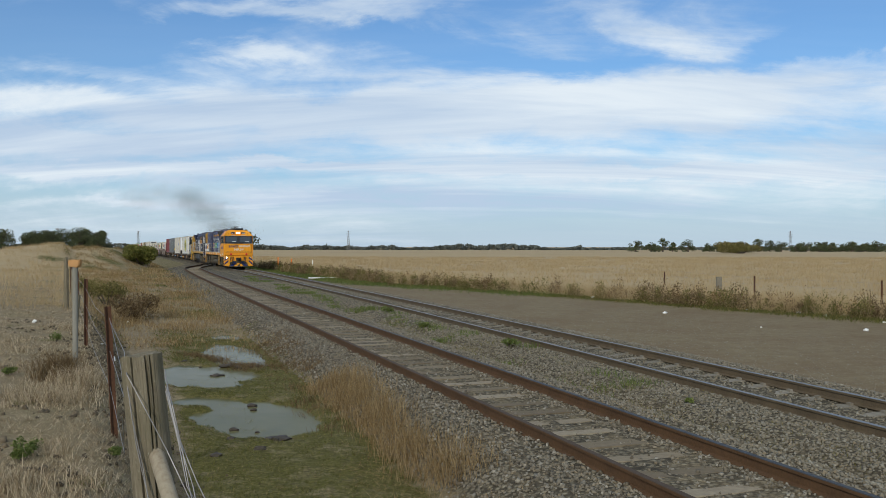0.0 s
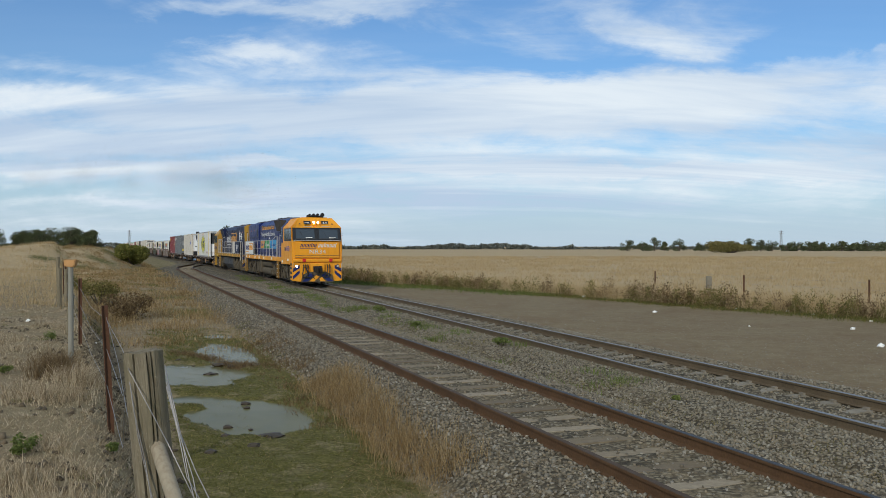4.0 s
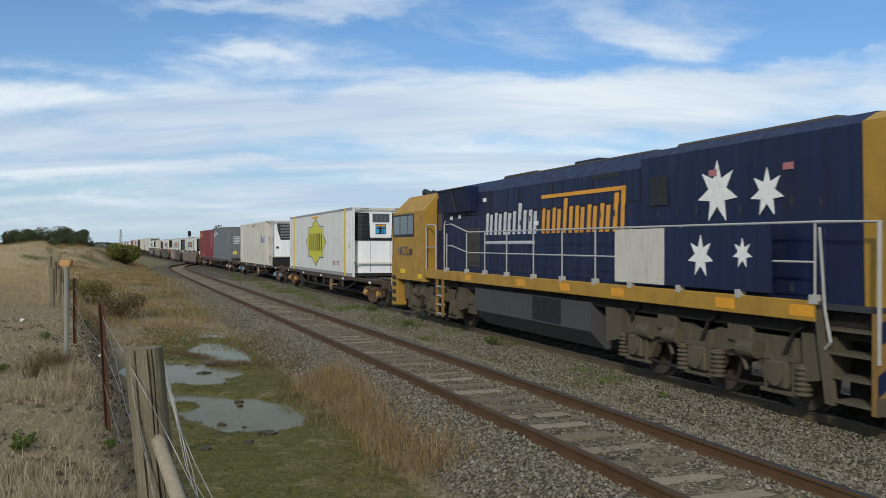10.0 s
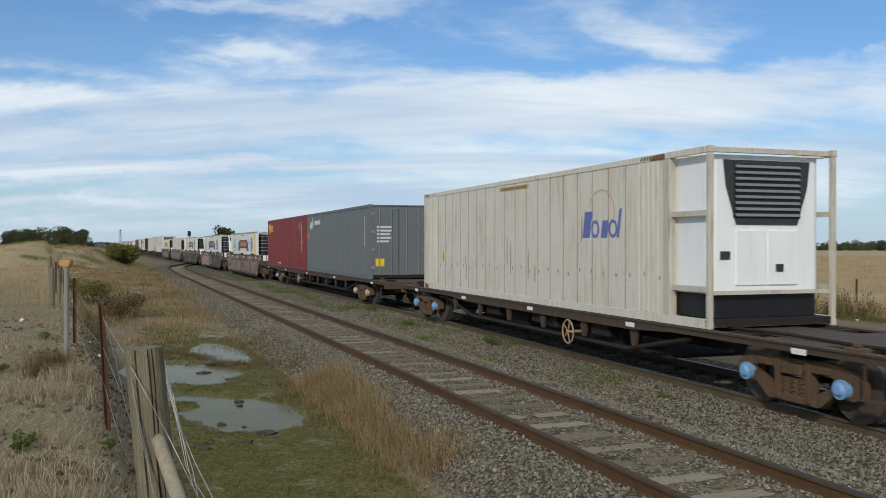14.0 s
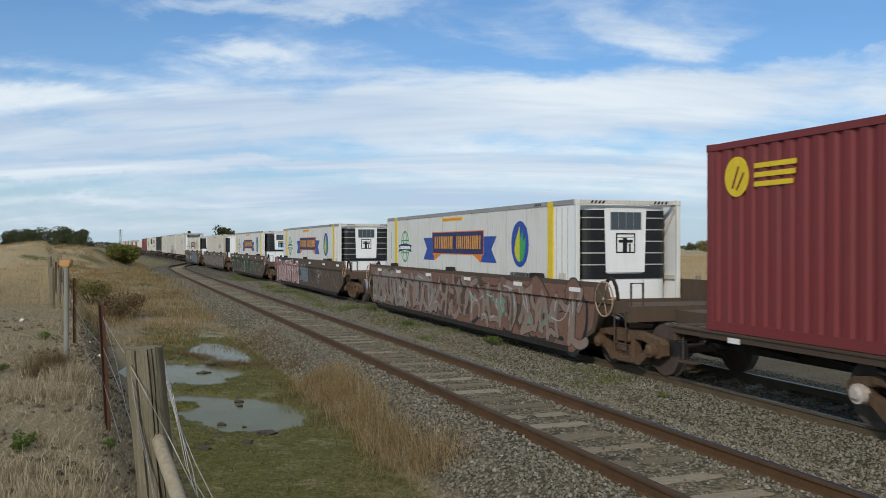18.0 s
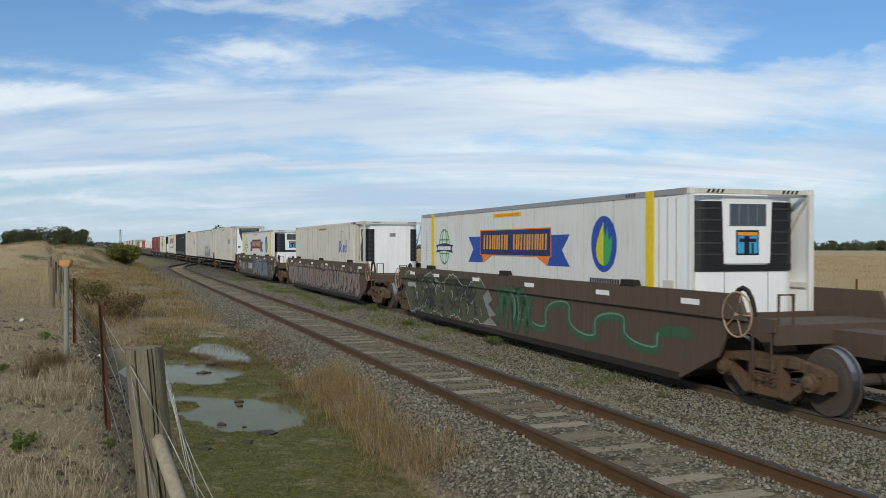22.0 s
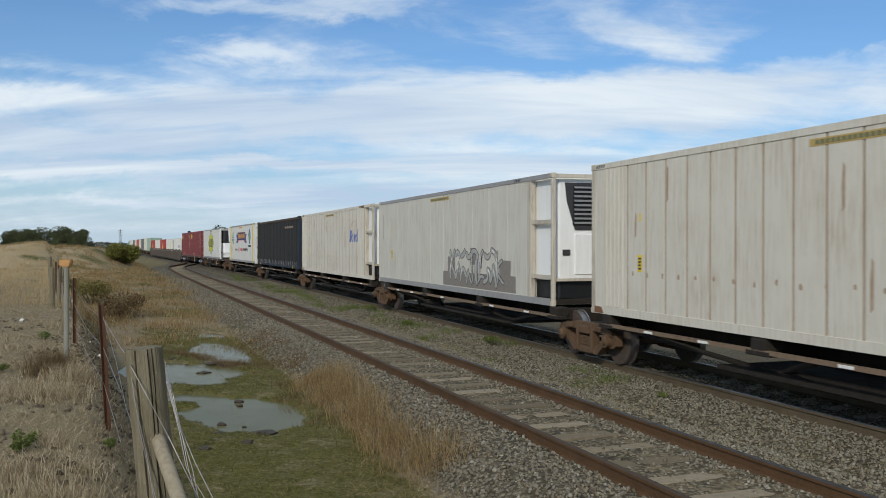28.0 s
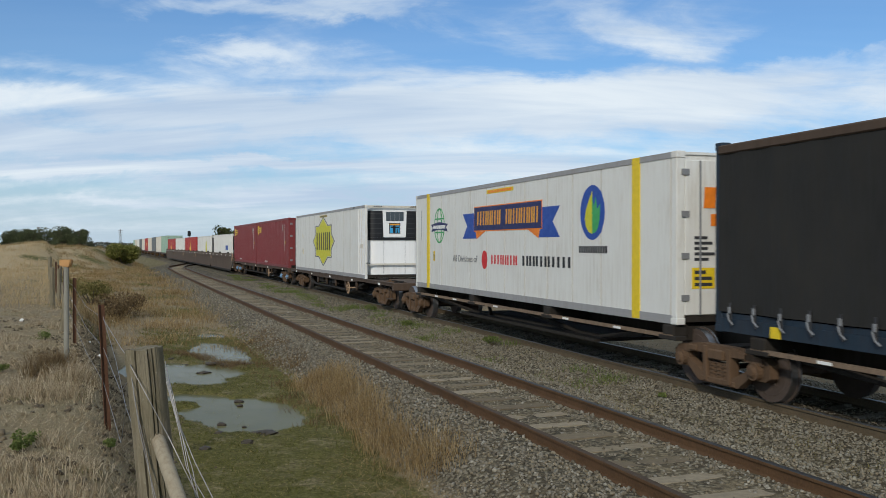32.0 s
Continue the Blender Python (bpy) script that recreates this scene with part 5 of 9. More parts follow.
def livery_banner(c, w, base, low_text=False, side=1):
    face = on_side(w - 0.012, side)
    z = base
    edge = [(-2.95, 0.33), (-2.05, 0.33), (-2.05, -0.02), (-1.9, -0.34), (-2.95, -0.34), (-2.6, 0.0)]
    tail = lambda s: [(s * a, z - 0.16 + b) for a, b in edge][::(1 if s > 0 else -1)]
    for s in (-1, 1):
        mark("banner_tail", [tail(s)], DECAL_BLUE, c, face, thick=0.004)
        mark("banner_fold", [[(s * 1.95, z - 0.32), (s * 1.3, z - 0.32), (s * 1.3, z - 0.3), (s * 1.9, z - 0.52)][::(1 if s < 0 else -1)]], DECAL_ORANGE, c, face, thick=0.006)
    mark("banner_border", [rect(-2.085, z - 0.315, 2.085, z + 0.335)], DECAL_ORANGE, c, face, thick=0.007)
    mark("banner_field", [rect(-2.06, z - 0.29, 2.06, z + 0.31)], DECAL_NAVY, c, face, thick=0.010)
    mark("banner_word", rhythm(-1.9, z - 0.16, -0.25, z + 0.2, "IIIOOIO", 0.06) + rhythm(0.0, z - 0.16, 1.92, z + 0.2, "IOIIOIOOI", 0.06), DECAL_GOLD, c, face, thick=0.013)
    oz = z - 0.03
    mark("oval_field", [oval(4.36, oz, 0.49, 0.54, 36)], DECAL_BLUE, c, face, thick=0.005)
    mark("leaf_yellow", [[(4.36, oz - 0.42), (4.36, oz + 0.42), (4.25, oz + 0.28), (4.12, oz + 0.08), (4.06, oz - 0.1), (4.1, oz - 0.27), (4.22, oz - 0.38)][::-1]], LIME, c, face, thick=0.008)
    mark("leaf_green", [[(4.36, oz - 0.42), (4.36, oz + 0.3), (4.44, oz + 0.12), (4.5, oz + 0.32), (4.56, oz + 0.06), (4.68, oz + 0.16), (4.66, oz - 0.12), (4.6, oz - 0.3), (4.5, oz - 0.39)]], DECAL_GREEN, c, face, thick=0.008)
    mark("oval_word", bars(3.8, oz - 0.8, 4.95, oz - 0.66, [(1, 0)] * 12, 0.0), BLACK, c, face)
    ring = lambda ra, rb: [stroke(oval(-4.95, z - 0.1, ra, rb, 24) + [(-4.95 + ra, z - 0.1)], 0.022)]
    mark("globe", ring(0.45, 0.5) + ring(0.2, 0.5) + [rect(-5.35, z + 0.08, -4.55, z + 0.12), rect(-5.35, z - 0.32, -4.55, z - 0.28)], DECAL_GREEN, c, face)
    mark("globe_ribbon", [[(-5.7, z - 0.06), (-5.55, z - 0.16), (-5.7, z - 0.28), (-5.1, z - 0.22), (-4.8, z - 0.22), (-4.2, z - 0.28), (-4.35, z - 0.16), (-4.2, z - 0.06), (-4.8, z), (-5.1, z)][::-1]], DECAL_NAVY, c, face, thick=0.007)
    mark("globe_word", bars(-5.5, z - 0.19, -4.4, z - 0.09, [(1, 0)] * 15, 0.1), REFLECT, c, face, thick=0.010)
    if low_text:
        words("writing", "All Divisions of", 0.26, MIDGREY, c, side_words(w - 0.006, side, -3.75, z - 1.13), wide=1.9)
        mark("round_mark", [oval(-1.35, z - 1.05, 0.19, 0.24, 18)], DECAL_RED, c, face)
        mark("red_bars", rhythm(-0.95, z - 1.15, 0.75, z - 0.92, "IIIOOIO"), DECAL_RED, c, face)
        mark("black_bars", rhythm(0.95, z - 1.15, 3.5, z - 0.92, "IOOIOIIII"), BLACK, c, face)


def livery_script(c, w, a, b, k=1.0, side=1, mat=SCRIPT_BLUE):
    """A faded blue word as plain shapes, with a thin arc over it."""
    face = on_side(w - 0.012, side)
    shapes = [rect(a, b, a + 0.3 * k, b + 0.52 * k, 0.2), stroke(oval(a + 0.52 * k, b + 0.17 * k, 0.13 * k, 0.145 * k, 16) + [(a + 0.65 * k, b + 0.17 * k)], 0.032 * k), rect(a + 0.74 * k, b, a + 0.98 * k, b + 0.33 * k, 0.2), stroke(oval(a + 1.2 * k, b + 0.17 * k, 0.13 * k, 0.145 * k, 16) + [(a + 1.33 * k, b + 0.17 * k)], 0.032 * k), rect(a + 1.33 * k, b, a + 1.42 * k, b + 0.54 * k, 0.2)]
    for sh in shapes:
        mark("word_shape", [sh], mat, c, face)
    arc = [(a + (0.75 + 0.5 * math.sin(t)) * k, b + (0.5 + 0.42 * math.cos(t)) * k) for t in np.linspace(-1.3, 1.9, 22)]
    mark("faded_arc", [stroke(arc, 0.016)], NOTICE_TAN, c, face)


def small_signs(c, w, h, H, seed, strip=None, strips=True):
    face = on_side(w - 0.012, 1)
    r = random.Random(seed)
    if strips:
        for y in (-5.98, 5.98):
            part("end_strip", box(B(), w - 0.02, w + 0.004, y - 0.13, y + 0.13, 0.02, H - 0.01, 0.004), strip or DECAL_YELLOW, c)
    mark("notice", [rect(-1.2, H - 0.27, 0.5, H - 0.17)], NOTICE_FADED if not strips else DECAL_YELLOW, c, face)
    mark("notice_word", bars(-1.1, H - 0.25, 0.4, H - 0.19, [(1, 0)] * 16), SPRAY_SAGE if not strips else DECAL_ORANGE, c, face, thick=0.007)
    mark("yellow_label", [rect(-5.5, 0.85, -5.36, 1.15), rect(-5.46, 1.75, -5.4, 1.9)], DECAL_YELLOW, c, face)
    mark("label_bars", bar_lines(-5.48, 0.88, -5.38, 1.12, 4, seed), DARK, c, face, thick=0.007)
    mark("code_bars", [rect(-h + 0.56, 1.5 + i * 0.085, -h + 0.6, 1.545 + i * 0.085) for i in range(11)] + [rect(h - 0.75, 1.3 + i * 0.11, h - 0.68, 1.36 + i * 0.11) for i in range(0)], DARK, c, face)


def insulated(o0, o1, base, label, kind, livery=None, skin=WHITE, pitch=1.2, strips=True, rail_mat=None, seed=1, frame_d=1.1, duty=0.95, depth=0.012, end_doors=None):
    c, h, w, H, f = box_container(o0, o1, base, skin, label, pitch=pitch, depth=depth, duty=duty, frame_d=frame_d if kind else 0.0, rail_mat=rail_mat or MIDGREY_PAINT, posts=FRAME_SOOT if kind == "snow" else skin, name="insulated_container")
    if kind:
        cooling_unit(c, h, f, w, H, kind)
    else:
        doors(c, 1, h, w, H, skin, end_doors)
    doors(c, -1, h, w, H, skin)
    small_signs(c, w, h, H, seed, strips=strips)
    if skin is CREAM:
        for e in (-1, 1):
            for k in range(5):
                y = e * (h - (1.2 if e > 0 and kind else 0.25) - 0.3 - 0.15 * k)
                part("end_rib", kept("end_rib", lambda: box(box(B(), -0.014, 0.012, -0.05, 0.05, 0.16, 2.78, 0.006), -0.014, 0.004, 0.05, 0.072, 0.16, 2.78), CREAM), None, c, place=pose(w - 0.012, y, 0))
        r = random.Random(seed * 7)
        for k in range(9):
            y, z, a = r.uniform(-h + 1, h - 2), r.uniform(0.4, 2.3), r.uniform(0.15, 0.8)
            spray("rust_run", [[(y - 0.02, z), (y + 0.03, z + 0.05), (y + 0.035, z + a), (y + 0.0, z + a + 0.06), (y - 0.03, z + a * 0.6)]], RUST_RUN, c, (on_side(w - 0.012, 1),) * 2, 0)
        fc = on_side(w - 0.012, 1)
        spray("rust_spot", [blob(-h + 0.6 + (2 * h - 2.0) * k / 26, 0.78 + r.uniform(-0.05, 0.05), 0.035, 0.045, r, 8, 0.3) for k in range(27)], RUST_RUN, c, (fc, fc), 0.5)
        mark("corner_rust", [[(f - 0.6, H - 0.11), (f - 0.12, H - 0.11), (f - 0.14, H - 0.02), (f - 0.5, H - 0.03)]], RUST_DARK, c, on_side(w, 1))
        mark("corner_rust", [[(-h + 0.14, 0.02), (-h + 0.5, 0.02), (-h + 0.42, 0.14), (-h + 0.15, 0.15)]], RUST_DARK, c, on_side(w, 1))
        hazard(c, on_side(w, 1), -h + 0.2, H - 0.09)
    if livery:
        livery(c, w)
    return c


RUST_DARK = plain("rust_dark", (0.2, 0.1, 0.05), 0.85)
FRAME_PALE = paint("frame_pale", (0.62, 0.57, 0.48), (0.3, 0.2, 0.1), 0.8, 0.6, grain=5.0)
MIDGREY_PAINT = paint("rail_grey", (0.3, 0.29, 0.28), (0.2, 0.16, 0.12), 0.4, 0.5)

# ---- locomotives ----
def loco_side_frame():
    bm = B()
    out = [(-2.45, 0.5), (-2.45, 0.92), (-2.1, 1.05), (-0.4, 1.05), (-0.2, 0.98), (0.2, 0.98), (0.4, 1.05), (2.1, 1.05), (2.45, 0.92), (2.45, 0.5), (2.2, 0.36), (1.5, 0.36), (1.3, 0.66), (0.55, 0.66), (0.35, 0.36), (-0.35, 0.36), (-0.55, 0.66), (-1.3, 0.66), (-1.5, 0.36), (-2.2, 0.36)]
    prism(bm, out, "x", -0.06, 0.08)
    for y in (-1.85, 0.0, 1.85):
        box(bm, 0.04, 0.2, y - 0.2, y + 0.2, 0.34, 0.72, 0.03)
        rod(bm, (0.18, y, 0.52), (0.24, y, 0.52), 0.15, 12)
        box(bm, 0.02, 0.16, y - 0.34, y + 0.34, 0.72, 0.8)
    for y in (-0.95, 0.95):
        box(bm, 0.02, 0.14, y - 0.28, y + 0.28, 0.88, 1.16, 0.03)
        rod(bm, (0.1, y - 0.22, 1.1), (0.13, y + 0.2, 0.5), 0.035, 6)
    return bm


def coil_bm():
    bm = B()
    for i in range(6):
        rod(bm, (0, 0, 0.28 + i * 0.07), (0, 0, 0.318 + i * 0.07), 0.115, 12)
        rod(bm, (0, 0, 0.31 + i * 0.07), (0, 0, 0.35 + i * 0.07), 0.09, 10)
    return bm


def loco_bogie(parent, y):
    bg_ = part("bogie", kept("loco_bolster", lambda: box(box(B(), -1.0, 1.0, -2.3, 2.3, 0.72, 0.98, 0.03), -0.5, 0.5, -0.5, 0.5, 0.95, 1.3), UNDER), None, parent, place=pose(0, y, 0))
    for s in (-1, 1):
        turn = 0 if s > 0 else 180
        part("side_frame", kept("loco_side_frame", loco_side_frame, LOCO_GRIME), None, bg_, place=pose(s * 1.12, 0, 0, 0, 0, turn))
        for a in (-1.42, -0.45, 0.45, 1.42):
            part("coil_spring", kept("coil", coil_bm, LOCO_GRIME, True), None, bg_, place=pose(s * 1.24, a * 1.62 if abs(a) > 1 else a, 0.02))
        for a in (-2.62, 2.62):
            part("sandbox", kept("sandbox", lambda: prism(B(), [(-0.25, 0.55), (0.25, 0.45), (0.3, 1.1), (-0.3, 1.1)], "x", -0.15, 0.15), LOCO_GRIME), None, bg_, place=pose(s * 1.15, a, 0.05))
        part("brake_rod", kept("brake_rod", lambda: rods(rods(B(), [(0, -2.3, 0.42), (0.05, -1.2, 0.3), (0.05, 1.2, 0.3), (0, 2.3, 0.42)], 0.03), [(0.06, -0.95, 1.0), (0.1, -0.9, 0.6), (0.05, -0.85, 0.3)], 0.028), UNDER), None, bg_, place=pose(s * 1.25, 0, 0))
    for s in (-1, 1):
        for a in (-1.2, 0.75, 1.55):
            part("brake_cylinder", kept("loco_brake_cylinder", lambda: rod(rod(B(), (0, -0.22, 0.82), (0, 0.16, 0.82), 0.13, 14), (0, 0.16, 0.82), (0, 0.5, 0.76), 0.035, 6), LOCO_GRIME), None, bg_, place=pose(s * 1.27, a, 0))
        for a in (-2.1, -0.2, 2.0):
            part("air_pipe", kept("loco_air_pipe", lambda: rods(B(), [(0, -0.3, 1.25), (0.06, 0.0, 1.12), (0.07, 0.2, 0.8), (0.03, 0.22, 0.5), (0.0, 0.42, 0.36)], 0.032, 8), UNDER), None, bg_, place=pose(s * 1.3, a, 0))
        for a in (-1.85, 0.0, 1.85):
            part("axle_guide", kept("axle_guide", lambda: box(box(B(), -0.05, 0.06, -0.32, -0.24, 0.28, 1.0, 0.01), -0.05, 0.06, 0.24, 0.32, 0.28, 1.0, 0.01), LOCO_GRIME), None, bg_, place=pose(s * 1.22, a, 0))
            part("tie_bar", kept("tie_bar", lambda: box(B(), -0.04, 0.05, -0.4, 0.4, 0.25, 0.31, 0.01), LOCO_GRIME), None, bg_, place=pose(s * 1.24, a, 0))
    for a in (-1.85, 0.0, 1.85):
        w = part("wheelset", wheelset_mesh("loco_wheelset", 0.51, WHEELSTEEL), None, bg_, place=pose(0, a, 0.51))
        WHEELS.append((w, 0.51, a))
    return bg_


LOCO_GRIME = paint("loco_underframe", (0.1, 0.08, 0.05), (0.028, 0.022, 0.015), 0.8, 0.9, grain=6.0)
GRIMY_YELLOW = paint("grimy_yellow", (0.27, 0.148, 0.032), (0.07, 0.05, 0.032), 0.95, 0.75, grain=6.0)
TANK_GREY = paint("fuel_tank_grey", (0.06, 0.06, 0.06), (0.1, 0.082, 0.06), 0.7, 0.75, grain=5.0)
INTAKE = paint("intake_dark", (0.05, 0.042, 0.035), (0.1, 0.07, 0.03), 0.6, 0.7)


def locomotive(o, flip, side, lead, label):
    yel, blu = (YELLOW, BLUE) if lead else (YELLOW_WORN, BLUE_WORN)
    lo = vehicle("locomotive", label, "locomotive", o, 6.6, "locomotives", flip)
    part("underframe", box(B(), -1.25, 1.25, -10.2, 10.3, 1.12, 1.5, 0.02), UNDER, lo)
    part("deck", box(B(), -1.42, 1.42, -10.3, 10.3, 1.5, 1.56), DARK, lo)
    for s in (-1, 1):
        sill = box(B(), s * 1.38, s * 1.46, -9.42, 7.0, 1.33, 1.6, 0.01)
        part("side_sill", sill, yel, lo)
        for y in (-9.2, -7.6, -4.5, -2.4, -0.2, 3.2):
            part("sill_plate", kept("sill_plate%d" % lead, lambda: box(B(), -0.006, 0.008, -0.22, 0.22, 1.39, 1.54), REFLECT if lead else DECAL_GOLD), None, lo, place=pose(s * 1.462, y, 0))
    # hood
    bm = B()
    prism(bm, [(-1.05, 1.56), (1.05, 1.56), (1.05, 3.72), (0.72, 4.03), (-0.72, 4.03), (-1.05, 3.72)], "y", -4.8, 6.95)
    part("hood", bm, blu, lo)
    bm = B()
    prism(bm, [(-1.1, 1.56), (1.1, 1.56), (1.16, 3.5), (1.16, 3.85), (0.95, 4.0), (-0.95, 4.0), (-1.16, 3.85), (-1.16, 3.5)], "y", -9.95, -4.8)
    part("radiator_hood", bm, blu, lo)
    bm = B()
    prism(bm, [(-1.14, 1.56), (1.14, 1.56), (1.19, 3.86), (0.97, 3.98), (-0.97, 3.98), (-1.19, 3.86)], "y", -10.3, -9.95)
    part("hood_end", bm, YELLOW_WORN, lo)
    bm = box(B(), -0.7, 0.7, -9.0, -5.2, 3.98, 4.1, 0.04)
    box(bm, -0.6, 0.6, -4.4, 0.6, 4.0, 4.1, 0.03)
    box(bm, -0.45, 0.45, 1.2, 3.2, 4.0, 4.16, 0.04)
    part("roof_gear", bm, INTAKE, lo)
    part("exhaust_stack", box(B(), -0.25, 0.25, -1.6, -0.5, 4.05, 4.22, 0.02), BLACK, lo)
    for s in (-1, 1):
        bm = B()
        prism(bm, [(3.68, 3.24), (5.95, 3.24), (6.0, 3.9), (3.6, 3.9)], "x", s * 1.0, s * 1.05)
        for v in bm.verts:
            if abs(v.co.x) > 1.02:
                v.co.x = s * (1.38 if v.co.z > 3.5 else 1.2)
        g = part("air_intake", bm, INTAKE if lead else blu, lo)
        part("mesh_panel", kept("mesh_panel%d" % s, lambda: rods(rods(B(), [(s * 1.22, 4.8, 3.26), (s * 1.39, 4.8, 3.88)], 0.02), [(s * 1.39, 3.7, 3.88), (s * 1.39, 5.9, 3.88)], 0.02), INTAKE), None, g)
        for k, y in enumerate(np.arange(-4.5, 3.4, 1.15)):
            part("hood_door", box(B(), s * 1.04, s * 1.062, y + 0.03, y + 1.1, 1.64, 3.1, 0.006), blu, lo)
        for y in np.arange(-9.3, -5.0, 1.08):
            part("radiator_panel", box(B(), s * 1.11, s * 1.135, y + 0.03, y + 1.02, 1.64, 3.0, 0.006), blu, lo)
        if not lead:
            part("dark_grille", box(B(), s * 1.05, s * 1.075, 3.35, 4.45, 1.72, 2.78, 0.006), INTAKE, lo)
        rr_ = random.Random(8 if lead else 9)
        for y in np.arange(-9.2, 3.4, 0.55):
            xx = 1.142 if y < -4.9 else 1.066
            for z in (1.78, 2.9):
                part("door_latch", kept("door_latch", lambda: box(B(), -0.012, 0.014, -0.022, 0.022, -0.06, 0.06), DARK), None, lo, place=pose(s * xx, y, z + rr_.uniform(-0.05, 0.05)))
        for y, z, mt in ((-8.6, 3.42, PINK), (-6.9, 3.45, PINK), (3.0, 3.5, REFLECT), (4.9, 3.12, REFLECT), (-0.2, 2.82, REFLECT), (5.6, 3.1, REFLECT)):
            part("small_notice", kept("small_notice" + mt.name, lambda: box(B(), -0.008, 0.006, -0.1, 0.1, -0.05, 0.05), mt), None, lo, place=pose(s * (1.166 if y < -4.9 else 1.066), y, z))
        for y in np.arange(-4.6, 6.2, 1.8):
            part("hood_seam", kept("hood_seam", lambda: box(B(), -0.01, 0.004, -0.012, 0.012, 3.12, 3.7), UNDER), None, lo, place=pose(s * 1.052, y, 0))
        part("seam_rail", box(B(), s * 1.045, s * 1.058, -4.8, 6.1, 3.12, 3.145), UNDER, lo)
        part("grab_iron", rods(B(), [(s * 1.06, 6.05, 2.2), (s * 1.12, 6.05, 2.22), (s * 1.12, 6.05, 3.0), (s * 1.06, 6.05, 3.02)], 0.014), CHROME, lo)
        part("hood_window", box(B(), s * 1.15, s * 1.172, -5.65, -5.1, 3.0, 3.5, 0.005), BLACK, lo)
        part("hood_slot", box(B(), s * 1.04, s * 1.06, -3.9, -2.8, 3.62, 3.72), BLACK, lo)
    # cab
    bm = B()
    out = [(-1.46, 1.2), (1.46, 1.2), (1.46, 2.58), (1.46, 3.38), (1.0, 3.92), (-1.0, 3.92), (-1.46, 3.38), (-1.46, 2.58)]
    prism(bm, out, "y", 6.95, 10.62)
    for v in bm.verts:
        if v.co.y > 8 and v.co.z > 2.6:
            v.co.y = 10.42 if v.co.z < 3.6 else 10.02
    bmesh.ops.bevel(bm, geom=[e for e in bm.edges if e.verts[0].co.y > 9.9 and e.verts[1].co.y > 9.9], offset=0.035, segments=2, affect="EDGES")
    part("cab", bm, yel, lo)
    part("cab_roof_ridge", box(B(), -0.75, 0.75, 7.2, 9.9, 3.915, 3.96, 0.02), yel, lo)
    if lead:
        bm = B()
        prism(bm, [(-1.475, 2.48), (1.475, 2.48), (1.475, 3.386), (1.008, 3.936), (-1.008, 3.936), (-1.475, 3.386)], "y", 6.93, 7.62)
        part("cab_rear_panel", bm, blu, lo)
        for s in (-1, 1):
            part("rear_panel_window", box(B(), s * 1.47, s * 1.485, 7.12, 7.45, 2.72, 3.2), GLASS, lo)
    screen = lambda a, b, d: (-a, 10.62 - (b - 2.58) * 0.25 + d, b)
    brow = lambda a, b, d: (-a, 10.42 - (b - 3.38) * 0.74 + d, b)
    mark("windscreen_surround", [[(-1.42, 2.6), (1.42, 2.6), (1.4, 3.34), (-1.4, 3.34)]], BLACK, lo, screen, thick=0.012)
    for a0, a1 in ((-1.22, -0.14), (0.14, 1.22)):
        mark("windscreen", [[(a0, 2.72), (a1, 2.72), (a1, 3.24), (a0, 3.24)]], GLASS, lo, screen, thick=0.018)
        mark("screen_frame", [rect(a0 - 0.03, 2.69, a1 + 0.03, 2.715), rect(a0 - 0.03, 3.245, a1 + 0.03, 3.27)], DARK, lo, screen, thick=0.024)
        mark("screen_sticker", [rect(a0 + 0.55, 2.74, a0 + 0.95, 2.775)], REFLECT, lo, screen, thick=0.022)
        part("wiper", rods(B(), [((-a0 - a1) / 2, 10.6, 2.66), ((-a0 - a1) / 2 + 0.3, 10.51, 3.1)], 0.012, 5), BLACK, lo)
    for s in (-1, 1):
        mark("side_window_surround", [rect(8.02 * s if s > 0 else 8.02 * s - 2.38, 2.58, 8.02 * s + 2.38 if s > 0 else 8.02 * s, 3.32)], BLACK, lo, on_side(1.46, s, 0, 0), thick=0.006)
        for y0, y1 in ((8.1, 8.62), (8.68, 9.5), (9.58, 10.3)):
            part("side_window", box(B(), s * 1.45, s * 1.478, y0, y1, 2.66, 3.26, 0.004), GLASS, lo)
        part("door", box(B(), s * 1.02, s * 1.075, 6.2, 6.9, 1.6, 3.5, 0.01), blu, lo)
        part("door_window", box(B(), s * 1.07, s * 1.085, 6.38, 6.74, 2.75, 3.25), GLASS, lo)
        part("cab_handrail", rods(B(), [(s * 1.5, 10.3, 1.95), (s * 1.53, 10.3, 1.98), (s * 1.53, 10.3, 2.5), (s * 1.5, 10.3, 2.53)], 0.016), yel if lead else CHROME, lo)
        part("cab_plate", box(B(), s * 1.455, s * 1.472, 8.2, 8.5, 2.0, 2.2), DARK, lo)
        part("sill_reflector", box(B(), s * 1.455, s * 1.475, 9.0, 9.5, 1.4, 1.54), REFLECT if lead else DECAL_YELLOW, lo)
        part("sill_reflector", box(B(), s * 1.455, s * 1.475, 7.2, 7.6, 1.28, 1.42), REFLECT if lead else DECAL_YELLOW, lo)
        # corner steps with dark slots
        bm = box(B(), s * 1.1, s * 1.45, 10.0, 10.62, 0.3, 1.3, 0.02)
        st = part("step_well", bm, yel, lo)
        for z in (0.42, 0.68, 0.94, 1.16):
            part("step_slot", box(B(), s * 1.3, s * 1.462, 10.08, 10.52, z, z + 0.13), BLACK, st)
        # boarding ladder
        bm = B()
        for y in (5.3, 5.82):
            box(bm, s * 1.4, s * 1.47, y - 0.035, y + 0.035, 0.26, 1.36)
        ld = part("ladder", bm, GRIMY_YELLOW, lo)
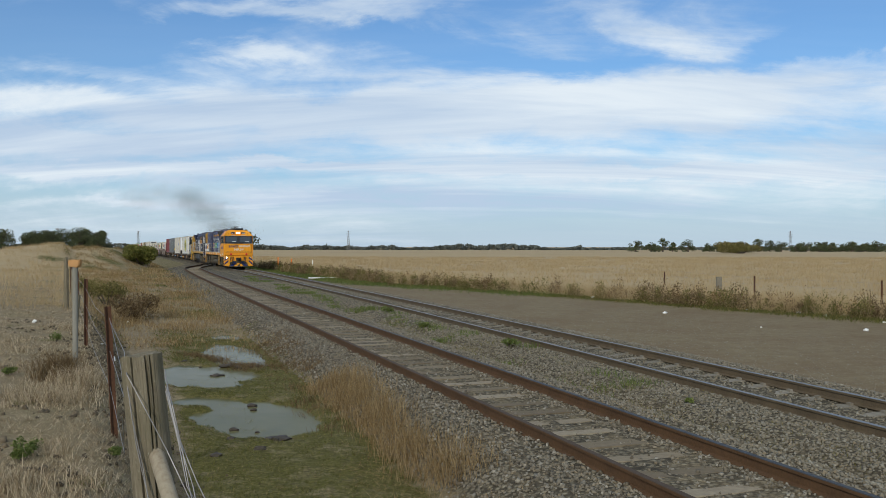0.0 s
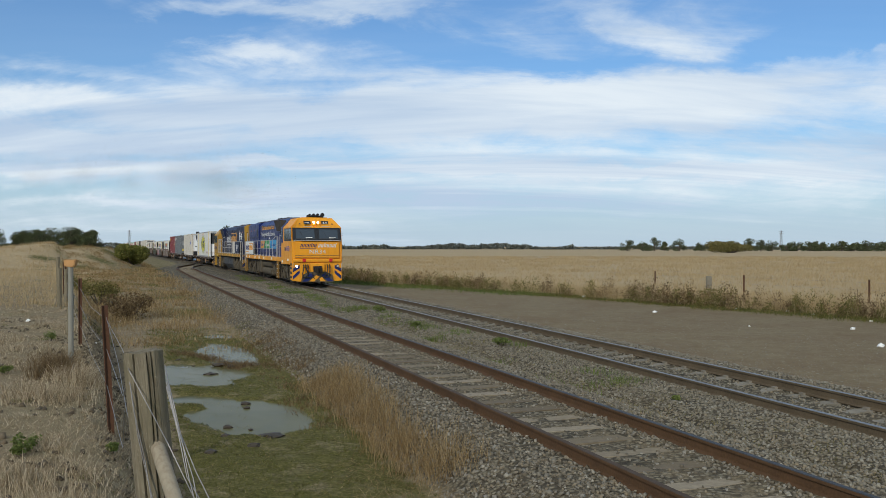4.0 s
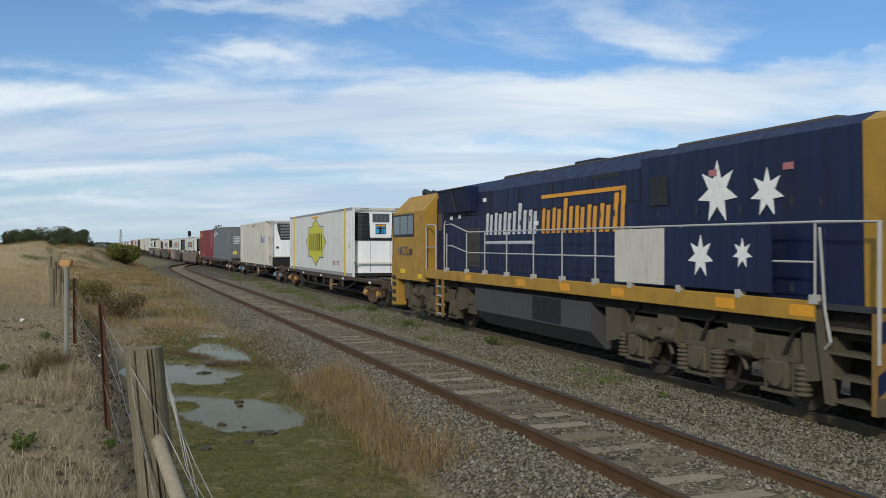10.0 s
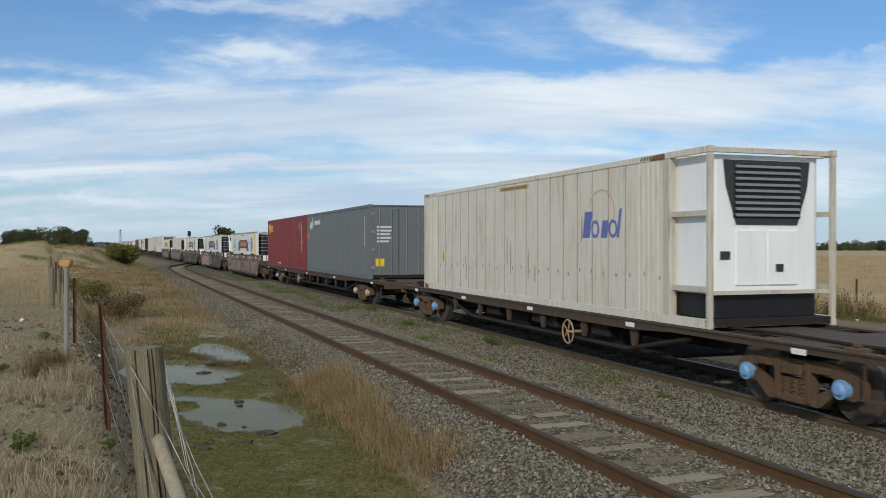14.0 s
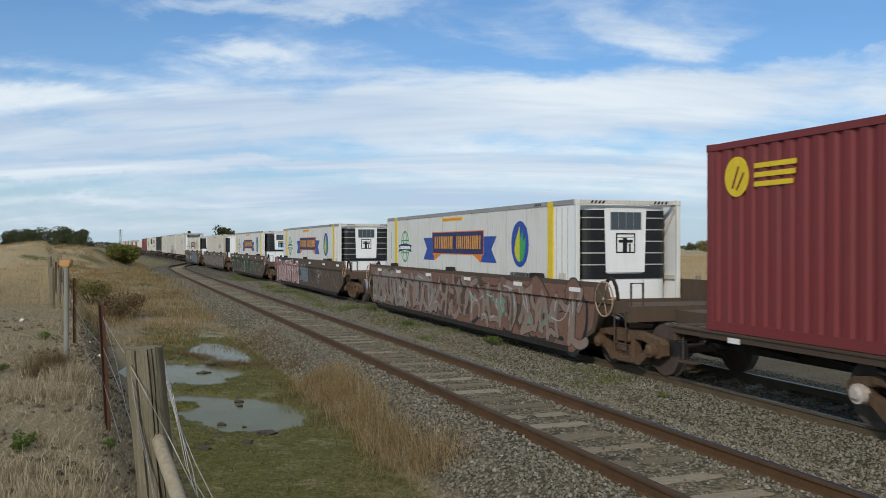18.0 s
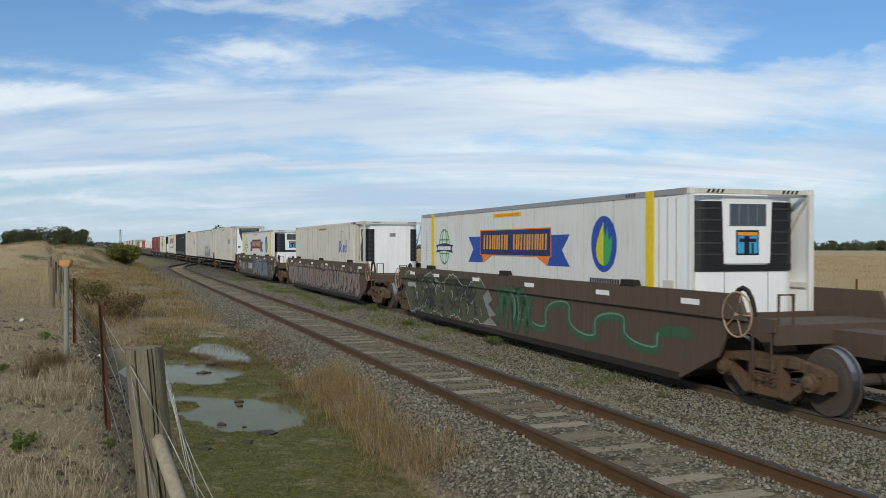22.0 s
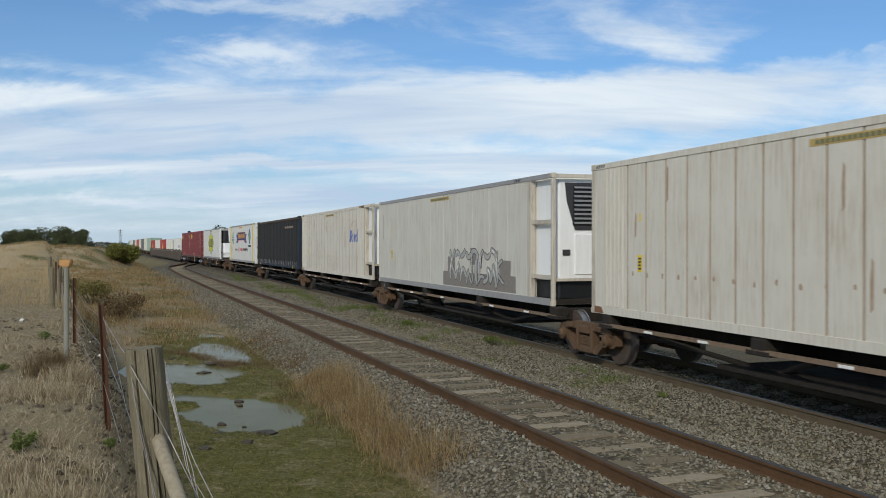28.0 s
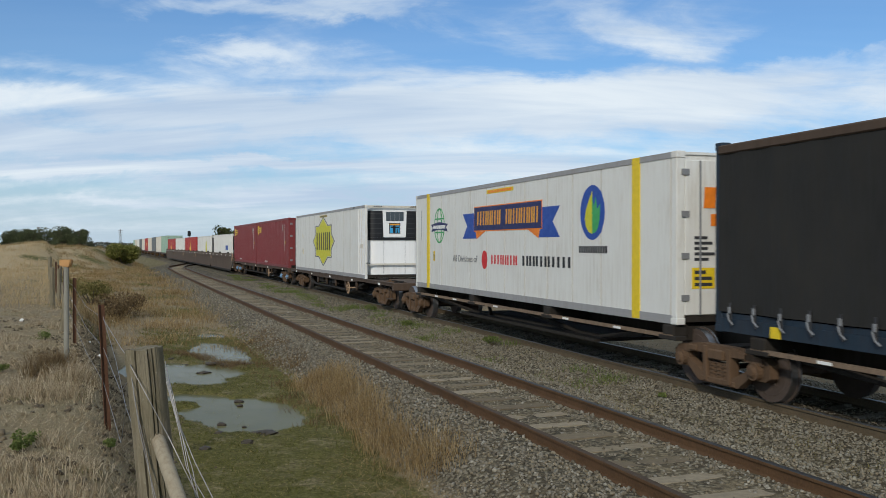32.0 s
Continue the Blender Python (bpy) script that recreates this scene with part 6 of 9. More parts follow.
        for z in (0.32, 0.58, 0.84, 1.1):
            part("rung", box(B(), s * 1.36, s * 1.47, 5.3, 5.82, z, z + 0.035), CHROME, ld)
        # walkway rails
        rail = [(s * 1.42, -9.4, 2.62), (s * 1.42, 3.3, 2.66), (s * 1.42, 4.6, 2.9), (s * 1.42, 5.2, 2.9), (s * 1.42, 5.22, 1.6)]
        part("top_handrail", rods(B(), rail, 0.018, 8), CHROME, lo)
        part("middle_handrail", rods(B(), [(s * 1.42, -9.4, 2.1), (s * 1.42, 3.3, 2.12), (s * 1.42, 4.6, 2.3), (s * 1.42, 5.05, 2.3)], 0.016, 8), CHROME, lo)
        for y in (-9.4, -7.9, -6.4, -4.9, -3.6, -2.2, -0.8, 0.7, 2.1, 3.4, 5.0):
            part("stanchion", kept("stanchion", lambda: rods(box(B(), -0.05, 0.05, -0.06, 0.06, 1.56, 1.68), [(0, 0, 1.6), (0, 0, 2.64)], 0.017), CHROME), None, lo, place=pose(s * 1.42, y, 0))
        part("gate_rail", rods(B(), [(s * 1.42, 5.95, 1.6), (s * 1.42, 5.95, 2.85), (s * 1.42, 6.1, 2.92), (s * 1.42, 6.8, 2.92), (s * 1.42, 6.88, 2.85), (s * 1.42, 6.88, 1.6)], 0.022, 8), CHROME, lo)
        part("gate_rail", rods(B(), [(s * 1.42, 5.95, 2.25), (s * 1.42, 6.88, 2.25)], 0.016, 8), CHROME, lo)
        # rear corner steps: sloping stringer, dark well, four treads
        bm = prism(B(), [(-9.72, 0.3), (-9.58, 0.3), (-9.36, 1.6), (-9.5, 1.6)], "x", s * 1.34, s * 1.42)
        rs = part("rear_steps", bm, GRIMY_YELLOW if lead else LOCO_GRIME, lo)
        part("step_well", box(B(), s * 0.9, s * 0.94, -10.3, -9.5, 0.32, 1.5), UNDER, rs)
        for i in range(4):
            part("tread", box(B(), s * 0.94, s * 1.4, -10.3, -9.7 + i * 0.05, 0.34 + i * 0.3, 0.38 + i * 0.3), LOCO_GRIME, rs)
        part("step_rail", rods(B(), [(s * 1.44, -9.5, 2.55), (s * 1.46, -9.62, 1.5), (s * 1.46, -9.72, 1.1), (s * 1.44, -9.6, 1.0)], 0.018, 6), CHROME, rs)
        part("rear_handrail", rods(B(), [(s * 1.42, -10.45, 0.9), (s * 1.42, -10.45, 2.6), (s * 1.42, -9.4, 2.62)], 0.022, 8), CHROME, lo)
    # nose
    part("anti_climber", box(B(), -1.4, 1.4, 10.55, 10.74, 1.36, 1.52, 0.02), yel, lo)
    part("nose_sheet", box(B(), -1.3, 1.3, 10.6, 10.66, 1.56, 2.5, 0.02), yel, lo)
    for z in (1.62, 1.72):
        part("nose_groove", box(B(), -1.3, 1.3, 10.655, 10.672, z, z + 0.018), LOCO_GRIME, lo)
    part("nose_handrail", rods(B(), [(-1.42, 10.7, 2.56), (-1.3, 10.74, 2.6), (1.3, 10.74, 2.6), (1.42, 10.7, 2.56)], 0.018), CHROME, lo)
    for a in (-1.3, -0.6, 0.0, 0.6, 1.3):
        part("rail_bracket", kept("rail_bracket", lambda: rods(B(), [(0, 10.6, 2.54), (0, 10.74, 2.6)], 0.014), CHROME), None, lo, place=pose(a, 0, 0))
    nose = on_front(10.66)
    word7, word8 = "oooilio", "oolioool"
    mark("navy_word", rhythm(-1.02, 2.2, -0.05, 2.39, word7, 0.25), DECAL_NAVY, lo, nose)
    mark("silver_word", rhythm(0.02, 2.2, 1.1, 2.39, word8, 0.25), DECAL_SILVER, lo, nose)
    mark("navy_rule", [rect(-1.0, 2.13, -0.08, 2.155)], DECAL_NAVY, lo, nose)
    num = "34" if lead else "22"
    words("road_number", "NR" + num, 0.34, DECAL_SILVER, lo, front_words(10.663, 0.45, 1.84), "faded white road number", wide=0.95)
    for a, txt in ((-0.52, "NR"), (0.52, num)):
        mark("number_box", [rect(a - 0.2, 3.56, a + 0.2, 3.74)], BLACK, lo, brow, thick=0.02)
        m = front_words(0, -a + 0.13, 0)
        words("number_box_figures", txt, 0.16, REFLECT, lo, Matrix.Translation((-a + 0.13, 10.42 - (3.6 - 3.38) * 0.74 + 0.025, 3.59)) @ Matrix(((-1, 0, 0, 0), (0, -0.595, 0.804, 0), (0, 0.804, 0.595, 0), (0, 0, 0, 1))), wide=0.26)
    mark("headlight_housing", [rect(-0.26, 3.54, 0.26, 3.76)], yel, lo, brow, thick=0.03)
    for a in (-0.12, 0.12):
        mark("headlight", [oval(a, 3.65, 0.07, 0.062, 16)], LAMP if lead else MIDGREY, lo, brow, thick=0.045)
    for a in (-0.95, 0.95):
        mark("marker_dot", [oval(a, 3.56, 0.04, 0.04, 10)], BLACK, lo, brow, thick=0.012)
        part("brow_rail", rods(B(), [(a * 0.55 - 0.22, 10.44, 3.42), (a * 0.55 - 0.22, 10.52, 3.4), (a * 0.55 + 0.22, 10.52, 3.4), (a * 0.55 + 0.22, 10.44, 3.42)], 0.014), CHROME, lo)
    # horns
    for i, (a, r) in enumerate(((0.3, 0.065), (0.08, 0.085), (-0.16, 0.09), (-0.44, 0.125))):
        part("horn", rod(B(), (-a * 0 + a, 9.5, 4.08), (a, 10.0, 4.1), 0.05, 12, r), BLACK, lo)
    part("horn_bracket", box(B(), -0.55, 0.4, 9.45, 9.6, 3.93, 4.08), DARK, lo)
    # pilot
    bm = B()
    prism(bm, [(-1.44, 0.28), (-1.1, 0.24), (1.1, 0.24), (1.44, 0.28), (1.44, 1.34), (-1.44, 1.34)], "y", 10.5, 10.64)
    part("pilot", bm, yel, lo)
    pf = on_front(10.64)
    ch = []
    for s in (-1, 1):
        for k in range(2):
            q = [(s * (1.42), 0.34 + k * 0.42), (s * 1.42, 0.55 + k * 0.42), (s * 1.02, 0.9 + k * 0.3), (s * 1.02, 0.7 + k * 0.3)]
            ch.append(q if s > 0 else q[::-1])
    mark("chevron", ch, BLUE, lo, pf)
    bm = B()
    prism(bm, [(-0.95, 0.2), (0.95, 0.2), (0.85, 0.62), (0.5, 0.8), (-0.5, 0.8), (-0.85, 0.62)], "y", 10.62, 10.8)
    part("plough", bm, LOCO_GRIME, lo)
    mark("plough_chevron", [[(-0.9, 0.24), (-0.6, 0.24), (-0.2, 0.6), (-0.45, 0.72)], [(0.6, 0.24), (0.9, 0.24), (0.45, 0.72), (0.2, 0.6)]], BLUE, lo, on_front(10.8))
    mark("plough_mark", [[(-0.5, 0.24), (-0.2, 0.24), (0.1, 0.52), (-0.1, 0.6)], [(0.15, 0.24), (0.45, 0.24), (0.25, 0.5), (0.1, 0.4)]], yel, lo, on_front(10.8))
    part("coupler_pocket", box(B(), -0.42, 0.42, 10.6, 10.78, 0.72, 1.28, 0.03), yel, lo)
    part("coupler_mouth", box(B(), -0.26, 0.26, 10.7, 10.8, 0.78, 1.12), BLACK, lo)
    coupler(lo, 10.62, 1)
    coupler(lo, -10.2, -1)
    r = random.Random(5)
    for a in (-0.72, -0.58, 0.55, 0.68, 0.8):
        part("brake_hose", rods(B(), [(a, 10.66, 1.2), (a + 0.02, 10.85, 1.05), (a + r.uniform(-0.1, 0.1), 10.88, 0.7), (a + r.uniform(-0.25, 0.25), 10.85, 0.48), (a * 0.6, 10.8, 0.45)], 0.032, 8), BLACK, lo)
    for s in (-1, 1):
        part("ditch_light", rod(B(), (s * 1.2, 10.62, 1.12), (s * 1.2, 10.68, 1.12), 0.09, 14), DARK, lo)
        part("ditch_lens", rod(B(), (s * 1.2, 10.68, 1.12), (s * 1.2, 10.69, 1.12), 0.065, 12), LAMP if lead and s > 0 else CHROME, lo)
        part("marker_light", box(B(), s * 0.78 - 0.09, s * 0.78 + 0.09, 10.7, 10.78, 1.36, 1.55, 0.02), DECAL_RED, lo)
        part("pilot_rail", rods(B(), [(s * 1.4, 10.66, 1.28), (s * 1.42, 10.74, 1.2), (s * 1.42, 10.74, 0.95), (s * 1.4, 10.66, 0.88)], 0.016), CHROME, lo)
    # rear end
    bm = B()
    prism(bm, [(-1.42, 0.28), (1.42, 0.28), (1.42, 1.5), (-1.42, 1.5)], "y", -10.42, -10.34)
    part("rear_pilot", bm, GRIMY_YELLOW, lo)
    for s in (-1, 1):
        part("end_grab_iron", rods(B(), [(s * 0.98, -10.31, 1.9), (s * 0.98, -10.38, 1.92), (s * 0.98, -10.38, 3.3), (s * 0.98, -10.31, 3.32)], 0.016), CHROME, lo)
        part("end_vent", box(B(), s * 0.62 - 0.16, s * 0.62 + 0.16, -10.325, -10.3, 1.75, 2.3, 0.006), INTAKE, lo)
        part("end_lamp", rod(B(), (s * 0.13, -10.3, 3.72), (s * 0.13, -10.36, 3.72), 0.09, 14), CHROME, lo)
    part("end_door", box(B(), -0.36, 0.36, -10.33, -10.3, 1.62, 2.9, 0.01), GRIMY_YELLOW, lo)
    part("end_bar", box(B(), -1.1, 1.1, -10.33, -10.3, 3.32, 3.37), UNDER, lo)
    back = lambda a, b, d: (a, -10.42 - d, b)
    for q in (-1, 1):
        for k in (0.0, 0.62):
            mark("rear_chevron", [[(q * 1.41, 0.5 + k), (q * 1.41, 0.76 + k), (q * 1.02, 1.02 + k * 0.8), (q * 1.02, 0.76 + k * 0.8)][::q]], BLUE_WORN, lo, back)
        mark("soot_foot", [rect(min(q * 1.02, q * 1.42), 0.285, max(q * 1.02, q * 1.42), 0.5)], LOCO_GRIME, lo, back)
    hb = lambda a, b, d: (a, -10.3 - d, b)
    mark("rear_navy_word", rhythm(-0.55, 3.0, 0.55, 3.17, word7, 0.2), DECAL_NAVY, lo, hb)
    mark("rear_number_box", [rect(-0.35, 3.42, -0.05, 3.6), rect(0.05, 3.42, 0.35, 3.6)], BLACK, lo, hb)
    mark("rear_number_figures", bars(-0.3, 3.46, -0.1, 3.56, [(1, 0)] * 2) + bars(0.1, 3.46, 0.3, 3.56, [(1, 0)] * 2), REFLECT, lo, hb, thick=0.008)
    for s in (-1, 1):
        mark("sand_hatch", [rect(s * 0.85 - 0.12, 2.6, s * 0.85 + 0.12, 3.1)], DARK, lo, hb)
    # underneath
    for y in (-6.7, 6.7):
        loco_bogie(lo, y)
    if lead:
        for s in (-1, 1):
            part("air_reservoir", rod(B(), (s * 1.05, -2.1, 1.06), (s * 1.05, 1.95, 1.06), 0.23, 18), LOCO_GRIME, lo, smooth_shade=False)
            part("air_reservoir", rod(B(), (s * 1.05, -2.1, 0.56), (s * 1.05, 1.95, 0.56), 0.25, 18), LOCO_GRIME, lo)
            part("equipment_case", box(B(), s * 0.8, s * 1.32, -3.2, -2.3, 0.4, 1.28, 0.04), LOCO_GRIME, lo)
            for y, z in ((2.4, 0.5), (2.9, 0.75), (3.4, 0.55)):
                part("valve_gear", box(rod(B(), (s * 1.1, y - 0.2, z + 0.3), (s * 1.1, y + 0.25, z + 0.3), 0.12, 10), s * 0.85, s * 1.25, y - 0.16, y + 0.16, z - 0.1, z + 0.25, 0.03), LOCO_GRIME, lo)
            part("pipework", rods(rods(B(), [(s * 1.25, 2.1, 1.2), (s * 1.3, 2.6, 1.1), (s * 1.28, 3.4, 1.15), (s * 1.2, 3.8, 0.7)], 0.035), [(s * 1.2, 4.2, 1.3), (s * 1.32, 4.1, 0.95), (s * 1.25, 4.0, 0.5), (s * 1.2, 4.4, 0.35)], 0.035), UNDER, lo)
        part("fuel_tank", box(B(), -0.85, 0.85, -3.3, 3.6, 0.3, 1.2, 0.08), UNDER, lo)
    else:
        bm = B()
        prism(bm, [(-1.3, 1.2), (1.3, 1.2), (1.3, 0.62), (0.95, 0.26), (-0.95, 0.26), (-1.3, 0.62)], "y", -3.2, 3.1)
        part("fuel_tank", bm, TANK_GREY, lo)
        for s in (-1, 1):
            part("tank_plate", box(B(), s * 1.295, s * 1.31, -1.9, -0.5, 0.66, 1.18), BLACK, lo)
            part("valve_gear", box(rod(B(), (s * 1.1, 3.4, 0.8), (s * 1.1, 3.9, 0.8), 0.16, 10), s * 0.85, s * 1.2, 3.3, 3.9, 0.45, 0.75, 0.03), LOCO_GRIME, lo)
    # writing on the sides
    for s in (side,):
        hood, walk_face = on_side(1.062, s), on_side(1.45, s)
        words("road_number", "NR" + num, 0.42, DECAL_BLUE if lead else DECAL_NAVY, lo, side_words(1.463, s, 8.62 if s > 0 else 9.85, 1.98), wide=1.25)
        if lead:
            words("writing", "Real trains not road trains", 0.4, DECAL_GOLD, lo, side_words(1.068, s, -3.6, 3.42), wide=5.4)
            words("writing", "Moving Australia's Economy", 0.4, DECAL_SILVER, lo, side_words(1.068, s, -3.9, 2.98), wide=5.9)
            mark("orange_panel", [[(-4.3, 2.1), (-2.85, 2.1), (-2.4, 2.68), (-4.3, 2.68)]], DECAL_GOLD, lo, hood)
            mark("green_panel", [[(-2.6, 2.1), (0.05, 2.1), (-0.3, 2.68), (-2.15, 2.68)]], DECAL_GREEN, lo, hood, thick=0.006)
            mark("cyan_panel", [[(0.25, 2.1), (2.6, 2.1), (2.6, 2.68), (-0.05, 2.68)]], DECAL_CYAN, lo, hood)
            for txt, y, wd, mt in (("Safer", -4.05, 1.05, DECAL_BLUE), ("Greener", -1.95, 1.6, REFLECT), ("Smarter", 0.65, 1.75, DECAL_BLUE)):
                words("writing", txt, 0.36, mt, lo, side_words(1.072, s, y, 2.26), wide=wd)
            board = part("sign_board", box(B(), s * 1.44, s * 1.47, -9.75, -5.5, 1.68, 2.6), WHITE_SIGN, lo)
            bf = on_side(1.472, s)
            mark("navy_word", rhythm(-9.55, 1.98, -7.75, 2.33, word7, 0.12), DECAL_NAVY, board, bf)
            mark("yellow_word", rhythm(-7.65, 1.98, -5.85, 2.33, word8, 0.12), DECAL_GOLD, board, bf)
            mark("rule", [rect(-9.55, 1.8, -7.8, 1.86), rect(-7.6, 2.44, -5.7, 2.5), rect(-5.8, 2.0, -5.72, 2.46, 0.12)], DECAL_GOLD, board, bf)
        else:
            mark("white_word", rhythm(-3.0, 2.58, 0.25, 3.14, word7, 0.1), DECAL_SILVER, lo, hood)
            mark("yellow_word", rhythm(0.4, 2.58, 3.85, 3.14, word8, 0.1), DECAL_GOLD, lo, hood)
            mark("rule", [rect(0.45, 3.36, 4.1, 3.44), rect(3.92, 2.6, 4.05, 3.4, 0.06)], DECAL_GOLD, lo, hood)
            mark("white_rule", [rect(-3.0, 2.34, 0.1, 2.42)], DECAL_SILVER, lo, hood)
            rad = on_side(1.16, s)
            for a, b, k in ((7.0, 3.15, 0.5), (8.15, 3.08, 0.36)):
                mark("star", [star(a, b, k)], REFLECT, lo, rad)
            panel = part("white_panel", box(B(), s * 1.43, s * 1.46, -6.0, -4.4, 1.66, 2.6), FRAME_PALE, lo)
            panel = part("navy_panel", box(B(), s * 1.43, s * 1.46, -8.6, -6.0, 1.66, 2.6), blu, lo)
            for a, b, k in ((7.0, 2.15, 0.33), (8.0, 2.2, 0.22)):
                mark("star", [star(a, b, k)], REFLECT, panel, on_side(1.462, s))
    return lo


locomotive(102.7, False, 1, True, "yellow and blue diesel locomotive with lit headlights")
locomotive(125.35, True, -1, False, "weathered blue and yellow diesel locomotive with white stars")

# ---- what the train carries, from the locomotives back: distance from and to along the line ----
flat_wagon(137.5, 159.2, CAP_BUFF, "rusty brown container flat wagon", wheel_y=2.43)
flat_wagon(159.6, 180.8, CAP_BLUE, "brown container flat wagon with blue axle caps", wheel_y=2.0)
flat_wagon(182.4, 211.4, CAP_WHITE, "long brown flat wagon carrying two containers", wheel_y=-1.9, ends=(4.2, 5.2), boxes=((-5.0, 0.7), (4.2, 0.9)))

def boxed_diamond(c, w):
    livery_diamond(c, w, -0.2, 1.47, 1.0)
    words("writing", "46'6\" x 9'10\"", 0.3, PINK, c, side_words(w - 0.008, 1, 3.6, 0.42), "faded red stencilled size", wide=1.3)


insulated(142.4, 157.1, 0.99, "white insulated container with yellow diamond emblem and cooling unit", "wing", lambda c, w: boxed_diamond(c, w), seed=2)
insulated(163.65, 178.2, 0.99, "worn cream ribbed insulated container with a faded blue word", "snow", lambda c, w: livery_script(c, w, 3.1, 1.47, 1.0), skin=CREAM, pitch=0.62, duty=0.93, depth=0.03, strips=False, rail_mat=CREAM, seed=3)


def corrugated(o0, o1, skin, label, seed, base=0.99, marks=None):
    c, h, w, H, f = box_container(o0, o1, base, skin, label, pitch=0.276, depth=0.036, duty=0.42, W=2.44)
    doors(c, 1, h, w, H, skin)
    doors(c, -1, h, w, H, skin)
    if marks:
        marks(c, h, w, H)
    return c


def grey_marks(c, h, w, H):
    face = on_side(w - 0.008, 1)
    mark("pale_crest", [blob(-h + 1.05, H - 0.62, 0.3, 0.2, random.Random(2), 14, 0.35), blob(-h + 1.45, H - 0.5, 0.12, 0.26, random.Random(3), 10, 0.3)], DECAL_SILVER, c, face)
    mark("pale_bars", bars(-h + 1.85, H - 0.58, -h + 3.2, H - 0.38, [(1, 0)] * 6), DECAL_SILVER, c, face)
    mark("orange_diamond", [[(-h + 0.3, 1.6), (-h + 0.45, 1.78), (-h + 0.3, 1.96), (-h + 0.15, 1.78)]], DECAL_ORANGE, c, face)
    mark("code_bars", [rect(h - 0.7, H - 1.6 + i * 0.12, h - 0.62, H - 1.53 + i * 0.12) for i in range(10)], DECAL_SILVER, c, face)
    fr = on_front(h + 0.0)
    mark("door_writing", bar_lines(-0.9, 1.4, -0.2, 2.1, 5, 3), DECAL_SILVER, c, fr)
    mark("door_label", [rect(-0.95, 0.5, -0.6, 0.8)], DECAL_YELLOW, c, fr)


def red_marks(c, h, w, H):
    face = on_side(w - 0.008, 1)
    mark("round_crest", [oval(-h + 0.75, H - 0.55, 0.28, 0.3)], DECAL_YELLOW, c, face)
    mark("crest_lines", [stroke([(-h + 0.65, H - 0.72), (-h + 0.8, H - 0.4)], 0.02), stroke([(-h + 0.75, H - 0.75), (-h + 0.92, H - 0.5)], 0.02)], RED_BOX, c, face, thick=0.008)
    mark("crest_bars", bar_lines(-h + 1.15, H - 0.75, -h + 2.1, H - 0.35, 3, 5), DECAL_YELLOW, c, face)
    mark("grey_disc", [oval(h - 1.9, H - 0.55, 0.19, 0.19)], SPRAY_GREY, c, face)
    mark("code_bars", [rect(h - 1.45, H - 1.9 + i * 0.13, h - 1.37, H - 1.82 + i * 0.13) for i in range(12)], DECAL_SILVER, c, face)
    words("writing", "EMPTY LIFT ONLY", 0.16, DECAL_SILVER, c, side_words(w - 0.002, 1, -2.5, 0.19), wide=1.15)
    mark("label", [rect(h - 1.2, H - 1.5, h - 1.08, H - 1.35)], DECAL_YELLOW, c, face)


corrugated(185.1, 197.4, GREY_BOX, "slate grey corrugated shipping container", 1, marks=grey_marks)
corrugated(197.6, 210.2, RED_BOX, "maroon corrugated shipping container with yellow crest", 2, marks=red_marks)


# well wagons and the sprayed shapes on their walls
def squiggle(y0, y1, z, amp, r, step=0.12):
    k, a, out = 0, 0.0, []
    while y0 + k * step < y1:
        a += r.uniform(0.15, 0.75)
        out.append((y0 + k * step + 0.09 * math.sin(a * 1.7), z + amp * math.sin(a) * (0.55 + 0.45 * math.sin(k * 0.23 + 1)) - 0.02 * k * amp))
        k += 1
    return out


def art_rust(w, f):
    r = random.Random(6)
    spray("sprayed_ground", [[(-8.6, 0.6), (-7.9, 0.2), (7.3, 0.2), (8.2, 0.7), (8.4, 1.5), (-8.7, 1.52)]], SPRAY_RUST, w, f, -0.6)
    spray("grime_patch", [blob(r.uniform(-8, 7.6), r.uniform(0.35, 1.4), r.uniform(0.15, 0.6), r.uniform(0.1, 0.3), r, 12, 0.4) for _ in range(46)], WELL_BROWN, w, f, -0.3)
    graffiti(w, -8.5, 8.0, 0.24, 1.5, (None, SPRAY_BLACK, SPRAY_TAN, SPRAY_GREY, SPRAY_PALE), 41, f, 0.09, 0.35, 0.5, 30, 0.03, 0.018, 0.4)
    graffiti(w, -8.6, -1.2, 0.24, 1.5, (SPRAY_BLACK, SPRAY_BLACK, SPRAY_GREY, SPRAY_TEAL, SPRAY_PALE), 3, f, 0.13, 0.15, 0.62, 26, 0.03, 0.016, 0.5)
    r = random.Random(4)
    spray("sprayed_arc", [stroke(sway((0.2 + 0.16 * k, 0.95), (-0.55 + 0.42 * k, 0.7 - 0.1 * (k % 2)), r, 0.5), 0.035) for k in range(5)] + [stroke(sway((0.35, 0.3), (0.55, 1.0), r, 0.2), 0.06)], SPRAY_RUST, w, f, 2)
    graffiti(w, 1.6, 7.6, 0.24, 1.52, (SPRAY_BLACK, SPRAY_BLACK, SPRAY_RUST, SPRAY_TEAL, SPRAY_PALE), 15, f, 0.31, 0.3, 1.25, 22, 0.05, 0.03, 1)


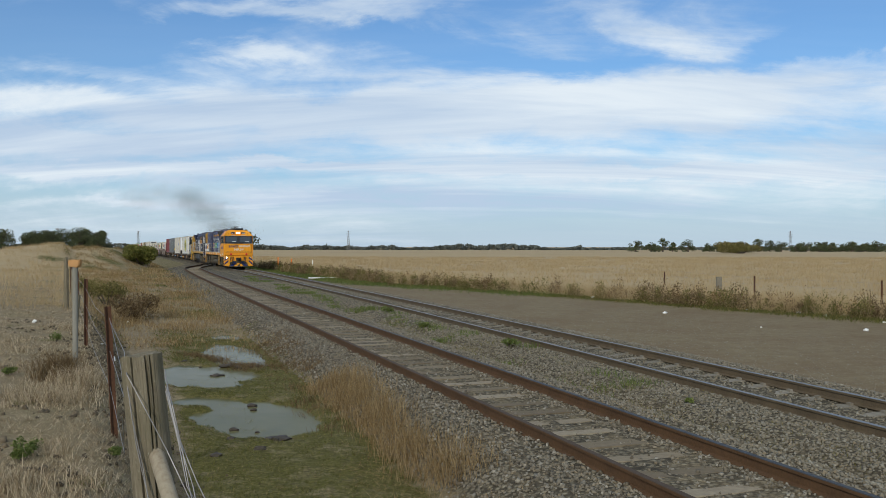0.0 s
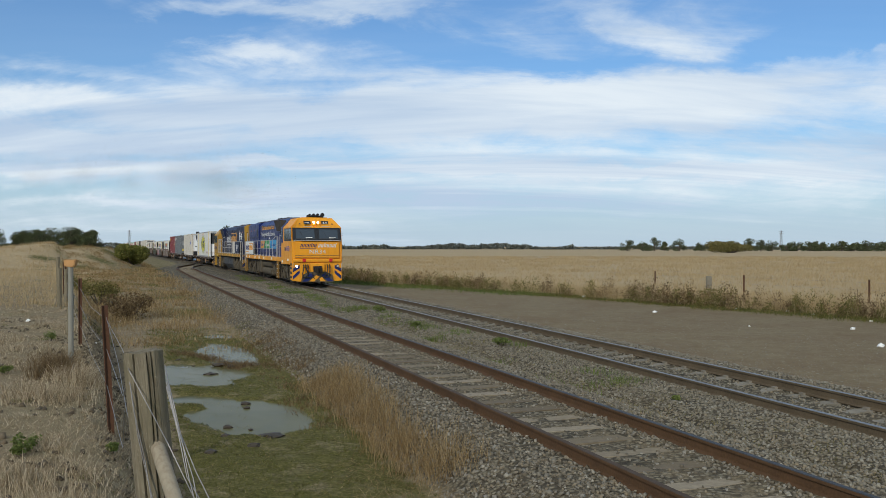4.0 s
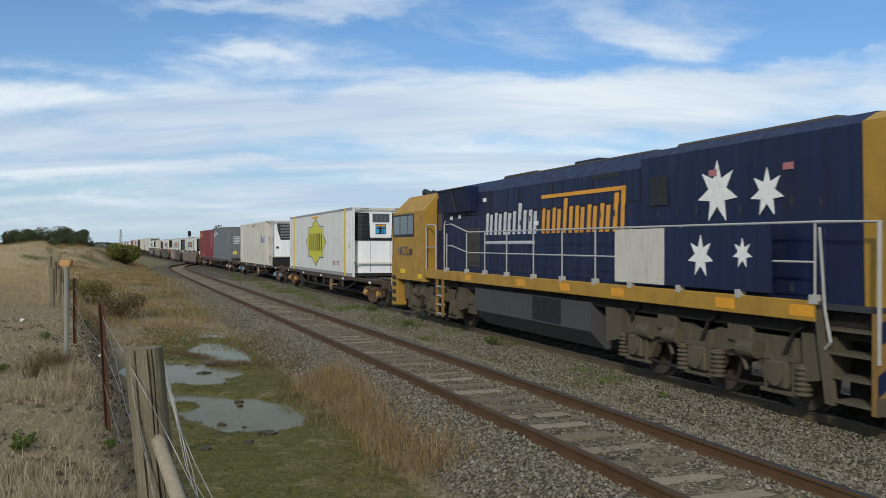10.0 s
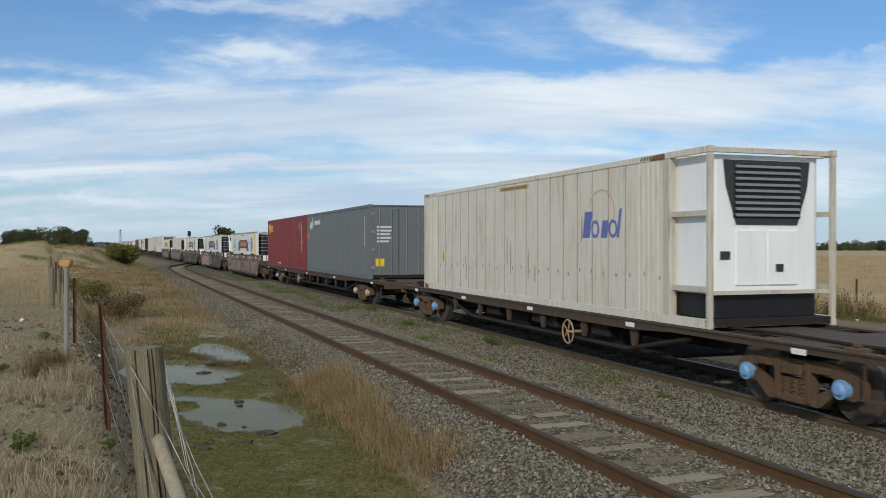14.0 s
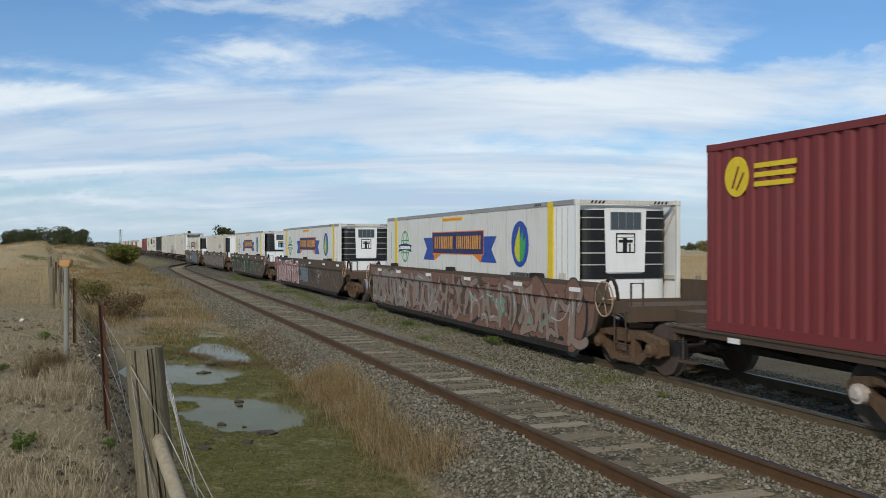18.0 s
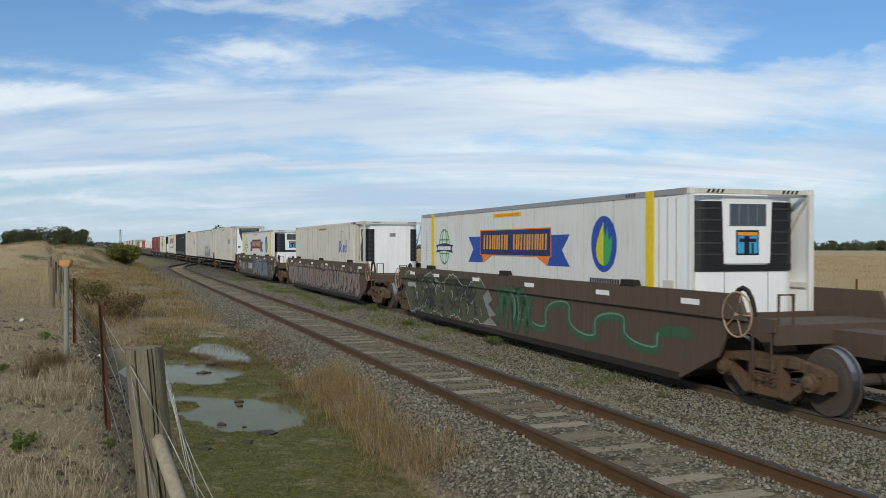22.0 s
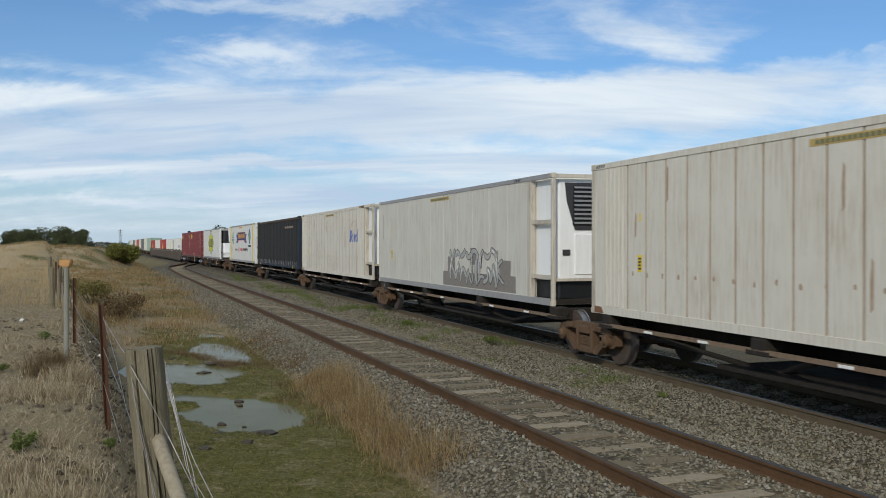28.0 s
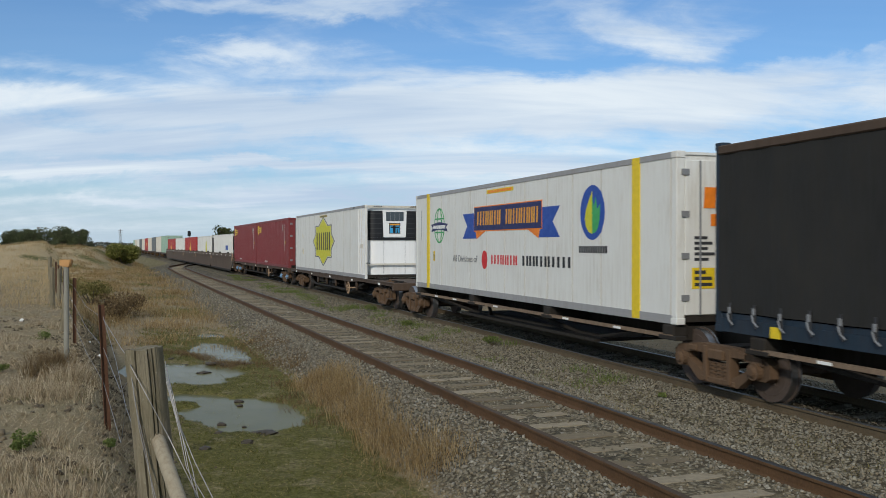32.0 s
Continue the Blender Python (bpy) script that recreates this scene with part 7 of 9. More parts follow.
def art_pink(w, f):
    spray("sprayed_ground", [[(-9.0, 0.62), (-8.3, 0.2), (-1.6, 0.2), (-1.2, 1.2), (-1.7, 1.57), (-9.0, 1.57)]], SPRAY_BLACK, w, f, 0)
    graffiti(w, -8.7, -1.5, 0.2, 1.52, (SPRAY_MAROON, REFLECT, PINK, SPRAY_SAGE, SPRAY_RED), 8, f, 0.19, 0.3, 0.62, 14, 0.07, 0.022, 1)
    r = random.Random(9)
    spray("sprayed_dot", [blob(r.uniform(-8.2, -2), r.uniform(0.3, 1.4), 0.05, 0.06, r, 9, 0.2) for _ in range(26)], SPRAY_RED, w, f, 6)
    graffiti(w, -8.6, -1.6, 0.22, 1.52, (None, SPRAY_MAROON, SPRAY_PALE, PINK, REFLECT), 44, f, 0.06, 0.4, 0.36, 30, 0.03, 0.02, 1)
    spray("sprayed_blot", [blob(r.uniform(-8.2, 4.0), r.uniform(0.3, 1.4), r.uniform(0.06, 0.28), r.uniform(0.06, 0.2), r, 11, 0.35) for _ in range(26)], SPRAY_BLACK, w, f, 0.4)
    spray("sprayed_burst", [stroke([(3.4 - 0.45 * math.cos(q), 0.85 - 0.4 * math.sin(q)), (3.4 + 0.45 * math.cos(q), 0.85 + 0.4 * math.sin(q))], 0.014) for q in (0.2, 0.9, 1.6, 2.4)], SPRAY_PALE, w, f, 3)
    graffiti(w, -1.2, 0.7, 0.4, 1.3, (SPRAY_BLACK, SPRAY_PALE, SPRAY_BLUE, DARK, SPRAY_PALE), 10, f, 0.15, 0.3, 0.7, 8, 0.04, 0.02, 1)
    spray("sprayed_line", [stroke(squiggle(1.0 + 1.3 * k, 2.0 + 1.3 * k, 0.75, 0.36, r), 0.014) for k in range(5)], SPRAY_GREY, w, f, 2)


def art_snake(w, f):
    r = random.Random(21)
    edge = [(-8.2 + 0.14 * k, 1.33 + 0.14 * math.sin(k * 0.43) + 0.08 * (k % 2) * r.random()) for k in range(48)]
    foot = [(-1.55 - 0.13 * k, 0.3 + 0.1 * math.sin(k * 0.5) - 0.11 * (k % 2) * r.random()) for k in range(49)]
    hull = edge + [(-1.1, 1.2), (-1.45, 1.0), (-0.85, 0.95), (-1.25, 0.75), (-0.6, 0.6), (-1.0, 0.5), (-0.55, 0.34)] + foot + [(-8.4, 0.8)]
    spray("sprayed_body", [hull], SPRAY_OLIVE, w, f, 0)
    spray("sprayed_rim", [stroke(hull[k:k + 12], 0.013) for k in range(0, len(hull), 11)], SPRAY_PALE, w, f, 1)
    spray("sprayed_frond", [stroke(sway((a, b), (a + r.uniform(-0.5, 0.5), b + r.uniform(-0.35, 0.3)), r, 0.5), r.uniform(0.012, 0.04)) for a, b in ((r.uniform(-7.6, -1.8), r.uniform(0.45, 1.2)) for _ in range(110))], SPRAY_BLACK, w, f, 2)
    spray("sprayed_gap", [star(r.uniform(-7.3, -1.9), r.uniform(0.35, 0.9), r.uniform(0.08, 0.2), 3, 0.4, r.uniform(0, 2)) for _ in range(15)], WELL_BROWN, w, f, 3)
    spray("sprayed_glint", [stroke(sway((a, b), (a + r.uniform(-0.25, 0.25), b + r.uniform(-0.3, 0.3)), r, 0.6), 0.013) for a, b in ((r.uniform(-7.6, -1.4), r.uniform(0.35, 1.3)) for _ in range(26))], SPRAY_PALE, w, f, 4)
    tail = [(0.6 + 0.062 * k + 0.2 * math.sin(0.36 * k), 0.84 + (0.36 - 0.0016 * k) * math.sin(0.18 * k + 1.2) - 0.0012 * k) for k in range(112)]
    spray("sprayed_shade", [capped(tail[k:k + 4], 0.085) for k in range(0, 108, 3)], SPRAY_GREEN, w, f, 0)
    spray("sprayed_line", [stroke([(a + 0.02, b + 0.05) for a, b in tail[k:k + 9]], 0.016) for k in range(4, 100, 8)], SPRAY_TEAL, w, f, 2)
    graffiti(w, -0.5, 1.6, 0.3, 1.35, (None, SPRAY_BLACK, SPRAY_GREEN, SPRAY_TEAL, SPRAY_TEAL), 27, f, 0.09, 0.5, 0.5, 12, 0.0, 0.012, 0.6)


def art_grey(w, f):
    r = random.Random(17)
    spray("sprayed_block", [rect(-7.6 + 0.86 * k, 0.28 + r.uniform(0, 0.1), -6.86 + 0.86 * k + r.uniform(-0.12, 0.1), 1.1 + r.uniform(0, 0.12)) for k in range(16)], SPRAY_BLUE, w, f, 0)
    spray("rust_run", [rect(a, 0.25, a + r.uniform(0.05, 0.14), r.uniform(0.7, 1.2)) for a in (r.uniform(-7.8, 6.8) for _ in range(13))], SPRAY_RUST, w, f, 0.6)
    graffiti(w, -8.6, 7.4, 0.24, 1.52, (SPRAY_BLACK, SPRAY_BLACK, SPRAY_TAN, SPRAY_RUST, SPRAY_GREY), 18, f, 0.13, 0.0, 0.55, 10, 0.07, 0.012, 0.8, True)


def art_panels(w, f):
    spray("pale_panel", [rect(-7.9, 0.62, -6.7, 0.95), rect(-6.2, 0.45, -5.1, 1.0), rect(-4.5, 0.55, -4.1, 1.0)], SPRAY_GREY, w, f, 0)
    mark("number_board", [rect(-3.2, 0.6, -1.2, 1.0)], SPRAY_PALE, w, f[0])
    mark("board_bars", bar_lines(-3.1, 0.62, -2.3, 0.98, 3, 4), DARK, w, f[0], thick=0.007)
    graffiti(w, -0.8, 5.4, 0.24, 1.5, (SPRAY_BLACK, SPRAY_GREY, SPRAY_BLUE, SPRAY_GREY, SPRAY_PALE), 22, f, 0.17, 0.35, 0.7, 18, 0.04, 0.016, 0.8)
    r = random.Random(23)
    spray("sprayed_line", [stroke(sway((6.2 + 0.5 * k, 0.5), (6.5 + 0.5 * k, 1.0), r, 0.7), 0.02) for k in range(3)] + [oval(7.6, 0.6, 0.12, 0.16, 14)], SPRAY_GREY, w, f, 1)


ARTS = [(art_rust, "rusty brown well wagon covered in faded graffiti"), (art_pink, "brown well wagon with pink and white graffiti"), (art_snake, "brown well wagon with green snaking graffiti"), (art_grey, "brown well wagon with pale grey block graffiti"), (art_panels, "brown well wagon with blue-grey bubble graffiti")]
for i, (art, lab) in enumerate(ARTS):
    mid = 221.75 + 21.87 * i
    well_wagon(mid + 0.2, i, art, lab)
    if i == 3:
        insulated(mid - 7.4, mid + 7.2, 0.37, "cream ribbed insulated container with faded blue word in a well wagon", "round", lambda c, w: livery_script(c, w, 3.0, 1.62, 1.0), skin=CREAM, pitch=0.62, duty=0.93, depth=0.03, strips=False, rail_mat=CREAM, seed=9)
    else:
        insulated(mid - 7.2, mid + 7.15, 0.37, "white insulated container with blue ribbon banner in a well wagon", ("deep", "deep", "wing", "", "wing")[i], lambda c, w: livery_banner(c, w, 2.0), seed=10 + i)

# five short platforms with shared bogies
skeletal_wagon([320.4, 336.1, 351.7, 367.3, 382.7, 398.9], "dark brown skeletal wagon platform with shared bogies")
insulated(321.1, 335.55, 0.99, "cream ribbed insulated container with a faded blue word", "snow", lambda c, w: livery_script(c, w, 3.0, 1.42, 1.0), skin=CREAM, pitch=0.62, duty=0.93, depth=0.03, strips=False, rail_mat=CREAM, seed=20)


def scrawl(c, w):
    f = on_side(w - 0.012, 1)
    r = random.Random(31)
    spray("grey_patch", [rect(0.0, 0.18, 5.2, 0.58), rect(0.4, 0.55, 1.0, 1.0), rect(2.2, 0.8, 2.6, 1.25), rect(4.2, 0.55, 4.9, 0.95)], SPRAY_GREY, c, (f, f), 0)
    graffiti(c, 0.6, 4.5, 0.26, 1.24, (None, SPRAY_BLACK, SPRAY_PALE, SPRAY_GREY, REFLECT), 33, (f, f), 0.055, 0.3, 0.42, 8, 0.0, 0.022, 0.6)


insulated(337.3, 351.6, 0.99, "off-white insulated container with sprayed tag along the base", "snow", scrawl, skin=OFF_WHITE, strips=False, seed=21)
insulated(352.55, 366.75, 0.99, "cream ribbed insulated container with a faded blue word and thin arc", "snow", lambda c, w: livery_script(c, w, 3.45, 1.45, 0.94), skin=CREAM, pitch=0.62, duty=0.93, depth=0.03, strips=False, rail_mat=CREAM, seed=22)


def curtain_container(o0, o1):
    L = o1 - o0
    H, w, h = 2.88, 1.25, L / 2
    c = vehicle("curtain_sided_container", "charcoal curtain-sided container with tied straps", "container", (o0 + o1) / 2, L * 0.42, "containers on the train", base=0.99)
    for s in (-1, 1):
        bm = B()
        n = 90
        lo = []
        hi = []
        for i in range(n + 1):
            y = -h + 0.12 + (L - 0.24) * i / n
            x = s * (w + 0.012 * math.sin(y * 9.1) * math.sin(y * 0.7) + 0.006 * math.sin(y * 23))
            lo.append(bm.verts.new((x + s * 0.02 * math.sin(y * 5), y, 0.32)))
            hi.append(bm.verts.new((x, y, H - 0.12)))
        for i in range(n):
            bm.faces.new((lo[i], lo[i + 1], hi[i + 1], hi[i]))
        part("curtain", bm, TARP_GREY, c, smooth_shade=True)
        part("top_rail", box(B(), s * (w - 0.08), s * (w + 0.03), -h + 0.1, h - 0.1, H - 0.17, H - 0.03, 0.02), RAIL_BROWN, c)
        part("bottom_rail", box(B(), s * (w - 0.12), s * w, -h + 0.1, h - 0.1, 0.02, 0.22), TARP_BLUE, c)
        for i in range(26):
            y = -h + 0.4 + (L - 0.8) * i / 25
            part("strap", kept("strap%d" % s, lambda: rods(box(B(), s * 1.25, s * 1.275, -0.018, 0.018, 0.16, 0.46), [(s * 1.28, -0.05, 0.26), (s * 1.3, 0.08, 0.12)], 0.014), DARK), None, c, place=pose(0, y, 0))
            part("buckle", kept("buckle%d" % s, lambda: box(rods(B(), [(s * 1.29, -0.03, 0.3), (s * 1.31, 0.03, 0.2), (s * 1.29, 0.1, 0.14)], 0.013), s * 1.275, s * 1.295, -0.03, 0.03, 0.3, 0.4, 0.006), MIDGREY), None, c, place=pose(0, y, 0.02 * math.sin(i * 2.3)))
        for e in (-1, 1):
            part("corner_post", kept("tarp_post", lambda: corner_post(2.9), TARP_BLUE), None, c, place=pose(s * (w - 0.085), e * (h - 0.085), 0))
        for y in (-h + 1.4, h - 1.6):
            part("yellow_plate", box(B(), s * (w - 0.01), s * (w + 0.02), y - 0.1, y + 0.1, 0.02, 0.18), DECAL_YELLOW, c)
    part("roof", box(B(), -w + 0.05, w - 0.05, -h + 0.1, h - 0.1, H - 0.08, H - 0.03, 0.02), INTAKE, c)
    part("floor", box(B(), -w + 0.03, w - 0.03, -h + 0.05, h - 0.05, 0.03, 0.3), TARP_BLUE, c)
    for e in (-1, 1):
        part("end_wall", box(B(), -w + 0.1, w - 0.1, e * (h - 0.06), e * (h - 0.02), 0.1, H - 0.02), TARP_BLUE, c)
    fr = on_front(h - 0.005)
    mark("white_bars", bars(-0.9, H - 0.5, 0.3, H - 0.28, [(1, 0)] * 6, 0.1), REFLECT, c, fr)
    mark("orange_lines", bar_lines(-0.8, H - 0.9, 0.6, H - 0.6, 2, 4) + [rect(-1.05, 1.02, 0.6, 1.08)], DECAL_ORANGE, c, fr)
    mark("yellow_label", [rect(-0.75, 0.45, -0.25, 0.85)], DECAL_YELLOW, c, fr)
    mark("label_bars", bar_lines(-0.7, 0.48, -0.3, 0.82, 3, 6), DARK, c, fr, thick=0.008)
    mark("arrow_head", [[(-1.06, 1.05), (-0.92, 0.97), (-0.92, 1.13)]], DECAL_ORANGE, c, fr, thick=0.006)
    mark("orange_figures", [rect(-0.8 + 0.3 * k, 1.3 + 0.13 * i, -0.72 + 0.3 * k, 1.39 + 0.13 * i) for k in range(3) for i in range(6)], NOTICE_TAN, c, fr)
    mark("hazard_band", [rect(-1.1 + 0.16 * k, H - 0.1, -1.02 + 0.16 * k, H - 0.03, 0.5) for k in range(3)], DECAL_YELLOW, c, fr)
    for a in np.arange(-1.0, 1.01, 0.25):
        part("end_rib", kept("tarp_end_rib", lambda: box(B(), -0.05, 0.05, -0.03, 0.012, 0.15, 2.76, 0.01), TARP_BLUE), None, c, place=pose(float(a), h - 0.02, 0))
    mark("faded_bars", bars(3.3, H - 0.6, 5.9, H - 0.47, [(1, 0), (0.6, 0), (1.2, 0), (0.7, 0), (1, 0), (0.8, 0), (1, 0)]), SPRAY_TAN, c, on_side(w + 0.012, 1), thick=0.006)
    return c


curtain_container(367.75, 382.55)


def door_marks(c):
    h = 7.25
    f = on_front(h + 0.0)
    mark("orange_word", bars(-0.75, 1.95, 0.4, 2.3, [(1, 0)] * 4, 0.06) + bars(-0.6, 1.65, 0.2, 1.85, [(1, 0)] * 4), DECAL_ORANGE, c, f)
    mark("door_writing", bar_lines(-0.9, 1.05, -0.5, 1.5, 5, 8), DARK, c, f)
    mark("yellow_label", [rect(-0.95, 0.6, -0.5, 0.95)], DECAL_YELLOW, c, f)
    mark("label_bars", bar_lines(-0.9, 0.62, -0.55, 0.93, 3, 2), DARK, c, f, thick=0.008)


insulated(383.6, 398.1, 0.99, "white insulated container with blue ribbon banner and doors", "", lambda c, w: livery_banner(c, w, 2.0, True), seed=23, end_doors=door_marks)
flat_wagon(400.4, 421.0, BOGIE_BROWN, "rusty brown container flat wagon")
insulated(404.6, 419.4, 0.99, "white insulated container with tall yellow diamond emblem", "wing", lambda c, w: livery_diamond(c, w, -0.4, 1.5, 1.0), strips=False, seed=24)
flat_wagon(421.5, 446.5, CAP_BLUE, "long brown flat wagon with blue axle caps")
corrugated(419.9 + 2.0, 434.1, RED_BOX, "maroon corrugated shipping container with yellow crest", 5, marks=red_marks)
corrugated(434.3, 446.3, RED_BOX, "maroon corrugated shipping container with yellow crest", 6, marks=red_marks)

# the far end of the train, never near
FAR = [(WHITE, "wing"), (WHITE, "deep"), (RED_BRIGHT, ""), (WHITE, ""), (RED_BRIGHT, ""), (GREEN_BOX, ""), (CREAM, ""), (GREY_BOX, ""), (CREAM, ""), (RED_BRIGHT, ""), (CREAM, ""), (GREY_BOX, ""), (WHITE, ""), (CREAM, ""), (GREEN_BOX, "")]
FAR_NAMES = {"container_white": "white", "container_red": "red", "container_green": "pale green", "container_cream": "cream", "container_slate": "slate grey"}
o = 447.4
for i, (skin, kind) in enumerate(FAR):
    if i < 5:
        well_wagon(o + 7.9, 40 + i, None, "brown well wagon carrying one container", near=False)
        base, L, step = 0.37, 13.6, 15.6
    else:
        base, L, step = 0.99, 14.6, 15.6
        w_ = vehicle("skeletal_wagon", "dark brown skeletal wagon platform", "flat wagon", o + 7.4, 5.5, "skeletal container wagons")
        part("centre_sill", box(B(), -0.3, 0.3, -7.5, 7.5, 0.55, 0.95), UNDER, w_)
        for s in (-1, 1):
            part("side_rail", box(B(), s * 1.12, s * 1.25, -7.4, 7.4, 0.72, 0.985), RAIL_BROWN, w_)
        bogie(w_, -5.6)
        bogie(w_, 5.6)
    c, h, w, H, f = box_container(o, o + L, base, skin, FAR_NAMES[skin.name] + " shipping container far back in the train", pitch=0.3, depth=0.03, duty=0.5, frame_d=1.0 if kind else 0.0)
    if kind:
        cooling_unit(c, h, f, w, H, kind)
    else:
        doors(c, 1, h, w, H, skin)
    face = on_side(w - 0.01, 1)
    if skin is RED_BRIGHT:
        mark("yellow_star", [star(0, 1.5, 1.0, 4, 0.45)], DECAL_YELLOW, c, face)
    elif i < 2:
        mark("blue_word" if i == 0 else "leaf_oval", [rect(2.4, 1.5, 4.0, 1.9)] if i == 0 else [oval(2.0, 1.6, 0.6, 0.8)], DECAL_BLUE if i == 0 else LIME, c, face)
    o += step

# ---- beside the line ----
def blades(name, pos, hgt, wid, lean, mat, label, seed=1):
    """Grass: one narrow bent blade for each root."""
    r = np.random.default_rng(seed)
    n = len(pos)
    wid = wid + np.zeros(n)
    a = r.uniform(0, 2 * np.pi, n)
    side = np.stack([np.cos(a), np.sin(a), np.zeros(n)], -1) * (wid / 2)[:, None]
    b = r.uniform(0, 2 * np.pi, n)
    bend = np.stack([np.cos(b), np.sin(b), np.zeros(n)], -1) * (hgt * lean * r.uniform(0.2, 1.0, n))[:, None]
    up_ = np.stack([np.zeros(n), np.zeros(n), hgt], -1)
    V = np.stack([pos - side, pos + side, pos + up_ * 0.6 + bend * 0.4 + side * 0.7, pos + up_ * 0.6 + bend * 0.4 - side * 0.7, pos + up_ + bend], 1).reshape(-1, 3)
    base = np.arange(n) * 5
    F = np.concatenate([np.stack([base, base + 1, base + 2, base + 3], -1)])
    T = np.stack([base + 3, base + 2, base + 4], -1)
    me = bpy.data.meshes.new(name)
    me.vertices.add(len(V))
    me.vertices.foreach_set("co", V.astype(np.float32).ravel())
    me.loops.add(n * 7)
    me.loops.foreach_set("vertex_index", np.concatenate([F, T], 1).ravel().astype(np.int32))
    me.polygons.add(n * 2)
    st = np.arange(n)[:, None] * 7 + np.array([0, 4])
    me.polygons.foreach_set("loop_start", st.ravel().astype(np.int32))
    me.update(calc_edges=True)
    me.materials.append(mat)
    return tagged(new(name, me), label, "grass", kind="stuff")


def roots(n, u_of, y_of, clump, spread_, seed, keep=None):
    """Clumps of roots on the ground; u_of and y_of draw the clump centres."""
    r = np.random.default_rng(seed)
    k = max(1, n // clump)
    y = y_of(r, k)
    u = u_of(r, k, y)
    if keep is not None:
        m = keep(r, u, y)
        u, y = u[m], y[m]
    uu = np.repeat(u, clump) + r.normal(0, 1, len(u) * clump) * spread_
    yy = np.repeat(y, clump) + r.normal(0, 1, len(u) * clump) * spread_
    x = main_x(yy) + uu * np.sqrt(1 + main_slope(yy) ** 2)
    scale = np.repeat(r.uniform(0.55, 1.25, len(u)), clump) * r.uniform(0.5, 1.1, len(uu))
    return np.stack([x, yy, ground_z(uu, yy) - 0.01], -1), scale


def u_at(x, y):
    return float(across(x, y))


near_y = lambda lo, hi, p=2.0: (lambda r, k: lo + (hi - lo) * r.uniform(0, 1, k) ** p)
# mown straw lying on the bank, left of and under the fence, thin where the soil shows
bank_u = lambda r, k, y: fence_u(y) + 0.35 - 8.0 * r.uniform(0, 1, k) ** 1.1 * np.clip(y / 14, 0.5, 3)
strawy = lambda r, u, y: ripple(main_x(y) + u, y, 2.1) + 0.6 * ripple(y * 1.3, u * 1.1, 5.3) > r.uniform(-1.6, 0.15, len(u))
P, S_ = roots(190000, bank_u, near_y(4.0, 40, 2.1), 22, 0.09, 11, strawy)
blades("dry_bank_grass", P, 0.055 * S_, 0.0032 + 0.0003 * P[:, 1], 2.6, STRAW_PALE, "mown pale straw lying on the bank", 1)
tufty = lambda r, u, y: ripple(main_x(y) + u, y, 2.3) > 0.2
P, S_ = roots(34000, bank_u, near_y(4.2, 36, 1.8), 60, 0.09, 61, tufty)
blades("bank_tufts", P, 0.17 * S_, 0.003 + 0.00025 * P[:, 1], 1.3, STRAW_PALE, "pale dry tufts of grass on the bank", 31)
P, S_ = roots(9000, bank_u, near_y(5, 42, 1.2), 40, 0.1, 62, lambda r, u, y: ripple(main_x(y) + u, y, 1.1) > 0.25)
blades("bank_green", P, 0.05 * S_, 0.005 + 0.0003 * P[:, 1], 1.4, TURF, "low green growth among the mown straw", 32)
# brown tuft round the foot of the marker post, pale tuft beside it
for k, (tx, ty, n, hh, sp_, mt, lab) in enumerate(((-5.72, 12.9, 900, 0.5, 0.16, WEED_BROWN, "brown dead grass tuft at the foot of a post"), (-5.2, 12.4, 800, 0.3, 0.2, STRAW_PALE, "pale straw tuft by the fence"), (-5.0, 11.2, 900, 0.26, 0.24, STRAW_PALE, "pale straw tuft by the fence"), (-2.75, 6.3, 1100, 0.24, 0.22, STRAW_PALE, "pale straw tuft by the fence"), (-3.5, 7.1, 700, 0.2, 0.2, STRAW_PALE, "pale straw tuft by the fence"), (-2.2, 5.4, 700, 0.22, 0.16, STRAW_PALE, "pale straw tuft by the fence"))):
    P, S_ = roots(n, lambda r, q, y: np.full(q, u_at(tx, ty)), lambda r, q: np.full(q, ty), n, sp_, 400 + k)
    blades("grass_tuft", P, hh * S_ / max(S_.max(), 0.1), 0.0045 + 0.0001 * ty, 0.9, mt, lab, 420 + k)
P, S_ = roots(60000, lambda r, k, y: fence_u(y) + 0.4 - 34 * r.uniform(0, 1, k) * np.clip(y / 70, 0.4, 1), near_y(26, 115, 1.0), 20, 0.35, 12)
blades("dry_hill_grass", P, 0.3 * S_, 0.006 + 0.00022 * P[:, 1], 0.9, STRAW_FIELD, "long dry grass over the low hill", 2)
# ditch: green short turf, straw tussocks by the gravel
dry = lambda r, u, y: ground_z(u, y) > WATER + 0.015
P, S_ = roots(90000, lambda r, k, y: r.uniform(-9.7, -6.7, k), near_y(5, 28, 1.6), 14, 0.07, 13, dry)
blades("ditch_turf", P, 0.042 * S_, 0.003 + 0.0003 * P[:, 1], 1.6, TURF, "short wet green grass in the ditch", 3)
P, S_ = roots(9000, lambda r, k, y: r.uniform(-9.4, -6.7, k), near_y(5, 27, 1.3), 6, 0.12, 63, dry)
blades("ditch_dead_grass", P, 0.03 * S_, 0.003 + 0.0002 * P[:, 1], 4.0, STRAW, "dead straw mixed into the wet turf", 33)
P, S_ = roots(2600, lambda r, k, y: r.uniform(-9.0, -7.2, k), near_y(12.5, 23.5, 1.0), 10, 0.1, 68, lambda r, u, y: ground_z(u, y) <= WATER + 0.015)
P[:, 2] = WATER - 0.02
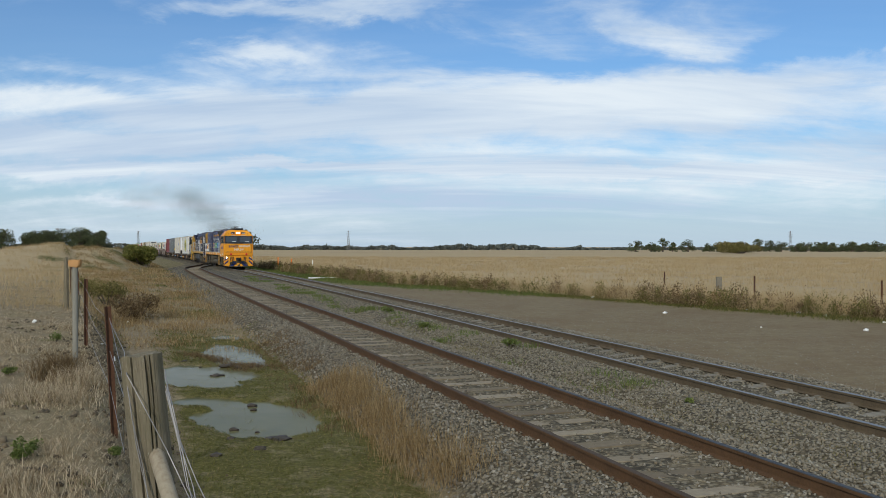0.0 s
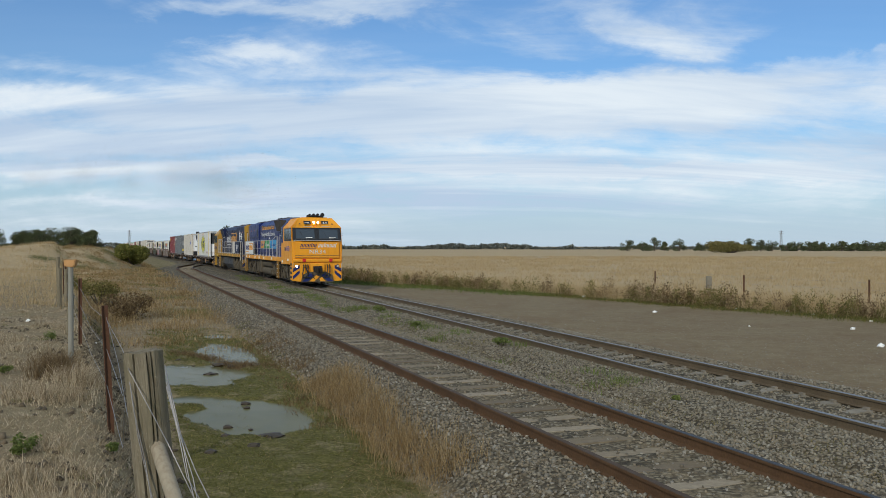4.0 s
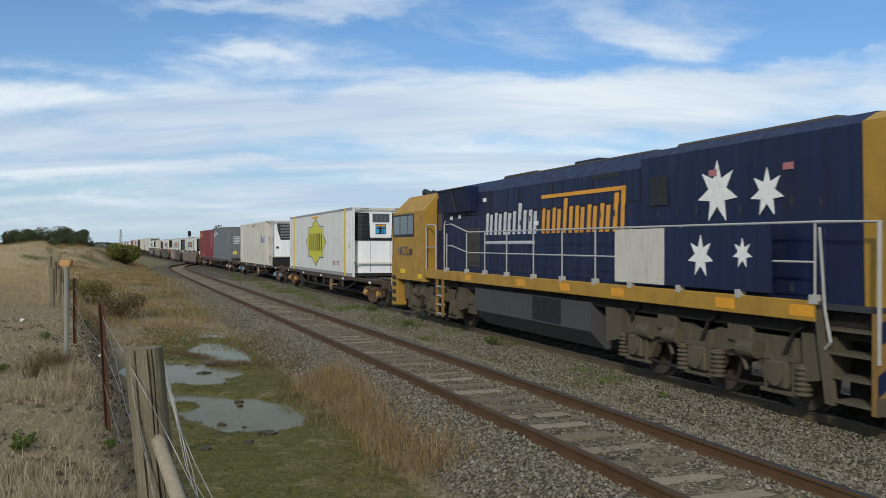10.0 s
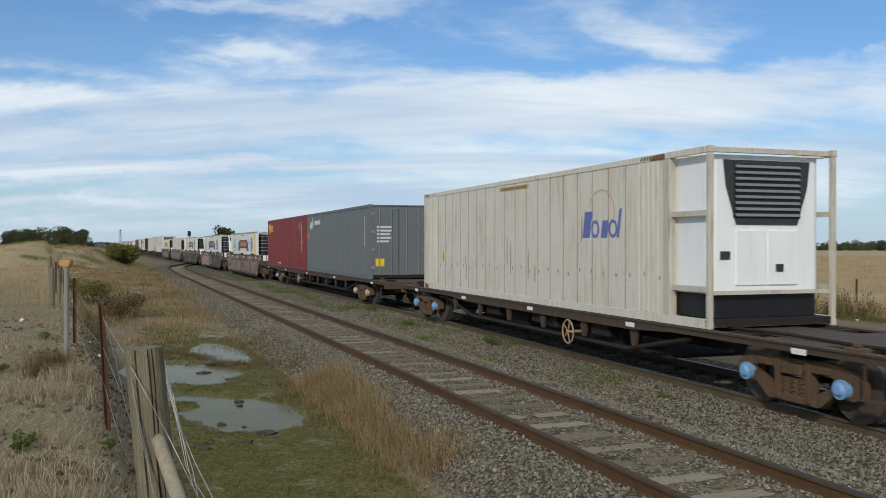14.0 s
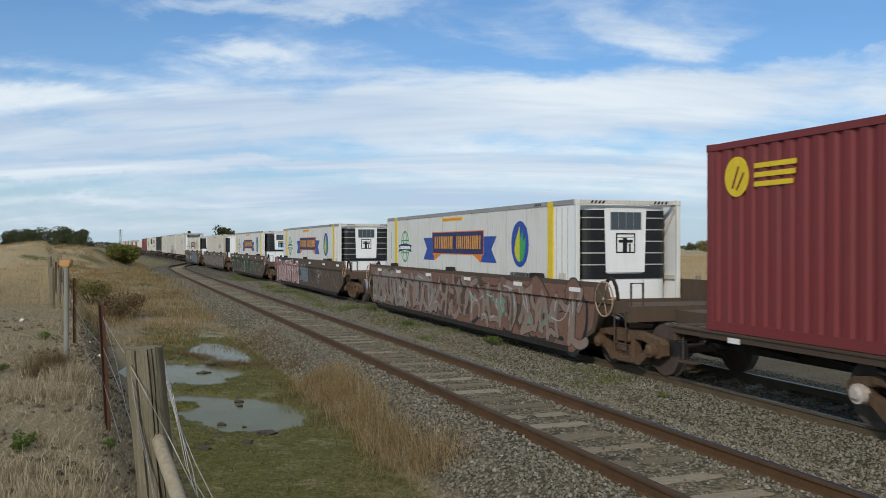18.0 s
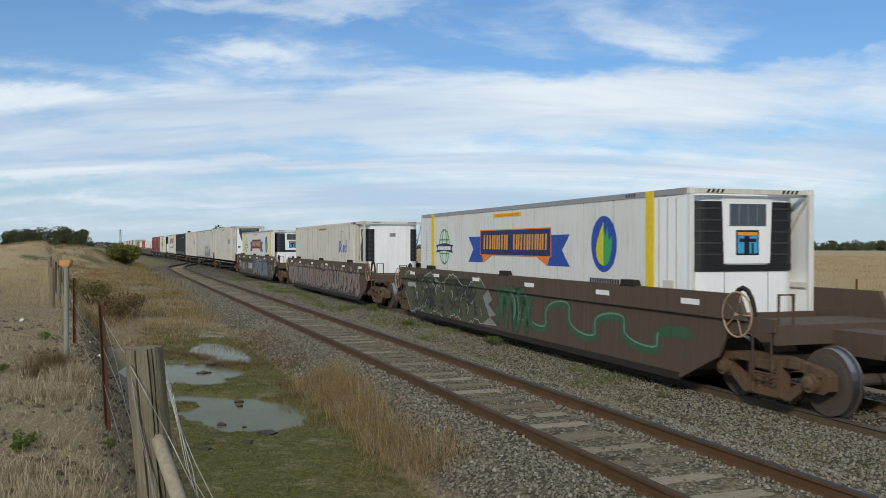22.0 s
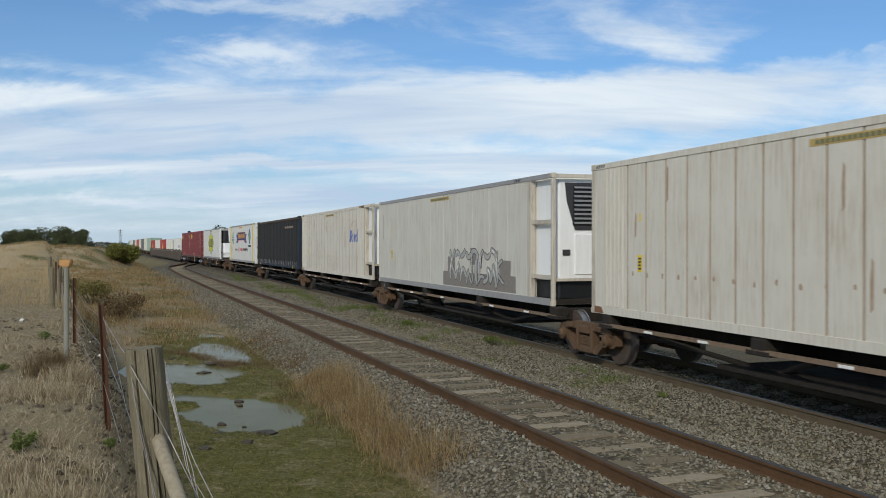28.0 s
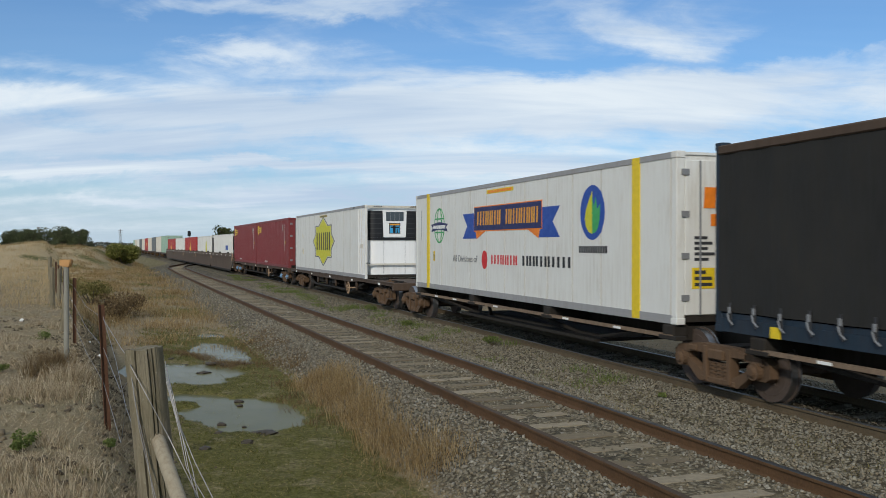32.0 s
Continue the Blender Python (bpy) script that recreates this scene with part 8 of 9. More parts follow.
blades("water_grass", P, 0.045 * S_, 0.006, 1.0, WEED_OLIVE, "thin grass blades standing in the shallow water", 38)
tuss_u = lambda r, k, y: -6.6 + 0.17 * r.normal(0, 1, k) - 0.1 * ripple(y, y * 0, 1.7)
P, S_ = roots(5600, tuss_u, near_y(9.8, 16.5, 0.9), 40, 0.13, 14)
blades("straw_tussocks", P, 0.34 * S_, 0.0034 + 0.00016 * P[:, 1], 0.75, STRAW, "tall dry golden tussocks along the gravel edge", 4)
P, S_ = roots(3200, lambda r, k, y: -6.85 + 0.25 * r.normal(0, 1, k), near_y(13, 25, 1.0), 30, 0.12, 69)
blades("brown_tussocks", P, 0.12 * S_, 0.006 + 0.0002 * P[:, 1], 1.3, WEED_BROWN, "low brown dead growth at the edge of the water", 39)
P, S_ = roots(2600, lambda r, k, y: -7.0 + 0.3 * r.normal(0, 1, k), near_y(6.5, 11, 1.0), 14, 0.14, 15)
blades("flattened_straw", P, 0.06 * S_, 0.005, 5.5, STRAW, "flattened dry stalks lying in the ditch", 5)
slope_u = lambda r, k, y: -7.1 + (fence_u(y) + 7.4) * r.uniform(0, 1, k)
P, S_ = roots(26000, slope_u, near_y(28, 112, 1.3), 40, 0.28, 16, lambda r, u, y: ripple(main_x(y) + u, y, 0.9) > -0.2)
blades("ditch_straw", P, 0.34 * S_, 0.004 + 0.00022 * P[:, 1], 0.7, STRAW, "long dry grass beside the gravel bed", 6)
P, S_ = roots(16000, slope_u, near_y(23, 112, 1.3), 24, 0.3, 64)
blades("slope_straw", P, 0.16 * S_, 0.006 + 0.0003 * P[:, 1], 1.2, STRAW, "short dry grass between the fence and the gravel", 34)
P, S_ = roots(20000, slope_u, near_y(23, 112, 1.3), 30, 0.3, 65, lambda r, u, y: ripple(main_x(y) + u, y, 0.7) < -0.05)
blades("slope_green", P, 0.14 * S_, 0.005 + 0.0003 * P[:, 1], 1.0, TURF, "low green growth between the fence and the gravel", 35)
P, S_ = roots(16000, lambda r, k, y: verge_u(y) - 0.6 + 1.1 * r.normal(0, 1, k), near_y(48, 130, 1.0), 20, 0.25, 67)
blades("far_verge_turf", P, 0.22 * S_, 0.01 + 0.0004 * P[:, 1], 0.9, TURF_BRIGHT, "green grass beside the track near the bend", 37)
# weeds between the tracks
P, S_ = roots(5200, lambda r, k, y: -2.0 + 0.4 * r.normal(0, 1, k), near_y(15, 70, 1.0), 90, 0.2, 17)
blades("track_weeds", P, 0.16 * S_, 0.006 + 0.0003 * P[:, 1], 1.0, TURF_BRIGHT, "green weeds in the gravel between the tracks", 7)
P, S_ = roots(5200, lambda r, k, y: -2.2 + 0.5 * r.normal(0, 1, k), near_y(7, 30, 1.0), 26, 0.16, 18)
blades("track_stalks", P, 0.075 * S_, 0.004 + 0.0002 * P[:, 1], 1.4, WEED_OLIVE, "sparse yellow-green sprigs in the gravel between the tracks", 8)
# right-hand verge and field
P, S_ = roots(90000, lambda r, k, y: verge_u(y) + 0.7 + 4.5 * r.uniform(0, 1, k) ** 1.4 + 0.3 * ripple(y, y * 0, 1.3), near_y(14, 130, 1.0), 30, 0.3, 19)
blades("verge_grass", P, 0.62 * S_, 0.007 + 0.00028 * P[:, 1], 0.6, STRAW_FIELD, "tall dry grass along the edge of the field", 9)
patchy = lambda r, u, y: ripple(y, u * 0.3, 0.45) + 0.5 * ripple(y, y * 0, 1.9) > r.uniform(-0.7, 0.35, len(u))
P, S_ = roots(50000, lambda r, k, y: verge_u(y) - 0.1 + 0.8 * r.normal(0, 0.6, k), near_y(14, 130, 1.0), 24, 0.22, 20)
blades("verge_turf", P, 0.15 * S_, 0.007 + 0.0003 * P[:, 1], 1.1, TURF, "low green growth along the field edge", 10)
P, S_ = roots(170000, lambda r, k, y: verge_u(y) + 3 + (16 + y * 0.85) * r.uniform(0, 1, k), near_y(18, 240, 1.15), 34, 0.8, 22)
blades("field_grass", P, 0.36 * S_, 0.007 + 0.0004 * P[:, 1], 1.2, STRAW_FIELD, "golden dry grass of the open field", 12)


def weed_bank(name, label, n, mat, seed, h0, h1, leaf, each):
    """Bushy weeds along the field edge: small leaves round upright stems."""
    r = np.random.default_rng(seed)
    y = 15 + 95 * r.uniform(0, 1, n)
    u = verge_u(y) + 0.55 + 0.5 * r.normal(0, 1, n)
    m = patchy(r, u, y)
    u, y = u[m], y[m]
    n = len(u)
    x = main_x(y) + u * np.sqrt(1 + main_slope(y) ** 2)
    h = r.uniform(h0, h1, n)
    w = h * r.uniform(0.35, 0.6, n)
    q = np.repeat(np.arange(n), each)
    t = r.uniform(0, 1, len(q))
    a = r.uniform(0, 2 * np.pi, len(q))
    d = np.sqrt(r.uniform(0, 1, len(q))) * w[q] * (0.45 + 0.75 * np.sin(np.pi * np.clip(t + 0.12, 0, 1)))
    P = np.stack([x[q] + d * np.cos(a), y[q] + d * np.sin(a), ground_z(u, y)[q] + h[q] * t * (1 + 0.25 * np.sin(7 * a + q))], -1)
    s = leaf * r.uniform(0.5, 1.4, len(q))[:, None] * (0.7 + y[q] / 90)[:, None]
    A = r.normal(0, 1, (len(q), 3)) * np.array([0.6, 0.6, 1.1])
    A /= np.linalg.norm(A, axis=1)[:, None]
    C = np.cross(A, r.normal(0, 1, (len(q), 3)))
    C /= np.linalg.norm(C, axis=1)[:, None]
    V = np.stack([P - A * s, P - C * s * 0.45, P + A * s, P + C * s * 0.45], 1).reshape(-1, 3)
    return tagged(new(name, mesh_of(name, V, np.arange(len(q) * 4).reshape(-1, 4), mat)), label, "weeds", kind="stuff")


weed_bank("verge_weeds", "brown dead bushy weeds along the field edge", 330, WEED_BROWN, 21, 0.35, 0.95, 0.036, 190)
weed_bank("verge_olive_weeds", "olive green bushy weeds along the field edge", 420, WEED_OLIVE, 66, 0.3, 0.85, 0.036, 190)
weed_bank("verge_pale_weeds", "straw-coloured seeding weeds along the field edge", 240, STRAW, 67, 0.4, 0.95, 0.04, 90)


# crushed stones: jittered blocks turned every way
def rocks(name, u, y, lift, s, mat, label, seed):
    r = np.random.default_rng(seed)
    n = len(u)
    x = main_x(y) + u * np.sqrt(1 + main_slope(y) ** 2)
    c = np.stack([x, y, ground_z(u, y) + lift], -1)
    base = np.array([(i, j, k) for i in (-1, 1) for j in (-1, 1) for k in (-1, 1)], float)
    V = base[None] * np.stack([r.uniform(0.6, 1.15, n), r.uniform(0.5, 0.9, n), r.uniform(0.35, 0.75, n)], -1)[:, None, :]
    V = V * r.uniform(0.55, 1.1, (n, 8, 3)) * (s * 0.8)[:, None, None]
    q = r.normal(0, 1, (n, 4))
    q /= np.linalg.norm(q, axis=1)[:, None]
    w_, i_, j_, k_ = q.T
    R = np.stack([1 - 2 * (j_ * j_ + k_ * k_), 2 * (i_ * j_ - k_ * w_), 2 * (i_ * k_ + j_ * w_), 2 * (i_ * j_ + k_ * w_), 1 - 2 * (i_ * i_ + k_ * k_), 2 * (j_ * k_ - i_ * w_), 2 * (i_ * k_ - j_ * w_), 2 * (j_ * k_ + i_ * w_), 1 - 2 * (i_ * i_ + j_ * j_)], -1).reshape(n, 3, 3)
    V = np.einsum("nij,nkj->nki", R, V) + c[:, None, :]
    quad = np.array([(0, 1, 3, 2), (4, 6, 7, 5), (0, 4, 5, 1), (2, 3, 7, 6), (0, 2, 6, 4), (1, 5, 7, 3)])
    F = (quad[None] + (np.arange(n) * 8)[:, None, None]).reshape(-1, 4)
    me = bpy.data.meshes.new(name)
    me.vertices.add(n * 8)
    me.vertices.foreach_set("co", V.astype(np.float32).ravel())
    me.loops.add(len(F) * 4)
    me.loops.foreach_set("vertex_index", F.ravel().astype(np.int32))
    me.polygons.add(len(F))
    me.polygons.foreach_set("loop_start", (np.arange(len(F)) * 4).astype(np.int32))
    me.update(calc_edges=True)
    me.materials.append(mat)
    return tagged(new(name, me), label, "gravel", kind="stuff")


def stones(n, y0, y1, p, lo, hi, seed, name):
    r = np.random.default_rng(seed)
    y = y0 + (y1 - y0) * r.uniform(0, 1, n) ** p
    u = siding_u(y) - bed_foot(y) - 0.1 + (2.8 + bed_foot(y) - siding_u(y)) * r.uniform(0, 1, n)
    us_ = u - siding_u(y)
    keep = (np.abs(np.abs(u) - HALF) > 0.075) & (np.abs(np.abs(us_) - HALF) > 0.07)
    # few loose stones on the packed fines between the siding's rails
    keep &= (np.abs(us_) > HALF) | (us_ > 0.45) | (r.uniform(0, 1, n) < 0.16)
    keep &= (np.abs(u) > HALF) | (r.uniform(0, 1, n) < 0.4)
    u, y = u[keep], y[keep]
    s = lo + (hi - lo) * r.uniform(0, 1, len(u)) ** 1.4
    lift = r.uniform(-0.012, 0.012, len(u))
    m = u - siding_u(y) + r.normal(0, 0.15, len(u)) < 1.1
    rocks(name, u[m], y[m], lift[m], s[m], STONE, "loose grey crushed-stone ballast round the siding", seed + 900)
    rocks(name, u[~m], y[~m], lift[~m], s[~m], STONE_PALE, "paler dusty crushed-stone ballast of the main track", seed + 901)


stones(90000, 5.0, 26.0, 1.6, 0.018, 0.037, 31, "ballast_stones")
stones(30000, 24.0, 60.0, 1.2, 0.026, 0.045, 32, "ballast_stones_far")

r_ = np.random.default_rng(41)
y_ = 10 + 55 * r_.uniform(0, 1, 20000) ** 1.2
u_ = 2.4 + 7.5 * r_.uniform(0, 1, 20000) ** 1.7
rocks("scattered_pebbles", u_, y_, 0.0, r_.uniform(0.008, 0.026, 20000), STONE_PALE, "loose pebbles scattered over the bare earth", 42)

# dug soil and clods on the bank and down the ditch side of the fence
SOIL = varied("dark_soil", [(0.0, (0.06, 0.043, 0.025)), (0.6, (0.11, 0.083, 0.05)), (1.0, (0.17, 0.13, 0.08))])
y_ = 5.0 + 22 * r_.uniform(0, 1, 1300) ** 1.3
u_ = fence_u(y_) + 0.35 + 0.3 * r_.normal(0, 1, 1300)
tagged(rocks("soil_clods", u_, y_, 0.0, r_.uniform(0.012, 0.07, 1300) * r_.uniform(0.4, 1, 1300), SOIL, "dark crumbled soil along the foot of the fence", 43), category="soil")
y_ = 4.6 + 18 * r_.uniform(0, 1, 1500) ** 1.3
u_ = fence_u(y_) - 3.2 * r_.uniform(0, 1, 1500)
m_ = ripple(main_x(y_) + u_, y_, 2.1) < -0.1
tagged(rocks("bank_clods", u_[m_], y_[m_], 0.0, r_.uniform(0.012, 0.06, m_.sum()), SOIL, "brown crumbs of soil among the mown straw", 44), category="soil")

for k, (tx, ty) in enumerate(((-6.2, 21.4), (-6.6, 21.9), (-5.75, 21.0), (-4.9, 19.9), (-4.6, 19.6))):
    P, S_ = roots(420, lambda r, q, y: np.full(q, u_at(tx, ty)), lambda r, q: np.full(q, ty), 420, 0.2, 460 + k)
    P[:, 2] = np.maximum(P[:, 2], WATER - 0.01)
    blades("mud_grass", P, 0.12 * S_, 0.009, 1.5, WEED_BROWN, "flattened brown grass hump in the puddle", 470 + k)

# puddles
WATER_MAT, _t, _p = shell("muddy_water", 0.22, 0.0, 0.1)
_n = noise_at(_t, 1.4, 4, 0.6)
_t.links.new(mix(_t, _n, (0.1, 0.095, 0.045), (0.15, 0.138, 0.07)), _p.inputs["Base Color"])
_t.links.new(span(_t, noise_at(_t, 3.0, 4, 0.6), 0.35, 0.65, 0.08, 0.2), _p.inputs["Roughness"])
_p.inputs["IOR"].default_value = 1.16
bm = B()
bm.faces.new([bm.verts.new(at(u, y, WATER)) for u, y in ((-10.1, 11.5), (-6.9, 11.5), (-6.9, 15.0), (-6.9, 19.0), (-6.9, 23.0), (-6.9, 27.5), (-10.1, 27.5), (-10.1, 23.0), (-10.1, 19.0), (-10.1, 15.0))])
tagged(part("puddle", bm, WATER_MAT, None), "shallow muddy rainwater lying in the grassy ditch", "puddle")
WET_MUD = plain("wet_mud", (0.05, 0.037, 0.022), 0.7)
r_ = random.Random(4)
CLOD_AT = [(421, 712, 0.09), (424, 719, 0.06), (392, 752, 0.08), (432, 756, 0.04), (470, 767, 0.17), (455, 770, 0.12), (303, 640, 0.07), (330, 646, 0.04), (377, 646, 0.17), (396, 648, 0.1), (415, 646, 0.2), (432, 648, 0.22), (360, 660, 0.16), (437, 790, 0.09), (387, 772, 0.06), (362, 803, 0.09)]
for px_, py_, k in CLOD_AT:
    y = 2.70 * 1563.5 / (py_ - 433.6)
    x = (px_ - 784) / 1563.5 * y
    bm = B()
    bmesh.ops.create_icosphere(bm, subdivisions=2, radius=k)
    for v in bm.verts:
        v.co *= r_.uniform(0.7, 1.2)
        v.co.z *= 0.5 if k < 0.15 else 0.25
    tagged(part("mud_clod", bm, WET_MUD, None, place=pose(x, y, max(WATER + 0.005, ground_at(x, y)), 0, 0, r_.uniform(0, 180))), "dark wet clod of mud in the ditch", "mud clod", "mud clods")


# ---- fences ----
WOOD_GREY, _t, _p = shell("weathered_wood", 0.92, 0.0, 0.15)
_g = noise_at(_t, 34, 7, 0.72, stretch=(1, 1, 0.09), rand=True)
_s = noise_at(_t, 55, 4, 0.7, stretch=(1, 1, 0.5), rand=True)
_c = mix(_t, span(_t, _g, 0.3, 0.72), (0.1, 0.082, 0.052), (0.27, 0.228, 0.155))
_c = mix(_t, span(_t, noise_at(_t, 5, 4, 0.6, rand=True), 0.42, 0.68, 0, 0.55), _c, (0.12, 0.105, 0.058))
_c = mix(_t, span(_t, _s, 0.6, 0.72, 0, 0.7), _c, (0.34, 0.31, 0.23))
_c = mix(_t, span(_t, _s, 0.36, 0.28, 0, 0.7), _c, (0.05, 0.042, 0.03))
_t.links.new(_c, _p.inputs["Base Color"])
bump(_t, _p, _g, 0.6, 0.01)
PICKET = rail_material("picket_rust", (0.095, 0.042, 0.02))
WIRE = plain("fence_wire", (0.3, 0.28, 0.26), 0.5, 0.6)
PIPE = paint("stay_pipe", (0.3, 0.25, 0.17), (0.14, 0.085, 0.045), 0.8, 0.8, grain=9.0)
WOOD_PALE = paint("pale_wood", (0.25, 0.235, 0.19), (0.12, 0.105, 0.075), 0.8, 0.9, grain=20.0)


def sight(px_, py_, y):
    """The place at the depth y on a line of sight, given as parts of the picture's width round its middle."""
    return Vector(((px_ - 784) / 1563.5 * y, y, EYE - (py_ - 433.6) / 1563.5 * y))


def wood_post(x, y, top, r, label, name="fence_post", seed=1, lean=0.0, cracks=(), mat=None):
    """A round timber post; lean: degrees to the left; cracks: compass angles of its splits."""
    g = ground_at(x, y)
    p = tagged(new(name), label, "fence post", "fence posts")
    p.matrix_basis = pose(x, y, g - 0.15, 0, -lean, 0)
    H = top - g + 0.15
    rr = random.Random(seed)
    bm = B()
    n, rings = 144 if cracks else 20, 14
    ring = []
    prof = [1 + 0.03 * math.sin(2 * math.pi * i / n * 2 + seed) + 0.012 * rr.uniform(-1, 1) for i in range(n)]
    for j in range(rings + 1):
        z = H * j / rings
        row = []
        for i in range(n):
            a = 360 * i / n
            q = r * prof[i] * (1.03 - 0.04 * j / rings + 0.006 * rr.uniform(-1, 1))
            for ca, reach in cracks:
                off = abs((a - ca - 1.6 * math.sin(j * 0.9 + ca) + 180) % 360 - 180)
                if off < 1.7 and j >= rings * reach:
                    q *= 0.8
            row.append(bm.verts.new((q * math.cos(radians(a)), q * math.sin(radians(a)), z + (rr.uniform(-0.008, 0.006) if j == rings else 0))))
        ring.append(row)
    for j in range(rings):
        for i in range(n):
            bm.faces.new((ring[j][i], ring[j][(i + 1) % n], ring[j + 1][(i + 1) % n], ring[j + 1][i]))
    bm.faces.new(ring[-1])
    part("post", bm, mat or WOOD_GREY, p)
    return p, g - 0.15


def star_picket(x, y, top, label="rusty steel star picket of the fence", lean=0.0, group="star pickets", thick=0.036):
    g = ground_at(x, y)
    bm = B()
    for k in range(3):
        a = k * 2.0944
        d = Vector((math.cos(a), math.sin(a), 0))
        nn = Vector((-d.y, d.x, 0)) * 0.004
        vs = [bm.verts.new(v) for v in (nn * 1, d * thick + nn, d * thick - nn, -nn)]
        ws = [bm.verts.new(v.co + Vector((0, 0, top - g + 0.1))) for v in vs]
        for i in range(4):
            bm.faces.new((vs[i], vs[(i + 1) % 4], ws[(i + 1) % 4], ws[i]))
        bm.faces.new(ws)
    return tagged(part("star_picket", bm, PICKET, None, place=pose(x, y, g - 0.1, 0, -lean, 0) @ pose(0, 0, 0, 0, 0, 20)), label, "fence post", group)


strainer, zb = wood_post(-1.505, 4.92, 1.755, 0.103, "weathered grey split timber strainer post with a pipe stay", "strainer_post", 3, 5.4, ((-60, 0.0), (-48, 0.2), (-100, 0.55)))
inv = strainer.matrix_basis.inverted()
loc = lambda *p: tuple(inv @ Vector(p))
part("pipe_stay", rod(rod(B(), loc(-1.56, 4.84, 1.25), loc(-0.78, 3.5, 0.53), 0.038, 18), loc(-1.575, 4.865, 1.264), loc(-1.56, 4.84, 1.25), 0.033, 16), PIPE, strainer)
# wires: one over the post's face, strands down its far flank, one down its near flank
STRANDS = [[(226, 632, 4.95), (232, 650, 4.80), (262, 706, 4.78), (297, 772, 4.78), (330, 840, 4.7), (352, 884, 4.6)],
           [(292, 640, 4.9), (301, 690, 4.78), (318, 760, 4.74), (340, 830, 4.7), (352, 890, 4.6)],
           [(293, 652, 4.9), (306, 700, 4.78), (322, 770, 4.74), (333, 830, 4.7), (349, 890, 4.6)],
           [(294, 668, 4.9), (312, 740, 4.78), (345, 820, 4.72), (380, 890, 4.6)],
           [(294, 676, 4.9), (316, 760, 4.78), (330, 830, 4.72), (366, 890, 4.6)],
           [(227, 640, 4.9), (236, 690, 4.79), (246, 760, 4.79), (262, 830, 4.78), (277, 890, 4.75)],
           [(229, 652, 4.9), (240, 720, 4.79), (258, 800, 4.79), (273, 890, 4.75)]]
for k, pts in enumerate(STRANDS):
    part("loose_wire", rods(B(), [loc(*sight(*p)) for p in pts], 0.0028, 5), WIRE, strainer)

star_picket(-3.725, 9.8, 1.66, lean=3.0, thick=0.042)
star_picket(-7.13, 17.07, 1.68, thick=0.042)
star_picket(-10.3, 24.0, 1.63)
star_picket(-12.5, 28.7, 1.66)
star_picket(-14.9, 34.0, 1.66)
wood_post(-8.2, 19.0, 1.27, 0.055, "short leaning grey timber stump by the fence", seed=6, lean=-5)
wood_post(-11.95, 27.0, 1.63, 0.07, "weathered grey timber fence post", seed=7)
wood_post(-12.35, 28.4, 1.55, 0.06, "weathered grey timber fence post", seed=8)
wood_post(-11.3, 26.4, 1.2, 0.05, "short weathered grey timber fence post", seed=12, lean=4)
wood_post(-14.4, 33.2, 1.7, 0.075, "weathered grey timber fence post", seed=10)
wood_post(-19.4, 43.6, 1.75, 0.08, "weathered grey timber fence post", seed=11)
marker, zb = wood_post(-5.57, 13.06, 2.03, 0.037, "slim pale grey post with a faded orange cap", "marker_post", 9, mat=WOOD_PALE)
bm = B()
prism(bm, [(-0.085, 0.0), (0.05, -0.02), (0.075, 0.015), (0.09, 0.1), (0.05, 0.085), (0.02, 0.095), (-0.03, 0.085), (-0.085, 0.1)], "y", -0.05, 0.05)
bmesh.ops.bevel(bm, geom=bm.edges[:], offset=0.012, segments=2, affect="EDGES")
part("cap", bm, plain("cap_orange", (0.5, 0.26, 0.09), 0.6), marker, "faded orange broken cap", place=pose(0, 0, 2.01 - zb))
for k, z in enumerate((1.5, 1.18, 0.8)):
    line = [sight(227 - 2 * k, 634 + 42 * k, 4.93), (-2.7, 7.4, z - 0.04 - 0.05 * k), (-3.77, 9.8, z), (-5.5, 13.6, z - 0.12), (-7.13, 17.07, z), (-10.3, 24.0, z - 0.05), (-14.9, 34.0, z - 0.05)]
    tagged(part("fence_wire", rods(B(), line, 0.0026, 5), WIRE, None), "thin slack fence wire between the posts", "wire", "fence wires")
slack = [sight(182, 560, 9.7), sight(205, 640, 8.0), sight(222, 720, 6.5), sight(242, 776, 5.0)]
tagged(part("fence_wire", rods(B(), slack, 0.0024, 5), WIRE, None), "thin slack fence wire between the posts", "wire", "fence wires")

# pickets of the field fence on the far side
for x, y, top in ((14.4, 62.8, 0.5), (15.7, 47.8, 0.72), (19.2, 41.0, 0.74), (22.4, 34.5, 0.76)):
    star_picket(x, y, top, "thin rusty star picket in the field fence", group="field fence pickets", thick=0.05)
bm = box(B(), -0.15, 0.15, -0.1, 0.1, 0, 1.0, 0.03)
tagged(part("concrete_post", bm, SLEEPER_CONCRETE, None, place=pose(14.6, 50.5, ground_at(14.6, 50.5))), "short pale concrete post in the long grass", "post")
for z in (0.6, 0.25):
    tagged(part("fence_wire", rods(B(), [(10.0, 75, z), (14.4, 62.8, z), (15.7, 47.8, z), (19.2, 41.0, z), (22.4, 34.5, z), (26.0, 28, z)], 0.004, 4), WIRE, None), "thin wire of the field fence", "wire", "fence wires")

